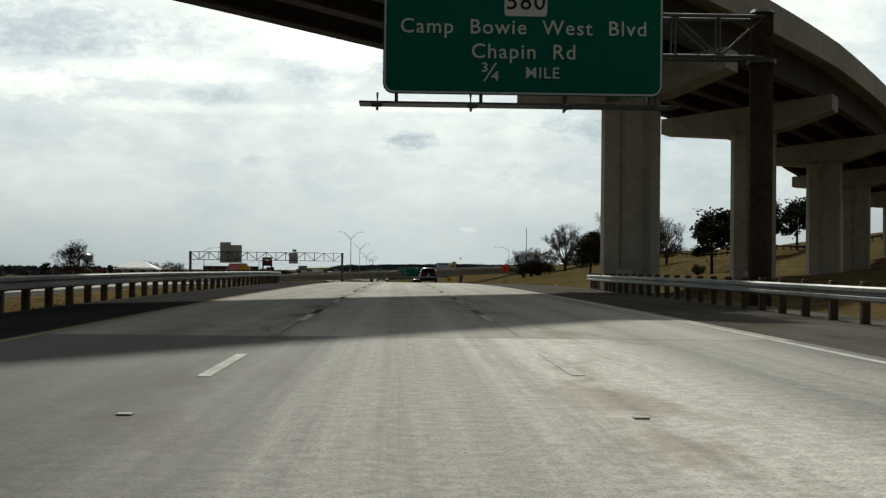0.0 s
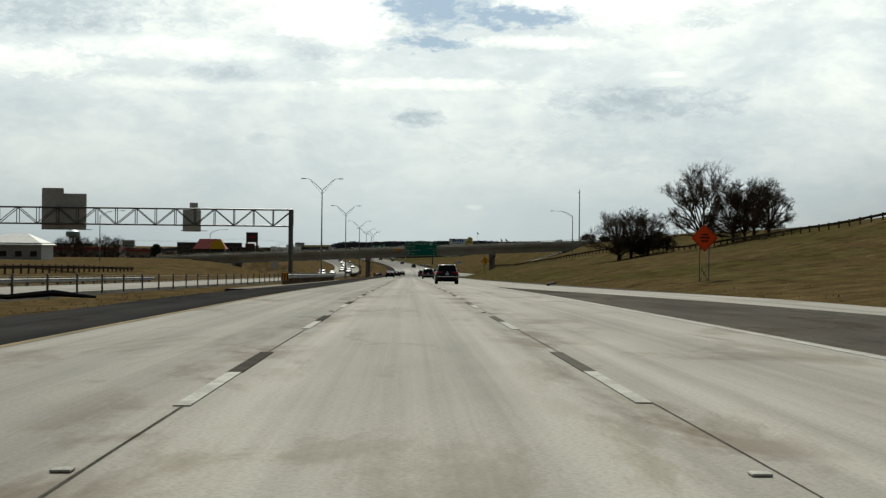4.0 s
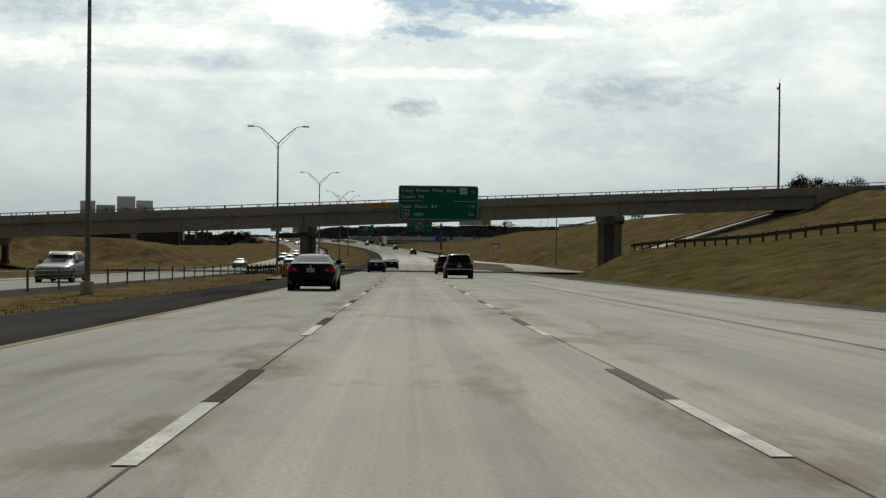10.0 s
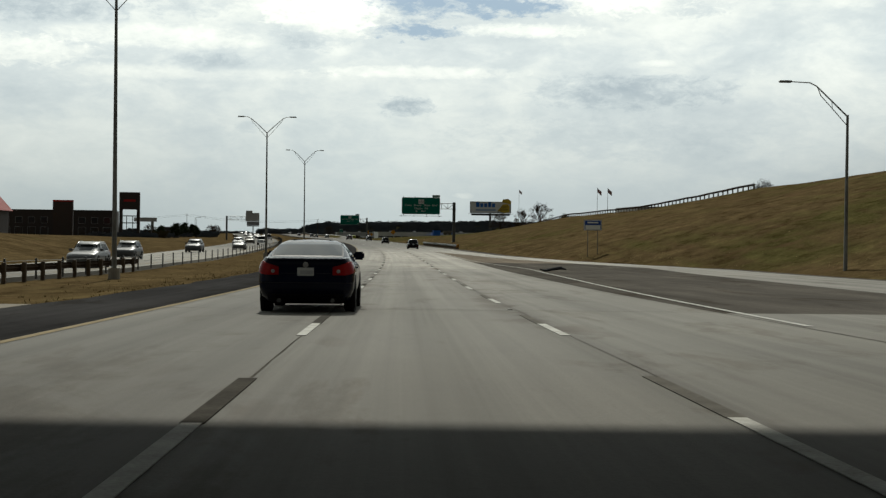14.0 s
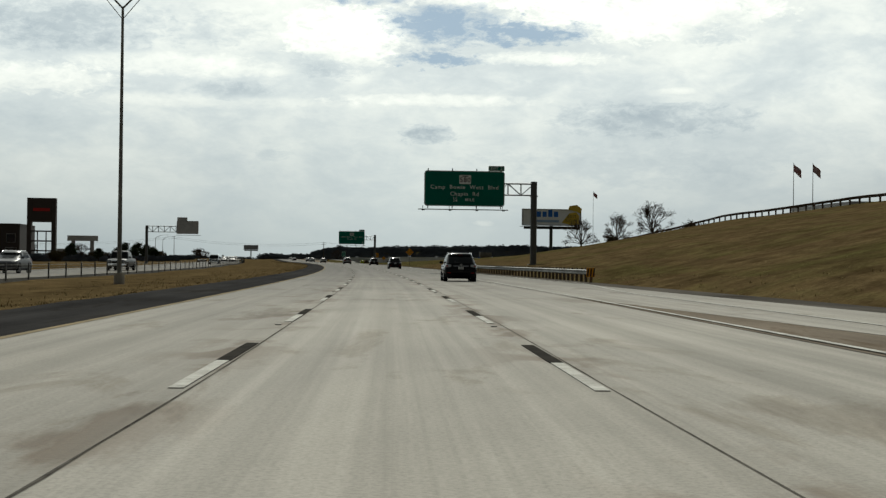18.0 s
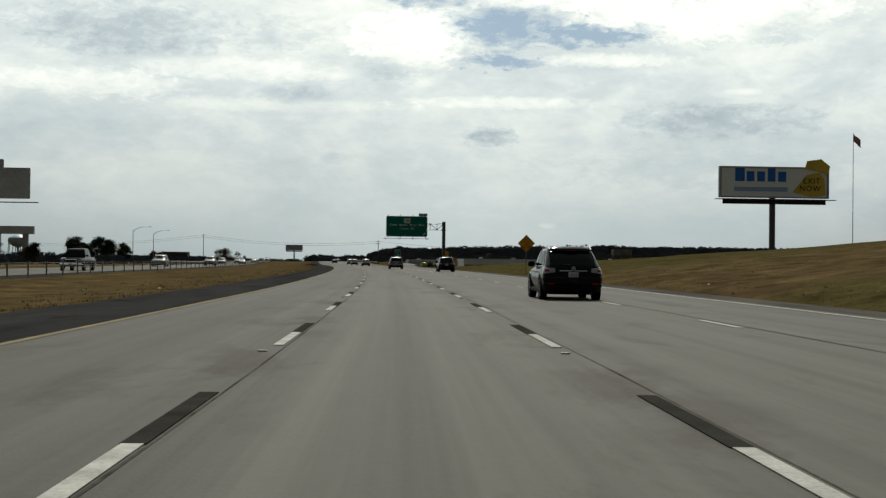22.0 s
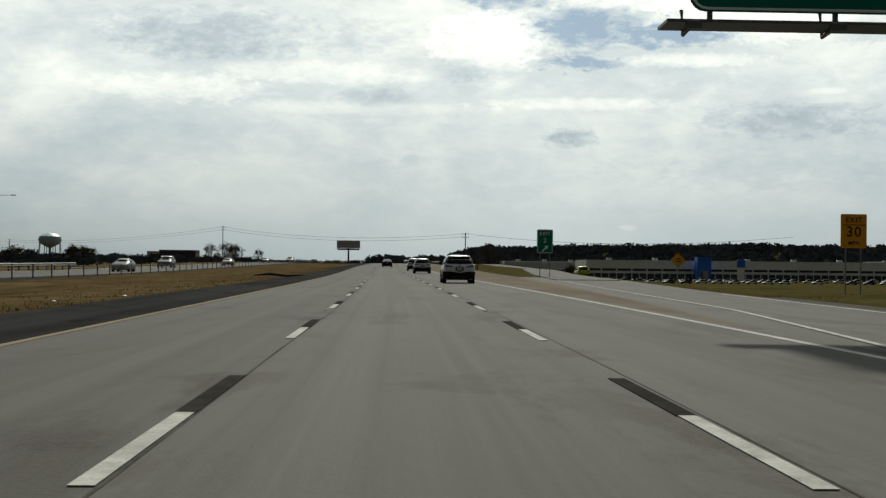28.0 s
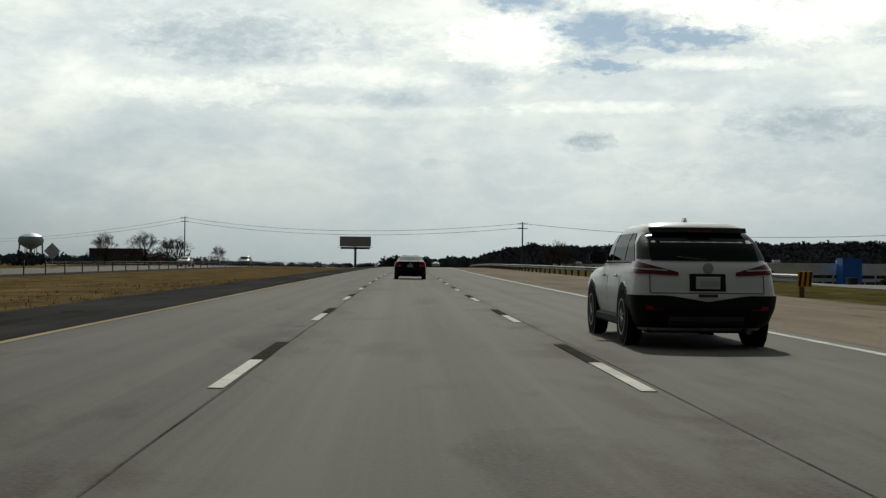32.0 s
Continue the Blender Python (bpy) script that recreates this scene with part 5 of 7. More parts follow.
def blue_face(g, z):
    panel(g, "panel", 1.8, 1.05, 0, z, BLUE_SIGN, 0.08, 0.03)
    part("lower_panel", Geo().box((0, -0.008, z - 0.22), (1.5, 0.006, 0.42)), WHITE_SHEET, g)
    part("line_bar", Geo().box((0, -0.008, z + 0.25), (1.1, 0.006, 0.14)), WHITE_SHEET, g)


def gore_face(g, z):
    panel(g, "panel", 1.5, 2.25, 0, z, GREEN, 0.1, 0.03)
    words(g, "EXIT", 0.46, 0, z + 0.72, WHITE_SHEET, -0.012)
    words(g, "2", 0.62, 0, z + 0.08, WHITE_SHEET, -0.012)
    part("arrow", arrow_geo(0.66), WHITE_SHEET, g, m=Matrix.Translation((0.03, -0.014, z - 0.66)))


def speed_face(g, z):
    panel(g, "panel", 1.2, 1.55, 0, z, YELLOW_SIGN, 0.06, 0.03, False)
    part("rule", Geo().box((0, -0.008, z + 0.28), (1.1, 0.006, 0.03)), BLACK, g)
    words(g, "EXIT", 0.34, 0, z + 0.50, BLACK, -0.012)
    words(g, "30", 0.66, 0, z - 0.05, BLACK, -0.012)
    words(g, "MPH", 0.24, 0, z - 0.55, BLACK, -0.012)


post_sign("merge_sign", "yellow diamond merge sign with a black arrow on the slope", 407.8, 15.4, 3.55, (0.0,), merge_face)
post_sign("work_sign", "bright orange diamond work sign on a folding stand", 231.2, 19.0, 3.35, (-0.3, 0.3), orange_face)
post_sign("warning_sign", "yellow diamond warning sign on a single post", 947.7, 13.95, 3.0, (0.0,), ice_face)
post_sign("service_sign", "small blue information sign with a white field", 649, 19.25, 3.6, (-0.5, 0.5), blue_face)
post_sign("gore_sign", "green exit gore sign with a slanted arrow", 1173.5, 14.62, 3.33, (-0.45, 0.45), gore_face)
post_sign("speed_sign", "yellow exit speed sign on two posts", 1110.4, 20.75, 2.8, (-0.35, 0.35), speed_face)
post_sign("warning_sign", "yellow diamond warning sign beside the exit ramp", 1198, 33.0, 1.8, (0.0,), yellow_face)
sback = post_sign("back_of_sign", "grey back of a diamond sign by the oncoming lanes", 1330, -34.0, 1.6, (0.0,), lambda g, z: part("plate", Geo().prism([(0, -0.78), (0.78, 0), (0, 0.78), (-0.78, 0)], 0.02), SIGN_BACK, g, m=Matrix.Translation((0, 0, z))))
post_sign("back_of_sign", "square grey back of a sign by the oncoming lanes", 470, -33.2, 2.6, (-0.5, 0.5), lambda g, z: part("plate", Geo().prism(rounded(1.8, 2.0, 0.05), 0.02), SIGN_BACK, g, m=Matrix.Translation((0, 0, z))))


# ---- billboards ----
def billboard(s, o, top, bottom, width, label, face, post_x=0.0, turn=0.0):
    base = ground_at(s, o)
    g = thing("billboard", label, "billboard", along(s, o, 0, turn))
    part("column", Geo().tube([(post_x, 0.9, base - 0.3), (post_x, 0.9, bottom + 0.6)], 0.42, 18), DARK_STEEL, g, smooth=True)
    part("board", Geo().box((0, 0.35, (top + bottom) / 2), (width, 0.5, top - bottom), bevel=0.04), DARK_STEEL, g)
    part("trim_frame", frame_ring(width, top - bottom, 0.06, 0.22, 0.0, 0.09), SIGN_BACK, g, m=Matrix.Translation((0, 0, (top + bottom) / 2)))
    part("catwalk", Geo().box((0, -0.45, bottom - 0.25), (width + 1.4, 1.0, 0.08)), DARK_STEEL, g)
    part("skirt", Geo().box((0, 0.1, bottom - 0.5), (width * 0.94, 0.12, 0.75)), BLACK, g)
    for x in np.linspace(-width * 0.42, width * 0.42, 6):
        part("bracket", Geo().tube([(float(x), 0.4, bottom - 0.7), (float(x), -0.95, bottom - 0.25)], 0.05, 6), DARK_STEEL, g)
    face(g)
    return g


PAPER = material("billboard_paper", (0.80, 0.82, 0.85), 0.5, vary=0.05, scale=0.4)
PRINT_BLUE = material("print_blue", (0.02, 0.14, 0.52), 0.5, vary=0.08)
PRINT_GOLD = material("print_gold", (0.62, 0.44, 0.06), 0.55, vary=0.2, scale=1.5)
PRINT_GREY = material("print_grey", (0.30, 0.31, 0.33), 0.55)


def dealer_face(g):
    part("paper", Geo().box((0, 0.085, 12.7), (15.0, 0.02, 4.0)), PAPER, g)
    for i, (w, hh) in enumerate(((1.35, 1.95), (1.1, 1.4), (1.1, 1.4), (1.1, 1.95), (1.15, 1.4))):
        part("name_bar", Geo().box((-4.9 + i * 1.5, 0.066, 13.45 + (hh - 1.35) / 2), (w, 0.012, hh), bevel=0.004), PRINT_BLUE, g)
    part("script_bar", Geo().box((-1.9, 0.066, 11.7), (7.6, 0.012, 0.6)), material("print_pale_blue", (0.30, 0.42, 0.62), 0.5), g)
    part("gold_field", Geo().prism([(2.6, -0.85), (5.4, -1.55), (7.3, -1.2), (7.2, 1.0), (6.4, 1.9), (4.6, 1.6)], 0.012), PRINT_GOLD, g, m=Matrix.Translation((0, 0.06, 12.2)))
    part("cut_out", Geo().prism([(4.3, 1.6), (4.6, 2.6), (6.6, 2.9), (7.9, 1.9), (7.6, 0.7), (6.4, 1.2)], 0.12), PRINT_GOLD, g, "gilt cut-out above the board", m=Matrix.Translation((0, -0.1, 13.1)))
    words(g, "EXIT", 1.1, 5.3, 12.9, BLACK, 0.055)
    words(g, "NOW", 1.1, 5.1, 11.85, BLACK, 0.055)


billboard(998, 55.6, 14.85, 10.5, 15.6, "white billboard with blue lettering bars and a gilt cut-out", dealer_face)
far_face = lambda g: part("paper", Geo().box((0, 0.085, 9.05), (10.3, 0.02, 3.0)), PRINT_GREY, g)
billboard(1655, -25.0, 10.8, 7.3, 10.8, "weathered grey billboard on a single column", far_face)

# signs for the other direction on the far side of the bridge
over_sign = thing("bridge_sign_back", "grey backs of guide signs fixed to the bridge rail", "road sign", along(535.0, -36, 0))
for x0, x1, z0, z1 in ((-5.3, -3.4, 5.3, 8.3), (-3.3, -0.9, 5.3, 7.8), (-0.7, 1.6, 5.3, 8.9), (1.7, 3.8, 5.3, 8.4)):
    part("sign_back", Geo().prism(rounded(x1 - x0, z1 - z0, 0.06), 0.06), SIGN_BACK, over_sign, m=Matrix.Translation(((x0 + x1) / 2, 0.1, (z0 + z1) / 2)))
for x in (-4.5, -2.0, 0.5, 2.8):
    part("bracket", Geo().box((x, 0.0, 6.2), (0.12, 0.2, 2.6)), DARK_STEEL, over_sign)


# ---- vehicles ----
TYRE = material("tyre_rubber", (0.011, 0.011, 0.012), 0.85, scale=4, spec=0.05)
RIM = material("alloy_rim", (0.26, 0.265, 0.27), 0.4, metal=0.6)
TRIM_BLACK = material("black_plastic_trim", (0.010, 0.010, 0.011), 0.6, spec=0.08)
LAMP_RED = material("red_lamp_lens", (0.23, 0.008, 0.009), 0.2, coat=0.1, vary=0.15, scale=8, spec=0.1)
LAMP_DARK = material("smoked_lamp_lens", (0.085, 0.006, 0.008), 0.2, coat=0.1, vary=0.15, scale=8, spec=0.15)
LAMP_CLEAR = material("clear_lamp_lens", (0.26, 0.27, 0.28), 0.15, coat=0.2, vary=0.15, scale=8)
CHROME = material("chrome", (0.62, 0.63, 0.64), 0.18, metal=1.0)
PLATE = material("number_plate", (0.42, 0.43, 0.43), 0.5, vary=0.05)


def glass_material(name, gloss):
    m = bpy.data.materials.new(name)
    m.use_nodes = True
    k = Nodes(m.node_tree)
    bsdf = k.add("BsdfPrincipled", Base_Color=(0.004, 0.005, 0.0055, 1), Roughness=0.05)
    bsdf.inputs["Specular IOR Level"].default_value = gloss
    k.tree.links.new(bsdf.outputs[0], k.add("OutputMaterial").inputs[0])
    return m


CAR_GLASS = glass_material("car_glass", 0.10)
TINTED_GLASS = glass_material("tinted_car_glass", 0.012)


def paint(name, colour, rough=0.35, metal=0.0):
    dark = max(colour) < 0.06
    return material(name, colour, 0.16 if dark else rough, metal, vary=0.06, scale=1.0, coat=0.05 if dark else 0.02, spec=0.09 if dark else 0.07)


def soft_part(name, geo, mat, parent, bevel, label=""):
    me = geo.mesh(name, mat)
    bm = bmesh.new()
    bm.from_mesh(me)
    edges = [e for e in bm.edges if len(e.link_faces) == 2 and e.calc_face_angle(0) > radians(18)]
    bmesh.ops.bevel(bm, geom=edges, offset=bevel, segments=2, affect="EDGES", clamp_overlap=True)
    bm.to_mesh(me)
    bm.free()
    me.shade_smooth()
    me.set_sharp_from_angle(angle=radians(50))
    return part(name, me, mat, parent, label)


def lower_body(stations):
    """Stations from tail to nose: along, half width, sill, top."""
    rings = []
    for y, w, lo, hi in stations:
        mid = lo + (hi - lo) * 0.55
        half = [(w * 0.80, lo), (w * 0.97, lo + 0.10), (w, mid), (w * 0.985, hi - 0.16), (w * 0.93, hi - 0.03), (w * 0.62, hi + 0.015)]
        rings.append([Vector((x, y, z)) for x, z in half] + [Vector((-x, y, z)) for x, z in reversed(half)])
    return Geo().quad_strip(rings)


def cabin(outline, wb, wt):
    """Side outline of (along, z): from the tail's belt over the roof to the cowl."""
    zs = [z for _, z in outline]
    lo, hi = min(zs), max(zs)
    half = lambda z: wb + (wt - wb) * (z - lo) / (hi - lo)
    rings = [[Vector((half(z) * k, y, z)) for y, z in outline] for k in (-1, -0.6, 0.6, 1)]
    for ring in rings[1:3]:
        for p in ring:
            if p.z > hi - 0.05:
                p.z += 0.025
    return Geo().quad_strip(rings), half


def pane(points, out):
    """A glass pane of four or more points, pushed out a little and 8 mm thick."""
    p = [Vector(q) for q in points]
    nrm = (p[1] - p[0]).cross(p[2] - p[0]).normalized()
    c = sum(p, Vector()) / len(p)
    if nrm.dot(Vector(out)) < 0:
        nrm = -nrm
    return Geo().quad_strip([[q + nrm * d for q in p] for d in (-0.03, 0.016)])


def wheel_set(g, half, axles, r, width=0.22, spokes=5, rim_mat=None):
    for y in axles:
        for side in (-1, 1):
            hub = part("wheel", Geo().lathe([(r * 0.62, -width / 2), (r * 0.95, -width / 2), (r, -width / 2 + 0.03), (r, width / 2 - 0.03), (r * 0.95, width / 2), (r * 0.62, width / 2)], 24), TYRE, g, "black rubber tyre", True,
                       Matrix.Translation((side * (half - width / 2 + 0.012), y, r)))
            part("rim", Geo().lathe([(r * 0.60, side * (width / 2 - 0.09)), (r * 0.66, side * (width / 2 + 0.004)), (r * 0.60, side * (width / 2 + 0.004)), (r * 0.55, side * (width / 2 - 0.05))], 24), rim_mat or RIM, hub)
            part("hub_plate", Geo().lathe([(r * 0.6, side * (width / 2 - 0.085)), (r * 0.6, side * (width / 2 - 0.08))], 20), BLACK, hub)
            for i in range(spokes):
                a = 2 * math.pi * i / spokes
                d = Vector((0, math.cos(a), math.sin(a)))
                x = side * (width / 2 - 0.015)
                part("spoke", Geo().tube([Vector((x, 0, 0)) + d * 0.03, Vector((x - side * 0.01, 0, 0)) + d * r * 0.6], [0.030, 0.017], 6), rim_mat or RIM, hub)
        for side in (-1, 1):
            part("wheel_arch", Geo().lathe([(r + 0.075, side * (half - 0.05)), (r + 0.075, side * (half + 0.006)), (r + 0.045, side * (half + 0.006)), (r * 0.5, side * (half - 0.02))], 24), TRIM_BLACK, g, m=Matrix.Translation((0, y, r + 0.02)))


def plate_on(g, y, z, face=-1):
    p = part("number_plate", Geo().box((0, y, z), (0.31, 0.014, 0.155), bevel=0.006), PLATE, g, "pale number plate with dark bars")
    part("plate_mark", Geo().box((0.02, y + face * 0.009, z - 0.01), (0.24, 0.004, 0.07)), PRINT_GREY, p)


def mirrors(g, half, y, z, mat):
    for side in (-1, 1):
        ob = soft_part("door_mirror", Geo().box((side * (half + 0.13), y, z), (0.23, 0.15, 0.17)), mat, g, 0.035)


def handles(g, half, ys, z, mat):
    for side in (-1, 1):
        for y in ys:
            part("door_handle", Geo().box((side * (half + 0.012), y, z), (0.035, 0.2, 0.035), bevel=0.012), mat, g)


class Shell:
    """A car body stacked from level slices: z, tail, front, half width, from the sill to the roof."""

    def __init__(self, levels, corner=0.24, nose=0.42, bulge=0.07):
        self.levels, self.corner, self.nose, self.bulge = levels, corner, nose, bulge
        self.col = [[row[i] for row in levels] for i in range(4)]

    def dims(self, z):
        return [float(np.interp(z, self.col[0], self.col[i])) for i in (1, 2, 3)]

    def half(self, z):
        return self.dims(z)[2]

    def tail(self, z, q):
        """Point at height z and q metres round the skin from the middle of the tail, and its outward way."""
        y0, y1, w = self.dims(z)
        r = min(self.corner, w * 0.45)
        flat, side, q = w - r, (1 if q >= 0 else -1), abs(q)
        arc = r * math.pi / 2
        sag = lambda x: self.bulge * (x / w) ** 2
        if q <= flat:
            return Vector((side * q, y0 + sag(q), z)), Vector((0, -1, 0))
        base = y0 + sag(flat)
        if q <= flat + arc:
            t = (q - flat) / r
            return Vector((side * (flat + r * math.sin(t)), base + r * (1 - math.cos(t)), z)), Vector((side * math.sin(t), -math.cos(t), 0))
        return Vector((side * w, base + r + (q - flat - arc), z)), Vector((side, 0, 0))

    def slice(self, z):
        y0, y1, w = self.dims(z)
        r, f = min(self.corner, w * 0.45), min(self.nose, w * 0.6)
        flat, arc = w - r, r * math.pi / 2
        qs = [flat * i / 3 for i in range(1, 4)] + [flat + arc * i / 4 for i in range(1, 5)]
        right = [self.tail(z, q)[0] for q in qs]
        y_side = right[-1].y
        right += [Vector((w, y_side + (y1 - f - y_side) * i / 3, z)) for i in range(1, 4)]
        right += [Vector((w - f + f * math.cos(t), y1 - f + f * math.sin(t), z)) for t in [math.pi / 8 * i for i in range(1, 5)]]
        left = [Vector((-p.x, p.y, p.z)) for p in reversed(right)]
        return [self.tail(z, 0.0)[0]] + right + [Vector((0, y1 + 0.03, z))] + left

    def body(self):
        zs = sorted(set(self.col[0]) | set(np.linspace(self.col[0][0], self.col[0][-1], 22).round(3).tolist()))
        return Geo().quad_strip([self.slice(z) for z in zs])

    def patch(self, q0, q1, z0, z1, out=0.012, n=8, rows=5):
        """A plate on the tail's skin between q0 and q1; z0 and z1 may vary with q."""
        rings = []
        for i in range(n + 1):
            q = q0 + (q1 - q0) * i / n
            a, b = value(z0, q), value(z1, q)
            col = [self.tail(a + (b - a) * j / rows, q) for j in range(rows + 1)]
            rings.append([p + d * out for p, d in col] + [p - d * 0.03 for p, d in reversed(col)])
        return Geo().quad_strip(rings).mesh("plate", None, True)

    def side_pane(self, side, low, high, zb, zt, out=0.010):
        """A window on the flank: low and high are its (start, end) along the car at its sill and head."""
        rings = []
        for i in range(5):
            z, t = zb + (zt - zb) * i / 4, i / 4
            ya, yb = low[0] + (high[0] - low[0]) * t, low[1] + (high[1] - low[1]) * t
            x = self.half(z)
            rings.append([Vector((side * (x + out), ya, z)), Vector((side * (x + out), yb, z)), Vector((side * (x - 0.03), yb, z)), Vector((side * (x - 0.03), ya, z))])
        return Geo().quad_strip(rings)

    def front_pane(self, zb, zt, share=0.80):
        rings = []
        for i in range(5):
            z = zb + (zt - zb) * i / 4
            _, y1, w = self.dims(z)
            ring = [Vector((w * share * k, y1 + 0.03 * (1 - k * k) + 0.012 - 0.10 * k ** 4, z)) for k in (-1, -0.5, 0, 0.5, 1)]
            rings.append(ring + [p + Vector((0, -0.06, 0)) for p in reversed(ring)])
        return Geo().quad_strip(rings)


def suv(name, label, colour, L=4.9, W=1.99, H=1.72, rear_lean=0.42, belt=1.08, sill=0.34, wheel=0.38, tail="wrap", rails=True, bright_bar=True, lower_black=False, m=None, rim=None):
    g = thing(name, label, "car", m)
    a, b, h = -L / 2, L / 2, W / 2
    top, cowl = H - 0.16, b - 1.22
    sh = Shell([(sill - 0.10, a + 0.30, b - 0.25, h * 0.84), (sill + 0.02, a + 0.10, b - 0.10, h * 0.925), (sill + 0.18, a + 0.01, b - 0.01, h * 0.975), (sill + 0.34, a + 0.0, b, h), (belt - 0.30, a + 0.03, b - 0.03, h * 0.995),
                (belt - 0.17, a + 0.05, b - 0.16, h * 0.975), (belt - 0.08, a + 0.075, b - 0.55, h * 0.955), (belt - 0.02, a + 0.10, cowl, h * 0.93), (belt + 0.06, a + 0.15, cowl - 0.16, h * 0.895),
                (belt + 0.30, a + 0.17 + rear_lean * 0.45, cowl - 0.60, h * 0.835), (top, a + 0.14 + rear_lean, 0.55, h * 0.765), (H - 0.08, a + 0.19 + rear_lean, 0.36, h * 0.725), (H - 0.025, a + 0.28 + rear_lean, 0.10, h * 0.64), (H, a + 0.66 + rear_lean, -0.45, h * 0.40)], 0.24)
    body = part("body", sh.body(), colour, g, smooth=True)
    zb, zt = belt + 0.06, H - 0.15
    wr = sh.half(zb) - sh.corner * 0.5
    part("rear_window", sh.patch(-wr * 0.98, wr * 0.98, zb, zt, 0.012, 12), TINTED_GLASS, g)
    part("spoiler", sh.patch(-h * 0.64, h * 0.64, H - 0.15, H - 0.085, 0.11, 12, 2), colour if bright_bar else TRIM_BLACK, g)
    part("brake_lamp", Geo().box((0, a + rear_lean + 0.03, H - 0.135), (0.30, 0.03, 0.02)), LAMP_RED, g)
    part("windscreen", sh.front_pane(belt + 0.08, H - 0.18), CAR_GLASS, g)
    for side in (-1, 1):
        y0 = sh.dims(zb)[0]
        for low, high in (((y0 + 0.46, a + 1.30), (a + 0.62 + rear_lean, a + 1.32)), ((a + 1.37, a + 2.32), (a + 1.39, a + 2.32)), ((a + 2.40, cowl - 0.62), (a + 2.40, 0.24))):
            part("side_window", sh.side_pane(side, low, high, zb, zt), CAR_GLASS if low[0] > a + 2.3 else TINTED_GLASS, g)
        part("window_trim", Geo().tube([(side * (sh.half(zb) + 0.014), y0 + 0.45, zb - 0.02), (side * (sh.half(zb) + 0.014), cowl - 0.55, zb - 0.03)], 0.012, 6), CHROME if bright_bar else TRIM_BLACK, g)
        if rails:
            x = sh.half(H - 0.06)
            part("roof_rail", Geo().tube([(side * x, a + 0.78, H - 0.11), (side * x, a + 1.05, H - 0.012), (side * x, -0.15, H - 0.005), (side * x, 0.25, H - 0.11)], 0.020, 8), CHROME, g)
        if tail == "wrap":
            part("tail_lamp", sh.patch(side * h * 0.78, side * (h * 0.98 + 0.22), lambda q: belt - 0.24 + 0.25 * max(0.0, abs(q) - h * 0.95), lambda q: belt + 0.01 + 0.10 * max(0.0, abs(q) - h * 0.8), 0.016, 10), LAMP_RED, g)
            part("tail_lamp", sh.patch(side * h * 0.46, side * h * 0.77, lambda q: belt - 0.115 + 0.10 * max(0.0, h * 0.56 - abs(q)), belt - 0.005, 0.014, 6, 2), LAMP_RED, g)
        elif tail == "clear":
            part("tail_lamp", sh.patch(side * h * 0.60, side * (h * 0.98 + 0.22), lambda q: belt - 0.15 - 0.12 * (abs(q) - h * 0.6), lambda q: belt - 0.03 + 0.12 * (abs(q) - h * 0.6), 0.016), LAMP_CLEAR, g, "clear tail lamp with a red core")
            part("lamp_core", sh.patch(side * h * 0.80, side * h * 0.94, belt - 0.13, belt - 0.07, 0.022, 4, 2), LAMP_RED, g)
        else:
            q1 = h * 0.98 + 0.34
            part("rear_pillar", sh.patch(side * wr * 0.97, side * (wr + 0.30), zb + 0.02, lambda q: zt - 0.5 * max(0.0, abs(q) - wr), 0.010, 6), TRIM_BLACK, g, "black pillar trim")
            part("tail_lamp", sh.patch(side * h * 0.40, side * q1, lambda q: belt - 0.13 + 0.05 * (abs(q) - h * 0.4), lambda q: belt - 0.085 + 0.13 * min(1.0, (abs(q) - h * 0.4) / 0.5), 0.018, 12), LAMP_DARK, g)
            part("lamp_line", sh.patch(side * h * 0.55, side * (q1 - 0.06), lambda q: belt - 0.075 + 0.05 * (abs(q) - h * 0.5), lambda q: belt - 0.055 + 0.05 * (abs(q) - h * 0.5), 0.023, 10, 2), LAMP_CLEAR, g)
        part("reflector", sh.patch(side * h * 0.62, side * h * 0.84, sill + 0.18, sill + 0.225, 0.02, 4, 2), LAMP_RED, g)
        part("head_lamp", Geo().box((side * h * 0.66, b - 0.24, belt - 0.26), (0.36, 0.30, 0.16), bevel=0.06), LAMP_CLEAR, g)
    q = h * 0.98 + 0.55
    part("rear_bumper", sh.patch(-q, q, sill - 0.06, (lambda v: sill + (0.36 if lower_black else 0.16) - 0.08 * max(0.0, 1 - abs(v) / 0.5)), 0.022, 26), TRIM_BLACK, g, "black plastic bumper")
    part("skid_plate", sh.patch(-h * 0.52, h * 0.52, sill - 0.02, sill + 0.09, 0.03, 8, 2), DARK_STEEL if lower_black else TRIM_BLACK, g)
    part("under_tray", Geo().box((0, 0, sill - 0.06), (W * 0.76, L * 0.84, 0.14)), TRIM_BLACK, g)
    if bright_bar and tail == "clear":
        part("tailgate_bar", sh.patch(-h * 0.46, h * 0.46, belt - 0.115, belt - 0.09, 0.022, 10, 2), CHROME, g)
    elif bright_bar:
        part("bumper_bar", sh.patch(-h * 0.9, h * 0.9, sill + 0.30, sill + 0.335, 0.022, 16, 2), CHROME, g)
    part("emblem", Geo().lathe([(0.045, 0.0), (0.07, 0.008), (0.045, 0.016)], 16, Matrix.Translation((0, a + 0.03, belt - 0.035)) @ Matrix.Rotation(radians(-90), 4, "Z")), RIM, g)
    part("tailgate_seam", sh.patch(-h * 0.78, h * 0.78, sill + 0.385, sill + 0.395, 0.003, 12, 1), BLACK, g)
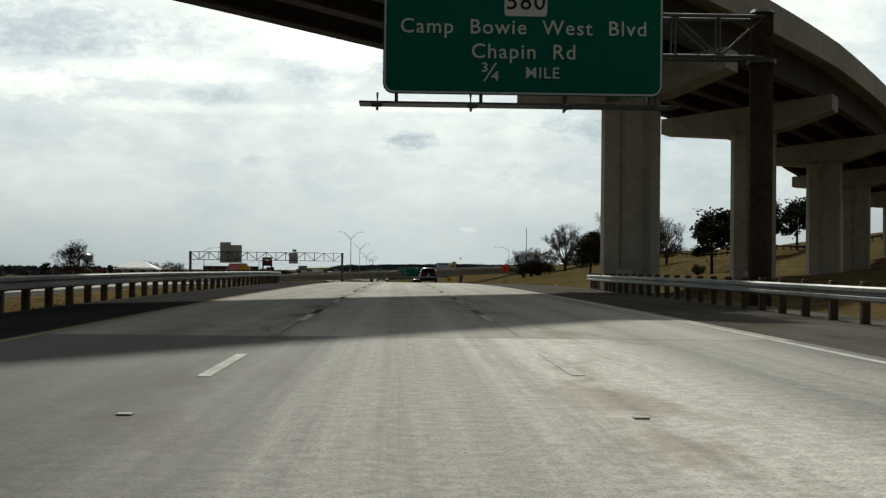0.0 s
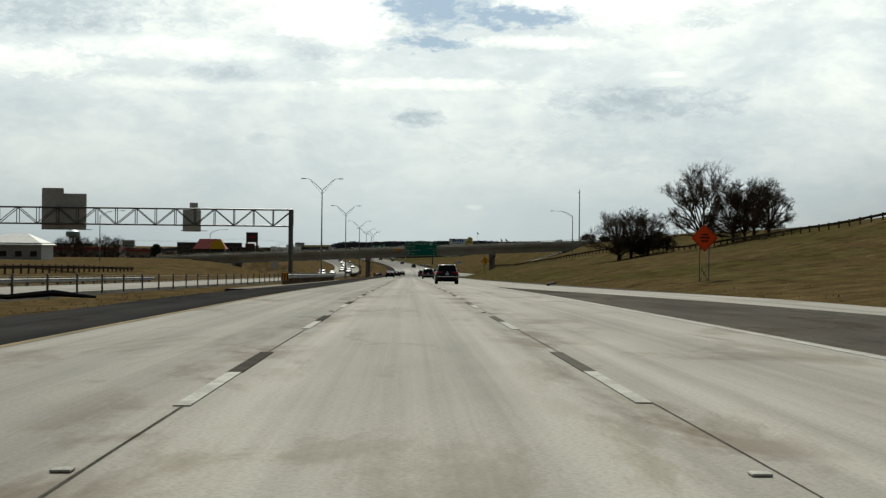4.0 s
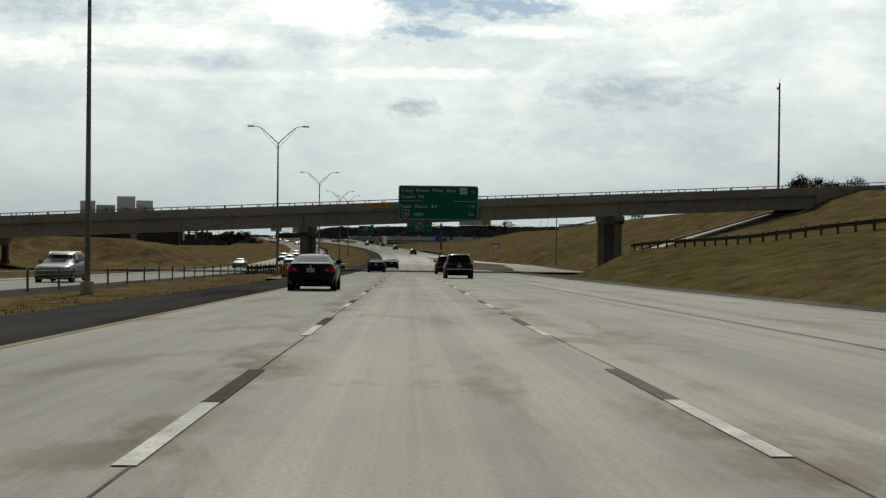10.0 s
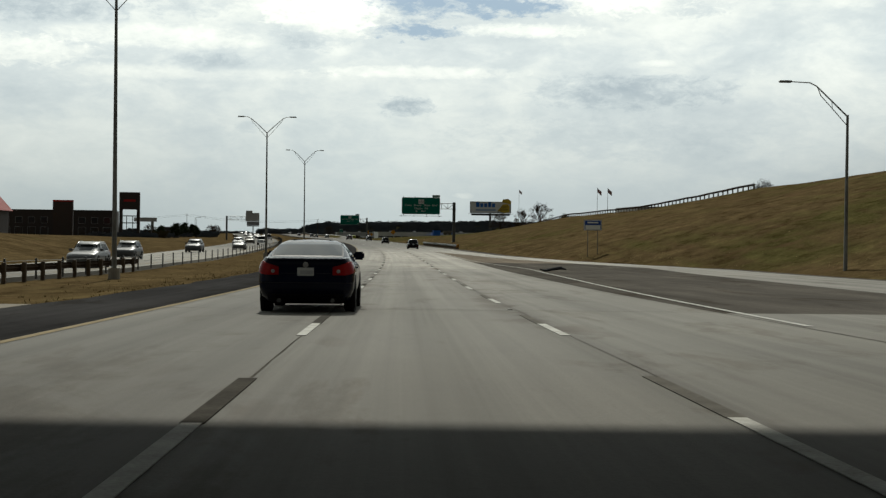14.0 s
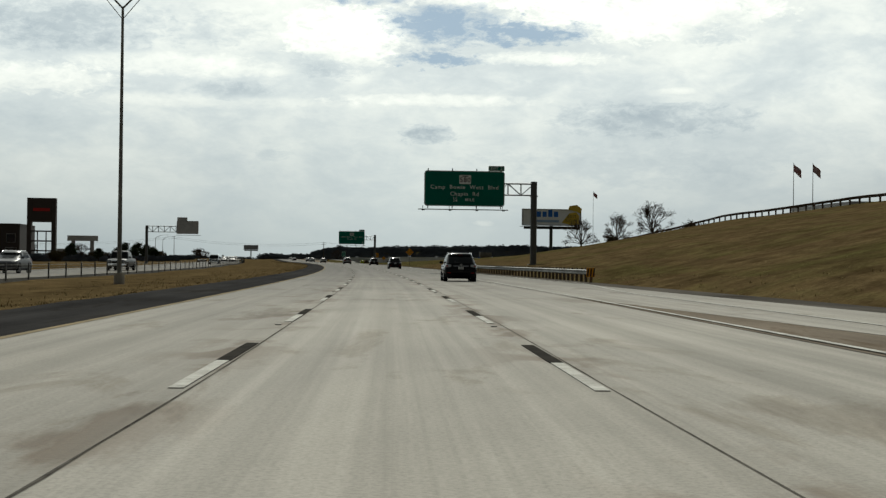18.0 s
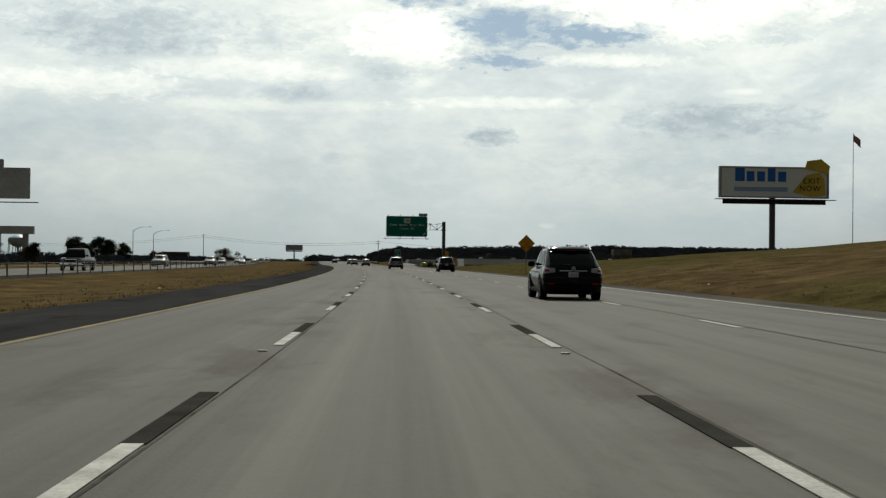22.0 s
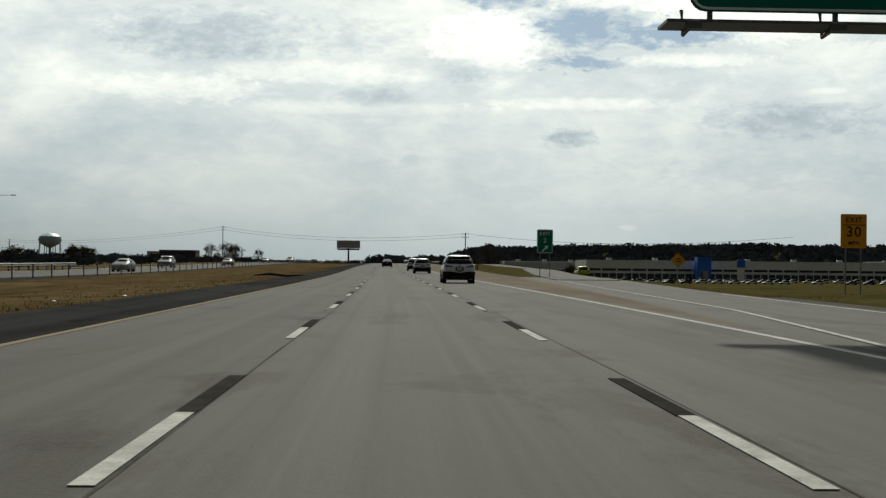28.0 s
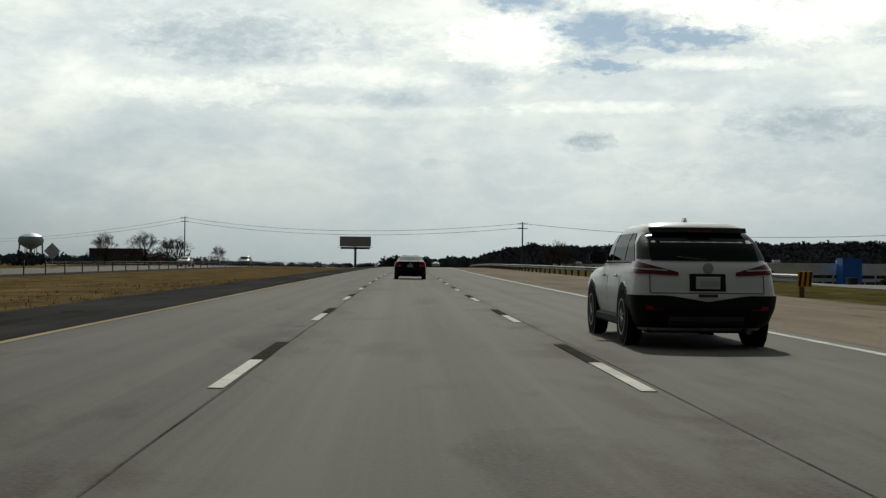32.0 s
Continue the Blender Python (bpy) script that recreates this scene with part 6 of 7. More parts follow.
    for side in (-1, 1):
        part("tailgate_seam", sh.patch(side * h * 0.785, side * (h * 0.785 + 0.010), sill + 0.39, belt - 0.12, 0.003, 1, 6), BLACK, g)
    part("tailgate_grip", sh.patch(-0.12, 0.12, belt - 0.40, belt - 0.365, 0.012, 4, 1), BLACK, g)
    part("plate_recess", sh.patch(-0.23, 0.23, belt - 0.325, belt - 0.105, 0.006, 6, 2), TRIM_BLACK if lower_black else colour, g)
    plate_on(g, a + 0.018, belt - 0.22)
    yw = sh.dims(zb + 0.03)[0]
    part("wiper", Geo().tube([(0.03, yw - 0.02, zb + 0.01), (-0.36, yw + 0.0, zb + 0.045)], 0.010, 5), BLACK, g)
    for y in (a + 1.34, a + 2.36):
        for side in (-1, 1):
            part("door_seam", sh.side_pane(side, (y - 0.006, y + 0.006), (y - 0.006, y + 0.006), sill + 0.10, belt - 0.02, 0.003), BLACK, g)
    mirrors(g, sh.half(zb), cowl - 0.42, belt + 0.10, TRIM_BLACK if lower_black else colour)
    handles(g, h * 0.985, (a + 1.58, a + 2.62), belt - 0.15, colour)
    for side in (-1, 1):
        part("sill_trim", Geo().box((side * (h * 0.945), -0.05, sill - 0.01), (0.10, L - 2.4, 0.14), bevel=0.03), TRIM_BLACK, g)
    wheel_set(g, h, (a + 0.98, b - 0.92), wheel, spokes=9, rim_mat=rim)
    part("exhaust", Geo().tube([(0.55, a + 0.12, sill - 0.10), (0.55, a + 0.4, sill - 0.10)], 0.035, 8), DARK_STEEL, g)
    part("aerial", Geo().quad_strip([[Vector((x * k, a + rear_lean + 0.95 + y, H + z)) for x, y in ((-0.03, -0.07), (0.03, -0.07), (0.02, 0.08), (-0.02, 0.08))] for k, y_, z in ((1, 0, -0.03), (0.9, 0, 0.03), (0.3, 0, 0.07))]), colour, g, "small roof aerial fin")
    return g


def saloon(name, label, colour, L=4.62, W=1.80, H=1.40, m=None, lamps_red=True):
    g = thing(name, label, "car", m)
    a, b, h, belt, sill = -L / 2, L / 2, W / 2, 0.96, 0.26
    deck, cowl = belt + 0.07, b - 1.25
    sh = Shell([(sill - 0.08, a + 0.30, b - 0.25, h * 0.86), (sill + 0.04, a + 0.10, b - 0.10, h * 0.94), (sill + 0.18, a + 0.01, b - 0.01, h * 0.985), (sill + 0.32, a, b, h), (belt - 0.24, a + 0.03, b - 0.03, h),
                (belt - 0.12, a + 0.05, b - 0.22, h * 0.985), (belt - 0.06, a + 0.06, b - 0.6, h * 0.965), (belt, a + 0.05, cowl, h * 0.935), (deck, a + 0.07, cowl - 0.12, h * 0.885), (deck + 0.02, a + 0.36, cowl - 0.20, h * 0.87),
                (deck + 0.12, a + 0.72, cowl - 0.50, h * 0.815), (H - 0.14, a + 1.12, 0.55, h * 0.715), (H - 0.07, a + 1.38, 0.28, h * 0.645), (H - 0.025, a + 1.66, 0.02, h * 0.54), (H, a + 2.05, -0.30, h * 0.40)], 0.30, 0.40, 0.10)
    part("body", sh.body(), colour, g, smooth=True)
    zb, zt = deck + 0.05, H - 0.075
    wr = sh.half(zb) - 0.10
    part("rear_window", sh.patch(-wr, wr, zb, zt, 0.012, 14), CAR_GLASS, g)
    part("window_seal", sh.patch(-wr - 0.03, wr + 0.03, zb - 0.025, zt + 0.02, 0.006, 14), TRIM_BLACK, g)
    part("windscreen", sh.front_pane(deck + 0.03, H - 0.10), CAR_GLASS, g)
    for side in (-1, 1):
        for low, high in (((a + 1.30, a + 1.86), (a + 1.62, a + 1.88)), ((a + 1.94, cowl - 0.62), (a + 1.95, 0.10))):
            part("side_window", sh.side_pane(side, low, high, zb, zt), CAR_GLASS, g)
        part("tail_lamp", sh.patch(side * h * 0.56, side * (h * 0.98 + 0.22), lambda q: belt - 0.25 + 0.22 * max(0.0, abs(q) - h * 0.85), lambda q: belt - 0.10 + 0.30 * min(0.36, abs(q) - h * 0.56), 0.016, 12), LAMP_RED, g)
        part("lamp_core", Geo().lathe([(0.02, 0.0), (0.036, 0.006), (0.02, 0.012)], 14, Matrix.Translation((side * h * 0.68, sh.tail(belt - 0.18, h * 0.68)[0].y - 0.018, belt - 0.18)) @ Matrix.Rotation(radians(-90), 4, "Z")), LAMP_CLEAR, g)
        part("head_lamp", Geo().box((side * h * 0.66, b - 0.22, belt - 0.26), (0.34, 0.30, 0.13), bevel=0.05), LAMP_CLEAR, g)
    part("spoiler", sh.patch(-h * 0.80, h * 0.80, deck - 0.035, deck + 0.012, 0.055, 14, 2), colour, g)
    part("valance", sh.patch(-h * 0.8, h * 0.8, sill - 0.06, sill + 0.09, 0.014, 12, 2), TRIM_BLACK, g)
    part("bumper_seam", sh.patch(-h * 1.1, h * 1.1, sill + 0.30, sill + 0.309, 0.003, 16, 1), BLACK, g)
    part("boot_seam", sh.patch(-h * 0.52, h * 0.52, belt - 0.225, belt - 0.217, 0.003, 8, 1), BLACK, g)
    part("under_tray", Geo().box((0, 0, sill - 0.04), (W * 0.74, L * 0.84, 0.12)), TRIM_BLACK, g)
    part("emblem", Geo().lathe([(0.04, 0.0), (0.055, 0.006), (0.04, 0.012)], 14, Matrix.Translation((0, a + 0.03, belt - 0.06)) @ Matrix.Rotation(radians(-90), 4, "Z")), RIM, g)
    plate_on(g, a + 0.028, belt - 0.19)
    for side in (-1, 1):
        part("door_seam", sh.side_pane(side, (a + 1.894, a + 1.906), (a + 1.894, a + 1.906), sill + 0.10, belt - 0.02, 0.003), BLACK, g)
        part("exhaust", Geo().tube([(side * 0.5, a + 0.08, sill - 0.03), (side * 0.5, a + 0.36, sill - 0.03)], 0.04, 8), DARK_STEEL, g)
    mirrors(g, sh.half(zb), cowl - 0.40, belt + 0.12, colour)
    handles(g, h * 0.985, (a + 2.12,), belt - 0.12, colour)
    wheel_set(g, h, (a + 0.98, b - 0.90), 0.33, rim_mat=DARK_STEEL)
    return g


def pickup(name, label, colour, m=None):
    g = thing(name, label, "pickup truck", m)
    L, W, H = 5.8, 2.0, 1.92
    a, b, h, belt, sill = -L / 2, L / 2, W / 2, 1.18, 0.45
    st = [(a, h * 0.96, sill + 0.05, belt), (a + 0.1, h * 0.98, sill, belt), (-0.5, h, sill, belt), (b - 1.6, h, sill, belt - 0.02), (b - 0.5, h * 0.98, sill, belt - 0.06), (b - 0.08, h * 0.93, sill + 0.03, belt - 0.14), (b, h * 0.86, sill + 0.1, belt - 0.24)]
    part("body", lower_body(st), colour, g, smooth=True)
    part("bed_floor", Geo().box((0, a + 1.05, belt - 0.0), (W * 0.78, 1.75, 0.05)), TRIM_BLACK, g)
    out = [(-1.0, belt - 0.05), (-0.95, belt + 0.05), (-0.75, H - 0.06), (-0.5, H), (0.8, H - 0.02), (1.0, H - 0.07), (b - 1.45, belt - 0.01), (b - 1.42, belt - 0.1)]
    geo, half = cabin(out, h * 0.92, h * 0.74)
    soft_part("cabin", geo, colour, g, 0.035)
    zt, zb = H - 0.13, belt + 0.07
    fy = lambda z: 1.0 + (b - 2.45) * (H - 0.07 - z) / (H - 0.06 - belt)
    part("windscreen", pane([(-half(zb) * 0.9, fy(zb), zb), (half(zb) * 0.9, fy(zb), zb), (half(zt) * 0.88, fy(zt), zt), (-half(zt) * 0.88, fy(zt), zt)], (0, 1, 0.5)), CAR_GLASS, g)
    part("rear_window", pane([(-half(zb) * 0.85, -0.93, zb), (half(zb) * 0.85, -0.93, zb), (half(zt) * 0.85, -0.79, zt), (-half(zt) * 0.85, -0.79, zt)], (0, -1, 0)), CAR_GLASS, g)
    for side in (-1, 1):
        for y0, y1, t0, t1 in ((-0.82, 0.15, -0.66, 0.15), (0.24, b - 1.72, 0.24, 0.86)):
            part("side_window", pane([(side * half(zb), y0, zb), (side * half(zb), y1, zb), (side * half(zt), t1, zt), (side * half(zt), t0, zt)], (side, 0, 0.2)), CAR_GLASS, g)
        part("head_lamp", Geo().box((side * h * 0.74, b - 0.05, belt - 0.33), (0.34, 0.18, 0.22), bevel=0.04), LAMP_CLEAR, g)
        part("tail_lamp", Geo().box((side * h * 0.90, a + 0.02, belt - 0.22), (0.16, 0.1, 0.36), bevel=0.02), LAMP_RED, g)
    part("grille", Geo().box((0, b - 0.0, belt - 0.36), (W * 0.50, 0.10, 0.34), bevel=0.03), CHROME, g)
    part("grille_mesh", Geo().box((0, b + 0.05, belt - 0.36), (W * 0.42, 0.02, 0.24)), BLACK, g)
    part("front_bumper", Geo().box((0, b + 0.0, sill + 0.08), (W * 0.94, 0.28, 0.24), bevel=0.06), CHROME, g)
    part("rear_bumper", Geo().box((0, a - 0.06, sill + 0.08), (W * 0.94, 0.2, 0.2), bevel=0.04), CHROME, g)
    mirrors(g, half(zb), b - 1.78, belt + 0.12, TRIM_BLACK)
    handles(g, h * 0.985, (-0.62, 0.4), belt - 0.14, colour)
    wheel_set(g, h, (a + 1.15, b - 0.98), 0.40)
    plate_on(g, b + 0.14, sill + 0.1, 1)
    return g


BLUE_PAINT = paint("dark_teal_blue_paint", (0.006, 0.014, 0.024))
BLACK_PAINT = paint("black_car_paint", (0.005, 0.0055, 0.0065))
WHITE_PAINT = paint("white_car_paint", (0.52, 0.53, 0.53), 0.3, 0.0)
SILVER_PAINT = paint("silver_car_paint", (0.135, 0.138, 0.142), 0.35, 0.1)
GREY_PAINT = paint("grey_car_paint", (0.075, 0.078, 0.082), 0.35, 0.1)
LIME_PAINT = paint("yellow_green_car_paint", (0.38, 0.42, 0.02), 0.3, 0.1)
NAVY_PAINT = paint("navy_car_paint", (0.005, 0.007, 0.018))

lead_suv = suv("dark_suv", "dark teal blue seven-seat SUV with chrome roof rails", BLUE_PAINT, m=on_road(463.4, 3.40))
for s, o in ((149, 3.45), (264, 3.42), (367, 3.40), (492.7, 3.45)):
    copy_thing(lead_suv, on_road(s, o))
coupe = saloon("dark_coupe", "dark navy two-door coupe with red tail lamps", NAVY_PAINT, m=on_road(504.6, -3.3))
for s, o in ((421.8, -3.85), (545.6, -2.2), (1283, 0.15)):
    copy_thing(coupe, on_road(s, o))
rear_suv = suv("black_suv", "black crossover SUV with clear tail lamps and roof rails", BLACK_PAINT, 4.74, 1.85, 1.66, 0.62, 1.0, 0.30, 0.36, "clear", m=on_road(969.4, 7.6))
pale_suv = suv("white_suv", "white crossover SUV with black lower bumper", WHITE_PAINT, 4.65, 1.84, 1.64, 0.50, 1.06, 0.32, 0.37, "slim", False, False, True, m=on_road(1224.9, 3.66))
for s, o in ((746, 4.6), (864, 5.2)):
    copy_thing(rear_suv, on_road(s, o))
for s in (1129, 1195):
    copy_thing(pale_suv, on_road(s, 3.75))
ramp_h = lambda s, o: ground_at(s, o) + 0.18
suv("green_car", "small yellow-green hatchback on the exit ramp", LIME_PAINT, 4.1, 1.75, 1.52, 0.4, 0.95, 0.26, 0.33, "wrap", False, False, m=along(1234, 27.6, ramp_h(1234, 27.6) - 0.16))
suv("silver_suv", "silver SUV further down the road", SILVER_PAINT, m=on_road(1012, 3.7))
saloon("white_saloon", "white saloon car far ahead", WHITE_PAINT, m=on_road(1520, 3.7))


def oncoming(s, lane, make):
    o = opp(s) - 3.3 - lane * 3.5
    return make(Matrix.Translation((0, 0, 0)) @ along(s, o, lerp(s, OPP_DROP) + 0.002, 180))


oncoming(938, 0, lambda m: pickup("black_pickup", "black pickup truck with a chrome grille coming the other way", BLACK_PAINT, m))
oncoming(823, 1, lambda m: suv("tan_suv", "dull tan SUV coming the other way", paint("tan_car_paint", (0.13, 0.115, 0.095)), m=m))
oncoming(800, 0, lambda m: pickup("grey_pickup", "grey pickup truck coming the other way", GREY_PAINT, m))
base_car = oncoming(1190, 0, lambda m: saloon("silver_saloon", "silver saloon coming the other way", SILVER_PAINT, m=m))
tan = oncoming(445, 0, lambda m: suv("silver_suv", "silver SUV coming the other way", SILVER_PAINT, m=m))
grey = oncoming(1150, 1, lambda m: suv("grey_suv", "grey SUV coming the other way", GREY_PAINT, m=m))
for s, lane, src in ((1285, 0, base_car), (607, 0, tan), (690, 1, grey), (720, 0, base_car), (560, 1, base_car), (770, 1, grey), (1240, 1, tan), (1390, 1, base_car), (1430, 0, grey), (640, 1, grey), (1015, 1, tan), (1060, 0, grey)):
    copy_thing(src, along(s, opp(s) - 3.3 - lane * 3.5, lerp(s, OPP_DROP) + 0.002, 180))


# ---- trees ----
def bare_tree(name, label, height, spread, seed, trunk_r=0.22, limbs=7, deep=5, thick=4):
    rng = random.Random(seed)
    g = thing(name, label, "tree")
    wood, fine = Geo(), Geo()
    th = height * 0.17
    wood.tube([(0, 0, -0.5), (0.05, 0, th * 0.5), (0.0, 0.05, th)], [trunk_r * 1.3, trunk_r, trunk_r * 0.9], 9)

    def grow(p, d, length, r, depth):
        mid = p + d * length * 0.5 + Vector((rng.uniform(-1, 1), rng.uniform(-1, 1), rng.uniform(-0.6, 0.8))) * length * 0.08
        end = p + d * length
        if depth < deep:
            (wood if depth < 2 else fine).tube([p, mid, end], [r, r * 0.78, r * 0.6], 5 if depth < 2 else 3)
        else:
            fine.quad_strip([[q + w * k for w in (Vector((1, 0, 0.3)), Vector((-0.5, 0.9, 0)), Vector((-0.5, -0.9, -0.3)))] for q, k in ((p, r), (end, r * 0.5))], caps=False)
            return
        for i in range(3 if depth < 2 else thick):
            k = rng.uniform(0.45, 1.0) if i else 1.0
            q = p + (mid - p) * (k / 0.5) if k < 0.5 else mid + (end - mid) * ((k - 0.5) / 0.5)
            v = Vector((rng.uniform(-1, 1), rng.uniform(-1, 1), rng.uniform(-0.7, 0.9)))
            nd = (d + v * (0.55 if depth < 2 else 0.8)).normalized()
            grow(q, nd, length * rng.uniform(0.50, 0.76), max(0.011, r * 0.55), depth + 1)

    for i in range(limbs):
        a = 2.4 * i + rng.uniform(-0.35, 0.35)
        el = radians(8 + 78 * (i + 0.5) / limbs + rng.uniform(-5, 5))
        d = Vector((math.cos(a) * math.cos(el), math.sin(a) * math.cos(el), math.sin(el)))
        reach = 1 / math.sqrt((math.cos(el) / spread) ** 2 + (math.sin(el) / (height - th)) ** 2)
        grow(Vector((0, 0, th * rng.uniform(0.6, 1.0))), d, reach * rng.uniform(0.34, 0.43), trunk_r * 0.5, 0)
    part("trunk", wood, BARK, g)
    part("crown", fine, TWIG, g, "bare brown twigs")
    return g


def leafy_tree(name, label, height, spread, seed, mat, clumps=22, leaf=0.24, count=90, base=0.25):
    rng = random.Random(seed)
    g = thing(name, label, "tree")
    wood, crown = Geo(), Geo()
    wood.tube([(0, 0, -0.5), (0.1, 0, height * 0.3), (0.0, 0.1, height * 0.75)], [height * 0.03, height * 0.022, height * 0.008], 8)
    for i in range(clumps):
        a, z = rng.uniform(0, 2 * math.pi), height * rng.uniform(base, 0.97)
        k = math.sqrt(max(0.05, 1 - ((z / height - 0.55) / 0.5) ** 2))
        c = Vector((math.cos(a), math.sin(a), 0)) * spread * k * rng.uniform(0.25, 1.0) + Vector((0, 0, z))
        wood.tube([(0, 0, min(z * 0.8, height * 0.7)), tuple(c)], [height * 0.009, 0.02], 4)
        rad = spread * rng.uniform(0.26, 0.46)
        for j in range(count):
            d = Vector((rng.gauss(0, 1), rng.gauss(0, 1), rng.gauss(0, 0.75)))
            p = c + d * rad * 0.52
            u = Vector((rng.uniform(-1, 1), rng.uniform(-1, 1), rng.uniform(-1, 1))).normalized() * leaf * rng.uniform(0.6, 1.5)
            w = u.cross(Vector((rng.uniform(-1, 1), rng.uniform(-1, 1), rng.uniform(-1, 1)))).normalized() * leaf * 0.6
            b = len(crown.v)
            crown.v += [tuple(p - u), tuple(p + w), tuple(p + u), tuple(p - w)]
            crown.f.append((b, b + 1, b + 2, b + 3))
    part("trunk", wood, BARK, g)
    me = bpy.data.meshes.new("crown")
    me.from_pydata(crown.v, [], crown.f)
    me.materials.append(mat)
    part("crown", me, mat, g)
    return g


def plant(src, s, o, k=1.0, turn=0.0, first=False):
    m = along(s, o, ground_at(s, o), turn) @ Matrix.Diagonal((k, k, k, 1))
    if first:
        src.matrix_basis = m
        return src
    loc = along(s, o, ground_at(s, o), turn)
    ob = copy_thing(src, loc)
    ob.matrix_basis = loc @ Matrix.Diagonal((k, k, k, 1))
    return ob


oak = bare_tree("bare_tree", "wide bare winter tree with dark spreading limbs", 11.5, 6.2, 4, 0.28, 17, 5, 5)
plant(oak, 338, 43.2, 1.2, 0, True)
plant(oak, 337, 47.6, 0.86, 70)
plant(oak, 332, 48.0, 0.70, 160)
plant(oak, 325, 49.5, 0.76, 100)
plant(oak, 342, 52, 0.8, 250)
elm = bare_tree("bare_tree", "upright bare winter tree with a dense brown crown", 8.6, 4.3, 9, 0.2, 15, 5, 4)
plant(elm, 216, 36.4, 1.4, 0, True)
for s, o, k, t in ((222, 38.6, 1.55, 100), (224, 42.2, 1.5, 160), (230, 45.5, 1.25, 220), (236, 49, 1.1, 300)):
    plant(elm, s, o, k, t)
far_elm = bare_tree("bare_tree", "bare winter tree standing alone", 8.0, 4.8, 31, 0.2, 14, 5, 4)
plant(far_elm, 917, 44.7, 0.80, 30, True)
for s, o, k, t in ((908, 49.6, 0.78, 150), (896, 53, 0.92, 80), (774, 77, 0.85, 20), (1525, 34, 1.1, 40), (1420, -51, 0.75, 10), (1445, -50, 0.85, 70), (1480, -53, 0.8, 130), (1530, -51, 0.7, 200), (1505, -56, 0.9, 260), (1100, -76, 0.8, 90), (420, -104, 1.7, 0), (430, -109, 1.5, 80), (622, -106, 1.2, 0), (628, -112, 1.3, 50), (618, -118, 1.2, 110), (632, -124, 1.3, 170), (640, -131, 1.2, 230), (480, 95, 0.9, 0), (505, 100, 0.9, 60), (560, 66, 0.6, 20)):
    plant(far_elm, s, o, k, t)
pine = leafy_tree("evergreen_tree", "dark evergreen tree with a rounded uneven crown", 6.6, 2.3, 3, NEEDLE, 26, 0.2, 120, 0.35)
plant(pine, 220, 32.6, 1.12, 0, True)
for s, o, k, t in ((219, 35.2, 1.0, 40), (195, 47.5, 1.45, 80), (193, 51.5, 1.3, 120), (204, 58, 1.3, 10), (203, 63, 1.2, 70), 
                   (620, -92, 0.9, 10), (470, -105, 0.7, 0), (440, -120, 0.8, 100), (400, -130, 0.8, 200), (1010, -60, 0.55, 0), (1003, -66, 0.7, 40), (1075, -62, 0.6, 70), (1160, -68, 0.8, 100), (1150, -59, 0.9, 0), (1158, -63, 1.0, 50), (1142, -66, 0.95, 130), (1166, -57, 0.8, 220), (1134, -62, 0.7, 20), (1085, -90, 0.9, 10), (980, -52, 0.5, 60)):
    plant(pine, s, o, k, t)
bush = leafy_tree("bush", "low dense brown winter bush on the slope", 3.6, 2.6, 12, SHRUB, 22, 0.16, 150, 0.1)
plant(bush, 361, 38.5, 0.5, 0, True)
plant(bush, 911, 48.8, 0.5, 140)
for s, o, k, t in ((189, 44, 0.4, 50), (552, 56, 0.9, 20), (556, 61, 0.8, 90), (510, 70, 0.9, 130), (488, 66, 0.7, 10), (900, 62, 0.9, 40), (915, 66, 1.0, 0), (1110, -70, 0.8, 60), (1130, -74, 0.9, 0), (1330, -64, 0.9, 30), (1345, -70, 1.0, 70), (1265, -60, 0.8, 0), (960, -62, 0.7, 30), (1300, 36, 0.7, 30)):
    plant(bush, s, o, k, t)
tall = bare_tree("bare_tree", "bare winter tree over the bushes", 6.6, 4.4, 21, 0.16, 15, 5, 4)
plant(tall, 357, 34.0, 1.42, 0, True)
plant(tall, 360, 36.6, 1.45, 120)
plant(tall, 358, 39, 1.2, 40)
thicket = bare_tree("bush", "dense leafless brown bush with many thin stems", 4.2, 3.0, 57, 0.09, 20, 5, 4)
plant(thicket, 356, 34.2, 1.0, 0, True)
for s, o, k, t in ((359, 36.4, 1.1, 60), (355, 38.2, 0.95, 130), (360, 40.2, 0.9, 200), (352, 40.8, 0.8, 290)):
    plant(thicket, s, o, k, t)


# ---- far woods on the ridge: too many to count ----
def woods(name, label, spots, mat, size):
    rng = np.random.default_rng(len(spots))
    v, f = [], []
    for s, o, h in spots:
        z0 = rise(s, o)
        c = at(s, o, z0)
        quads = int(12 / size)
        d = rng.normal(size=(quads, 3))
        d *= (rng.uniform(0.15, 1.0, (quads, 1)) ** 0.5) / np.linalg.norm(d, axis=1, keepdims=True)
        d *= (h * 0.62, h * 0.62, h * 0.42)
        d[:, 2] += h * 0.40
        u = rng.normal(size=(quads, 3))
        u *= (size * h * rng.uniform(0.6, 1.0, (quads, 1))) / np.linalg.norm(u, axis=1, keepdims=True)
        w = np.cross(u, rng.normal(size=(quads, 3)))
        w *= size * h * 0.8 / np.linalg.norm(w, axis=1, keepdims=True)
        p = d + np.array(c)
        b = len(v)
        for q in range(quads):
            v += [tuple(p[q] - u[q]), tuple(p[q] + w[q]), tuple(p[q] + u[q]), tuple(p[q] - w[q])]
            f.append((b + 4 * q, b + 4 * q + 1, b + 4 * q + 2, b + 4 * q + 3))
    me = bpy.data.meshes.new(name)
    me.from_pydata(v, [], f)
    me.materials.append(mat)
    ob = part(name, me, mat)
    return tagged(ob, label, "woodland", kind="stuff")


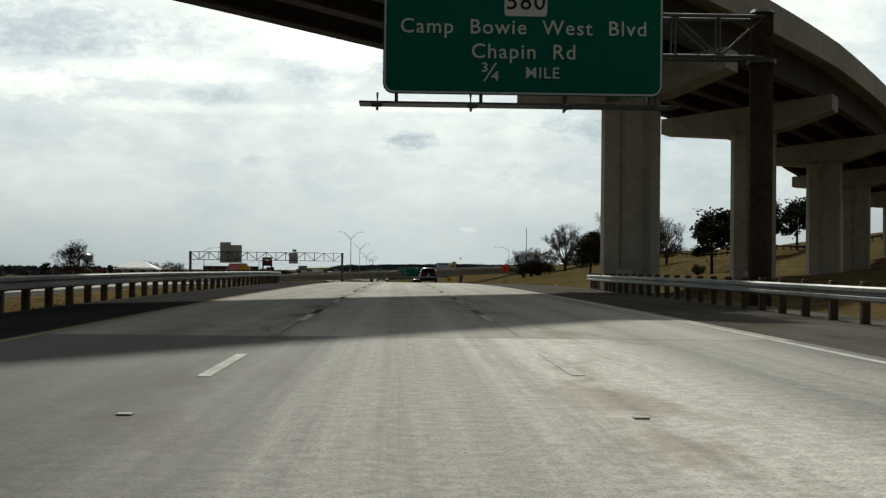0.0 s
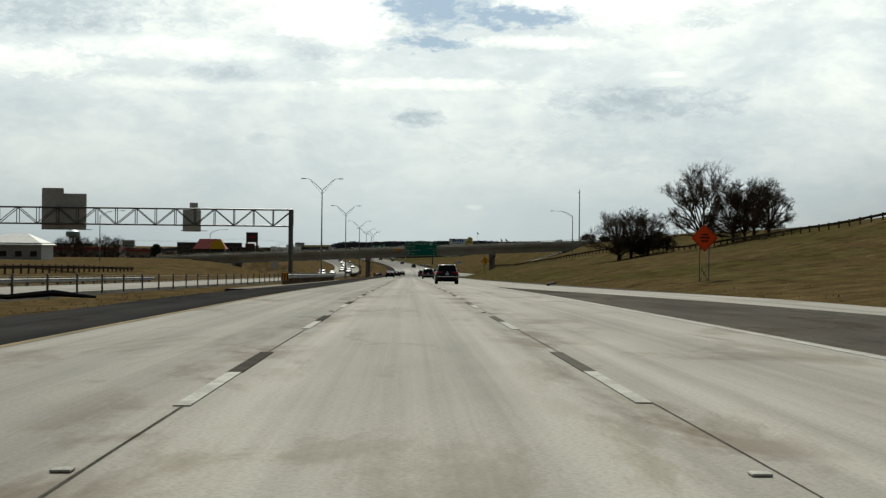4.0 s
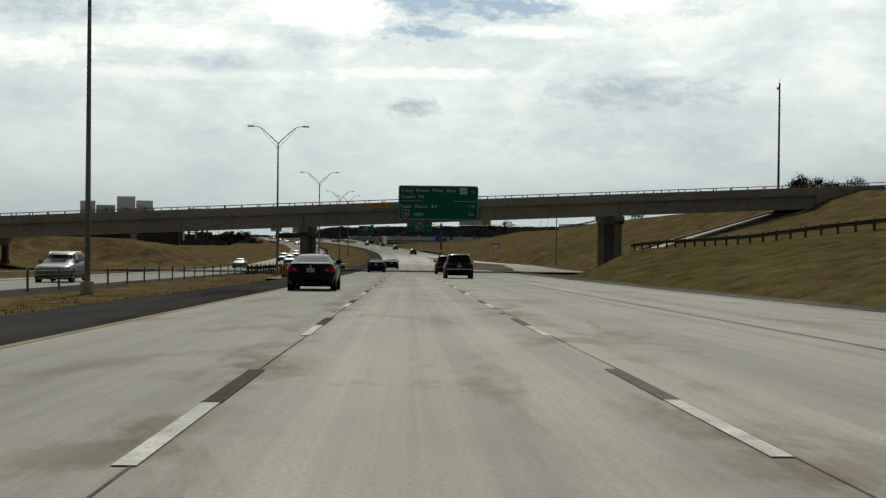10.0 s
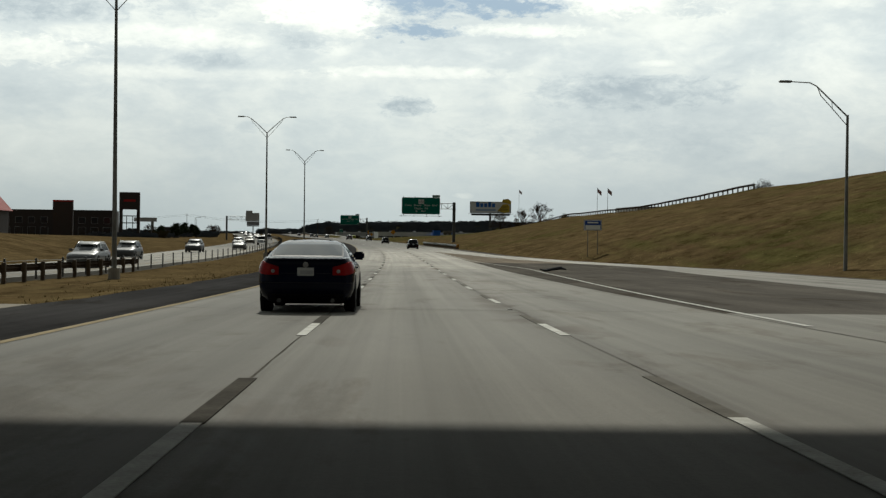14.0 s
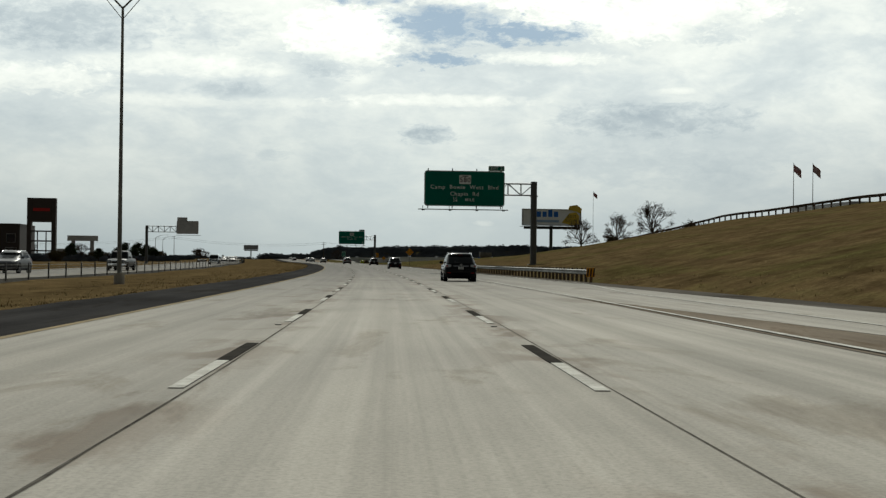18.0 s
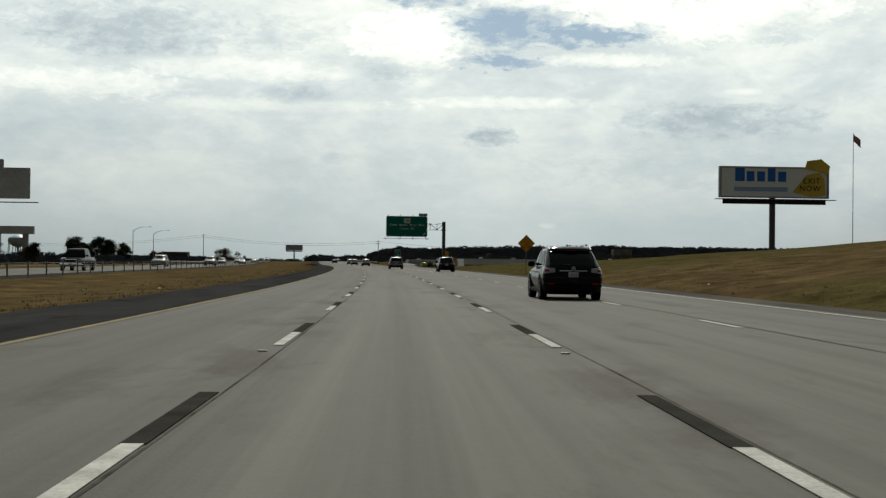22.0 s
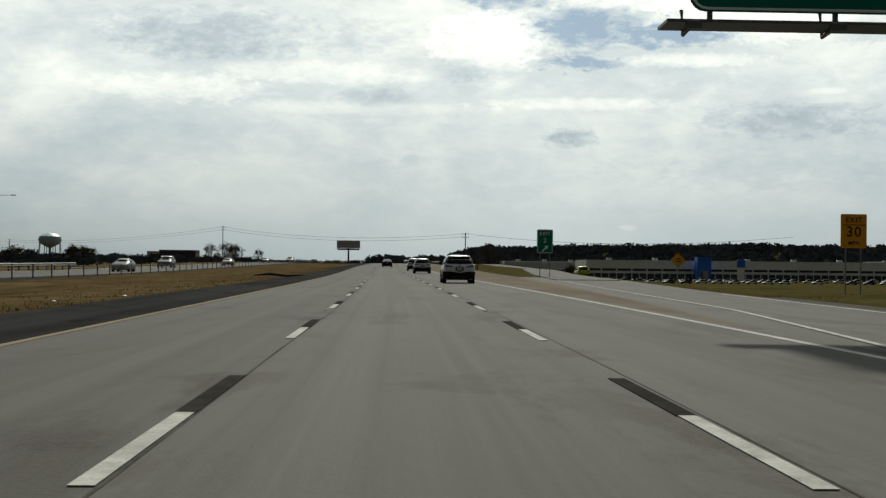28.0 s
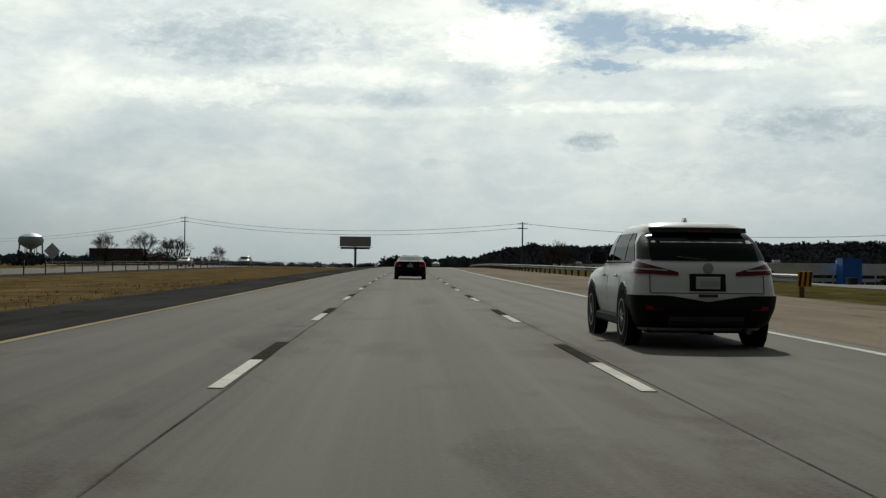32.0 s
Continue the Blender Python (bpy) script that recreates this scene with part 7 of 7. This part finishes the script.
_r = random.Random(5)
spots = []
for i in range(3600):
    s = 1775 + 330 * _r.random() ** 1.4
    o = _r.uniform(-20, 760)
    spots.append((s, o, _r.uniform(4.5, 7.5)))
for i in range(1300):
    spots.append((_r.uniform(1752, 1850), _r.uniform(22, 560), _r.uniform(3.5, 5.5)))
for i in range(420):
    s = _r.uniform(1850, 2300)
    o = _r.uniform(-430, -30)
    spots.append((s, o, _r.uniform(2.5, 4.5)))
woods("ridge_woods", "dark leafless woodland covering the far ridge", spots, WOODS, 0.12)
spots = []
for i in range(620):
    spots.append((_r.uniform(1200, 2000), _r.uniform(-420, -100), _r.uniform(2.4, 4.4)))
for i in range(240):
    spots.append((_r.uniform(500, 1200), _r.uniform(-520, -170), _r.uniform(4, 8)))
for i in range(160):
    spots.append((_r.uniform(250, 520), _r.uniform(-420, -130), _r.uniform(4, 7)))
for i in range(1100):
    s = _r.uniform(1065, 1750)
    spots.append((s, opp(s) - _r.uniform(22, 80), _r.uniform(0.9, 2.8)))
for i in range(130):
    s = _r.uniform(920, 1065)
    spots.append((s, opp(s) - _r.uniform(38, 60), _r.uniform(1.4, 2.6)))
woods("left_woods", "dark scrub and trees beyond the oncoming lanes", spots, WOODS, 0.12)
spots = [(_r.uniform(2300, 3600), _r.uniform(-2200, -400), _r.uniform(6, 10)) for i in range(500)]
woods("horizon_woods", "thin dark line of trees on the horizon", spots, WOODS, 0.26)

# ---- buildings ----
WALL_WHITE = material("pale_plaster", (0.60, 0.60, 0.58), 0.75, scale=0.3)
WALL_TAN = material("tan_brick_wall", (0.19, 0.155, 0.125), 0.8, scale=0.5)
RUSTY = material("rusty_hopper_steel", (0.21, 0.195, 0.175), 0.7, scale=0.8, other=(0.11, 0.10, 0.09), spec=0.05)
WALL_GREY = material("grey_panel_wall", (0.33, 0.335, 0.34), 0.6, scale=0.3)
WALL_DARK = material("dark_brick_wall", (0.055, 0.045, 0.042), 0.75, scale=0.6)
WALL_YELLOW = material("yellow_wall", (0.62, 0.40, 0.02), 0.65, scale=0.3)
ROOF_RED = material("red_roof", (0.22, 0.025, 0.02), 0.6, scale=0.5)
WALL_BLUE = material("blue_cladding", (0.01, 0.10, 0.42), 0.45, scale=0.5)
DARK_GLASS = material("dark_window_glass", (0.02, 0.024, 0.028), 0.1, vary=0.2)
ROOF_GREY = material("grey_roof", (0.20, 0.20, 0.20), 0.8, scale=0.4)


def building(name, label, s, o, w, d, h, wall, roof, windows=(), turn=0.0, parapet=0.5, units=0):
    """A flat-roofed block: front towards -y. windows: rows of (count, sill, height, width share)."""
    base = min(ground_at(s + dy, o + dx) for dx in (-w / 2, 0, w / 2) for dy in (0, d))
    g = thing(name, label, "building", along(s, o, base - 0.2, turn))
    part("wall_block", Geo().box((0, d / 2, h / 2), (w, d, h)), wall, g)
    part("roof", Geo().box((0, d / 2, h + 0.05), (w - 0.4, d - 0.4, 0.12)), ROOF_GREY, g)
    for x, y, sx, sy in ((0, 0.1, w, 0.3), (0, d - 0.1, w, 0.3), (-w / 2 + 0.15, d / 2, 0.3, d - 0.55), (w / 2 - 0.15, d / 2, 0.3, d - 0.55)):
        part("parapet", Geo().box((x, y, h + parapet / 2 + 0.004), (sx + 0.06, sy, parapet)), roof, g)
    for count, sill, wh, share in windows:
        for i in range(count):
            x = -w / 2 + w * (i + 0.5) / count
            win = part("window", Geo().box((x, -0.03, sill + wh / 2), (w / count * share + 0.16, 0.08, wh + 0.16)), SIGN_BACK, g)
            part("pane", Geo().box((x, -0.075, sill + wh / 2), (w / count * share, 0.02, wh)), DARK_GLASS, win)
    for i in range(units):
        part("roof_unit", Geo().box((-w / 2 + w * (i + 0.6) / units, d * 0.45, h + 0.8), (2.2, 2.0, 1.4), bevel=0.1), SIGN_BACK, g)
    return g


building("motorcycle_shop", "dark brick two-storey showroom with a stepped roofline", 1058, -110, 44, 26, 10.5, WALL_DARK, WALL_DARK, ((9, 1.0, 3.0, 0.6), (9, 5.6, 2.4, 0.5)))
tower = thing("pylon_tower", "dark brick pylon tower with a red sign panel and open bays", "sign tower", along(1054, -81.2, ground_at(1054, -81.2)) @ Matrix.Diagonal((1, 1, 1.08, 1)))
for x in (-3.4, 3.4):
    part("pier", Geo().box((x, 0, 8.3), (1.2, 2.4, 16.6), bevel=0.05), WALL_DARK, tower)
part("head_panel", Geo().box((0, 0, 13.4), (5.6, 2.2, 6.4)), WALL_DARK, tower)
part("red_band", Geo().box((0, -1.13, 13.5), (4.6, 0.05, 0.8)), RED_SIGN, tower, "dull red sign lettering bar")
for z in (2.6, 5.2, 7.8):
    part("cross_bar", Geo().box((0, 0, z), (5.6, 1.2, 0.35)), WALL_DARK, tower)
for x in (-1.2, 1.2):
    part("mullion", Geo().box((x, 0, 4.0), (0.25, 0.6, 8.0)), WALL_DARK, tower)
portal = thing("portal_sign", "grey portal sign on two columns", "sign", along(1140, -80, ground_at(1140, -80) - 0.1))
for x in (-3.2, 3.2):
    part("column", Geo().box((x, 0, 3.6), (1.3, 1.0, 7.2), bevel=0.04), WALL_GREY, portal)
part("header", Geo().box((0, 0, 7.9), (10.4, 1.3, 1.9), bevel=0.05), SIGN_BACK, portal)
building("restaurant", "yellow restaurant under a red hipped roof", 838, -98, 15.4, 16, 6.2, WALL_DARK, WALL_DARK, ((5, 1.0, 1.8, 0.5),))
hip = thing("hip_roof", "red hipped roof of the yellow restaurant", "roof", along(838, -98, ground_at(838, -98)))
part("roof_slopes", Geo().quad_strip([[Vector(p) for p in ((-8.6, -1, 6.3), (8.6, -1, 6.3), (8.6, 17, 6.3), (-8.6, 17, 6.3))], [Vector(p) for p in ((-5.4, 5, 11.6), (5.2, 5, 11.6), (5.2, 11, 11.6), (-5.4, 11, 11.6))]]), ROOF_RED, hip)
part("gable_sign", Geo().prism([(0.0, 6.3), (8.7, 6.3), (6.6, 10.4), (4.6, 11.0), (2.2, 10.2)], 0.4), WALL_YELLOW, hip, "yellow gable panel", m=Matrix.Translation((0, -1.0, 0)))
building("shop_row", "long pale shop building with a red fascia", 690, -150, 60, 20, 5.0, WALL_TAN, ROOF_RED, ((12, 0.8, 2.4, 0.6),), parapet=1.1)
building("shop_row", "low pale shop with a red fascia", 760, -128, 26, 18, 4.6, WALL_TAN, ROOF_RED, ((6, 0.8, 2.2, 0.6),), parapet=0.9)
building("tall_sign_block", "dark square sign block on a post", 860, -78, 5, 1.2, 9.5, WALL_DARK, RED_SIGN, (), parapet=0.4)
house = building("house", "grey house with a shallow roof by the trees", 450, -92, 14, 10, 3.6, WALL_GREY, ROOF_GREY, ((4, 0.9, 1.3, 0.45),))
hr = thing("hip_roof", "bright white metal hipped roof of the house", "roof", along(450, -92, ground_at(450, -92)))
part("roof_slopes", Geo().quad_strip([[Vector(p) for p in ((-7.6, -0.6, 3.4), (7.6, -0.6, 3.4), (7.6, 10.6, 3.4), (-7.6, 10.6, 3.4))], [Vector(p) for p in ((-2.5, 4.6, 6.0), (2.5, 4.6, 6.0), (2.5, 5.4, 6.0), (-2.5, 5.4, 6.0))]]), WALL_WHITE, hr)
building("market", "long white flat-roofed store on the hilltop", 850, 92, 44, 24, 4.6, WALL_WHITE, WALL_GREY, ((8, 0.8, 2.2, 0.6),), units=2)
building("tower_block", "pale office block on the far skyline", 2700, -330, 22, 18, 14, WALL_GREY, WALL_GREY, ((6, 3, 2, 0.6), (6, 8, 2, 0.6)))
building("dealership", "long white car showroom with a blue entrance tower", 1600, 150, 142, 40, 8.6, WALL_WHITE, WALL_WHITE, ((44, 0.6, 2.9, 0.86), (22, 4.6, 0.9, 0.9)), units=7)
building("entrance_tower", "bright blue entrance tower of the showroom", 1592, 127.5, 5.8, 6, 10.0, WALL_BLUE, WALL_BLUE, ((1, 0.6, 4.0, 0.6),))
building("warehouse", "long grey warehouse with a flat roof", 1720, 330, 150, 50, 9.5, WALL_GREY, WALL_WHITE, ((18, 4.5, 1.6, 0.6),), units=6)
building("warehouse", "pale grey warehouse beyond the exit", 1690, 70, 40, 40, 8.0, WALL_GREY, WALL_WHITE, ((8, 0.8, 3.5, 0.6),), units=3)
building("dark_shed", "long dark shed beyond the oncoming lanes", 1590, -92, 15, 10, 5.0, WALL_DARK, WALL_DARK, ())
blue_totem = thing("blue_totem", "small blue totem sign in front of the showroom", "sign", along(1560, 135, ground_at(1560, 135)))
part("stem", Geo().box((0, 0, 3.4), (2.6, 0.6, 6.8), bevel=0.04), WALL_WHITE, blue_totem)
part("head", Geo().box((0, 0, 7.4), (3.2, 0.7, 3.0), bevel=0.05), WALL_BLUE, blue_totem)

hopper = thing("hopper", "grey steel hopper on short legs behind the crest", "hopper", along(1070, 50.9, ground_at(1070, 50.9)) @ Matrix.Diagonal((0.76, 0.8, 0.82, 1)))
for dx in (-1.25, 1.25):
    part("bin", Geo().quad_strip([[Vector((dx + x * k, y * k, z)) for x, y in ((-1.15, -1.2), (1.15, -1.2), (1.15, 1.2), (-1.15, 1.2))] for k, z in ((0.35, 0.7), (0.95, 1.7), (1.0, 1.75), (1.0, 2.85))]), RUSTY, hopper)
    part("rim_rail", Geo().box((dx, 0, 2.9), (2.35, 2.45, 0.10), bevel=0.02), RUSTY, hopper)
    for x in (-1.0, 1.0):
        for y in (-1.0, 1.0):
            part("leg", Geo().box((dx + x, y, 0.85), (0.14, 0.14, 1.9)), RUSTY, hopper)

# ---- water tower, poles and wires, flags ----
tank = thing("water_tower", "pale blue-grey water tower on many legs", "water tower", along(2485, -402, ground_at(2485, -402)))
# aerial haze in front of the tower is mixed into this blue-grey
TANK = material("hazed_tank", (0.24, 0.32, 0.36), 0.5, scale=0.2)
hz = 31.0 - ground_at(2485, -402)
part("tank_shell", Geo().lathe([(0.4, hz), (7, hz - 1.2), (11.5, hz - 4), (12.5, hz - 8), (11.5, hz - 11), (6, hz - 14.5), (1.6, hz - 16.5)], 28, Matrix.Rotation(radians(-90), 4, "Y")), TANK, tank, smooth=True)
part("riser", Geo().tube([(0, 0, 0), (0, 0, hz - 15)], 1.4, 14), TANK, tank)
for i in range(8):
    a = 2 * math.pi * i / 8
    part("leg", Geo().tube([(13 * math.cos(a), 13 * math.sin(a), -1), (11.5 * math.cos(a), 11.5 * math.sin(a), hz - 9)], 0.45, 8), TANK, tank)


def utility_pole(s, o, top, turn=0.0):
    base = ground_at(s, o)
    g = thing("utility_pole", "tall wooden utility pole with crossarms", "utility pole", along(s, o, 0, turn))
    part("pole", Geo().tube([(0, 0, base - 0.4), (0, 0, top)], [0.24, 0.15], 10), WOOD_POST, g)
    for z in (top - 0.5, top - 1.7):
        part("crossarm", Geo().box((0, 0.12, z), (2.6, 0.14, 0.16)), WOOD_POST, g)
        for x in (-1.15, -0.5, 0.5, 1.15):
            part("insulator", Geo().tube([(x, 0.12, z + 0.08), (x, 0.12, z + 0.32)], [0.06, 0.04], 6), SIGN_BACK, g)
    return g


utility_pole(1636, -80.4, 16.4)
utility_pole(1534, 25.5, 11.9)
utility_pole(1900, -260, 14.0, 60)
wires = thing("overhead_wires", "thin dark overhead wires strung between utility poles", "wires")
for (s0, o0, z0), (s1, o1, z1) in (((1636, -80.4, 16.0), (1534, 25.5, 11.5)), ((1636, -80.4, 14.8), (1534, 25.5, 10.4)), ((1636, -80.4, 16.0), (1900, -260, 13.6)), ((1636, -80.4, 14.8), (1900, -260, 12.4)), ((1534, 25.5, 11.5), (1470, 130, 10.0))):
    p, q = at(s0, o0, z0), at(s1, o1, z1)
    pts = [p + (q - p) * t - Vector((0, 0, 3.0 * 4 * t * (1 - t))) for t in np.linspace(0, 1, 13).tolist()]
    part("wire", Geo().tube(pts, 0.045, 4), DARK_STEEL, wires)

FLAG = material("flag_cloth", (0.30, 0.05, 0.06), 0.8, scale=1.5, other=(0.45, 0.45, 0.47))
for i, (s, o) in enumerate(((835, 56), (835, 58.6), (996, 66), (1090, -118), (1090, -122))):
    flag = thing("flagpole", "white flagpole with a limp striped flag", "flagpole", along(s, o, ground_at(s, o)))
    hgt = 7.0 if i < 2 else 16.5 if i == 2 else 10.0
    part("pole", Geo().tube([(0, 0, -0.2), (0, 0, hgt)], [0.06, 0.035], 8), GALV, flag)
    fg = Geo()
    for r in range(7):
        for c in range(4):
            fg.v.append((0.05 + r * 0.17, 0.12 * math.sin(r * 1.1 + c), hgt - 0.15 - c * 0.35 - r * 0.14))
    for r in range(6):
        for c in range(3):
            k = r * 4 + c
            fg.f.append((k, k + 1, k + 5, k + 4))
    part("flag", fg, FLAG, flag)

# parked cars in front of the showroom
def lot_car(colour, name, label):
    g = thing(name, label, "car", group="parked cars at the showroom")
    part("body", lower_body([(-2.2, 0.75, 0.4, 0.85), (-2.0, 0.86, 0.3, 0.95), (0, 0.9, 0.28, 0.93), (1.7, 0.86, 0.3, 0.80), (2.2, 0.7, 0.4, 0.62)]), colour, g, smooth=True)
    geo, half = cabin([(-1.8, 0.85), (-1.3, 1.42), (0.1, 1.45), (1.1, 0.88)], 0.82, 0.6)
    part("cabin", geo, CAR_GLASS, g)
    part("roof", Geo().box((0, -0.6, 1.46), (1.15, 1.4, 0.05), bevel=0.02), colour, g)
    for y in (-1.35, 1.3):
        for x in (-0.82, 0.82):
            part("wheel", Geo().lathe([(0.32, -0.1), (0.32, 0.1)], 12, Matrix.Translation((x, y, 0.32))), TYRE, g)
    return g


lot = [lot_car(WHITE_PAINT, "parked_car", "white parked saloon in the showroom lot"), lot_car(SILVER_PAINT, "parked_car", "silver parked saloon in the showroom lot"), lot_car(GREY_PAINT, "parked_car", "grey parked saloon in the showroom lot")]
_r = random.Random(11)
placed = 0
for row, s in enumerate((1504, 1540, 1576)):
    for i in range(27):
        o = 66 + i * 5.9 + row * 1.3 + _r.uniform(-0.4, 0.4)
        if placed >= 3 and _r.random() < 0.22:
            continue
        src = lot[_r.choice((0, 0, 0, 1, 2))] if placed >= 3 else lot[placed]
        m = along(s, o, ground_at(s, o) - 0.02, 90 + _r.uniform(-4, 4))
        if placed < 3:
            src.matrix_basis = m
        else:
            copy_thing(src, m)
        placed += 1

# ---- litter and tyre scraps on the verges ----
scrap = thing("tyre_scrap", "torn black strip of tyre rubber on the shoulder", "debris", along(1151, -8.6, 0.02) @ Matrix.Diagonal((1.5, 1.6, 1.7, 1)))
part("strip", Geo().tube([(-1.2, 0, 0.05), (-0.4, 0.1, 0.12), (0.5, -0.1, 0.04), (1.3, 0.05, 0.09)], [0.05, 0.13, 0.1, 0.04], 6, 0.5), TYRE, scrap)
for s, o, k in ((187, -11, 0.7), (598, 8.9, 0.7), (255, 11.8, 0.5)):
    ob = copy_thing(scrap, along(s, o, max(ground_at(s, o), 0.0) + 0.02, s))
bag = thing("litter", "small crumpled white scrap of litter in the grass", "litter", along(313, -9.2, ground_at(313, -9.2)))
part("scrap", Geo().quad_strip([[Vector((math.cos(a) * r * (1 + 0.3 * math.sin(3 * a)), math.sin(a) * r, z)) for a in [i * math.pi / 4 for i in range(8)]] for r, z in ((0.05, 0.0), (0.075, 0.02), (0.02, 0.05))]), PLATE, bag)
for s, o in ((322, -10.5), (975, -8.9), (1090, -10), (1095, -9), (700, -11), (880, 14), (355, 14), (372, 17), (110, 13.5), (96, 12), (880, -10.5)):
    copy_thing(bag, along(s, o, ground_at(s, o) + 0.01, s * 7))

# ---- tufts of dry grass along the edges of the pavement ----
def tufts(name, label, count, seed, place):
    rng = np.random.default_rng(seed)
    v, f = [], []
    for _ in range(count):
        s, o = place(rng)
        c = at(s, o, rise(s, o) - 0.02)
        for _ in range(5):
            a, h, lean = rng.uniform(0, 6.28), rng.uniform(0.04, 0.13), rng.uniform(0.02, 0.10)
            x, y = c.x + rng.normal() * 0.08, c.y + rng.normal() * 0.08
            dx, dy = math.cos(a) * 0.02, math.sin(a) * 0.02
            b = len(v)
            v += [(x - dx, y - dy, c.z), (x + dx, y + dy, c.z), (x - dy / 0.02 * lean, y + dx / 0.02 * lean, c.z + h)]
            f.append((b, b + 1, b + 2))
    me = bpy.data.meshes.new(name)
    me.from_pydata(v, [], f)
    me.materials.append(STRAW)
    return tagged(part(name, me, STRAW), label, "grass", kind="stuff")


tufts("median_grass", "dry tufts of grass along the left shoulder", 6000, 3, lambda r: ((lambda s: (s, -8.05 - r.exponential(2.6)))(r.uniform(0, 1290))))
tufts("verge_grass", "dry tufts of grass along the foot of the slope", 1500, 4, lambda r: ((lambda s: (s, lerp(s, TOE_RIGHT) - 0.2 + r.exponential(1.6)))(r.uniform(60, 1120))))

# ---- lane dashes, white with a black strip after each ----
white = Geo().box((0, 1.525, 0.003), (0.135, 3.05, 0.006)).mesh("lane_dash", WHITE_LINE)
black = Geo().box((0, 1.525, 0.0025), (0.16, 3.05, 0.005)).mesh("contrast_dash", BLACK_LINE)
fresh = Geo().box((0, 1.525, 0.0025), (0.16, 3.05, 0.005)).mesh("contrast_dash", NEW_BLACK)
faded = Geo().box((0, 1.525, 0.0025), (0.15, 3.05, 0.005)).mesh("contrast_dash", FADED_LINE)
for side in (-1, 1):
    for k in range(-5, 130):
        s = k * 12.19
        lane_o = -1.745 if side < 0 else 1.87
        change = 670 if side < 0 else 590
        s += (0.1 if side < 0 else 0.55) if s < change else -1.85
        part("lane_dash", white, None, road, m=on_road(s + 1.5, lane_o, 0.004) @ Matrix.Translation((0, -1.5, 0)))
        if s > 22:
            part("contrast_dash", fresh if s > 600 else black if side < 0 else faded, None, road, m=on_road(s + 4.55, lane_o, 0.004) @ Matrix.Translation((0, -1.5, 0)))
for k in range(60, 88):
    part("lane_dash", white, None, road, m=on_road(k * 12.19 + 5.5, 5.85, 0.004) @ Matrix.Translation((0, -1.5, 0)))
marker = Geo().box((0, 0, 0.008), (0.11, 0.11, 0.016), bevel=0.005).mesh("road_stud", WHITE_LINE)
for k in range(0, 50):
    s = k * 24.38 + 9.2
    part("road_stud", marker, None, road, m=on_road(s, 1.83, 0.002))
    part("road_stud", marker, None, road, m=on_road(s, -1.83, 0.002))
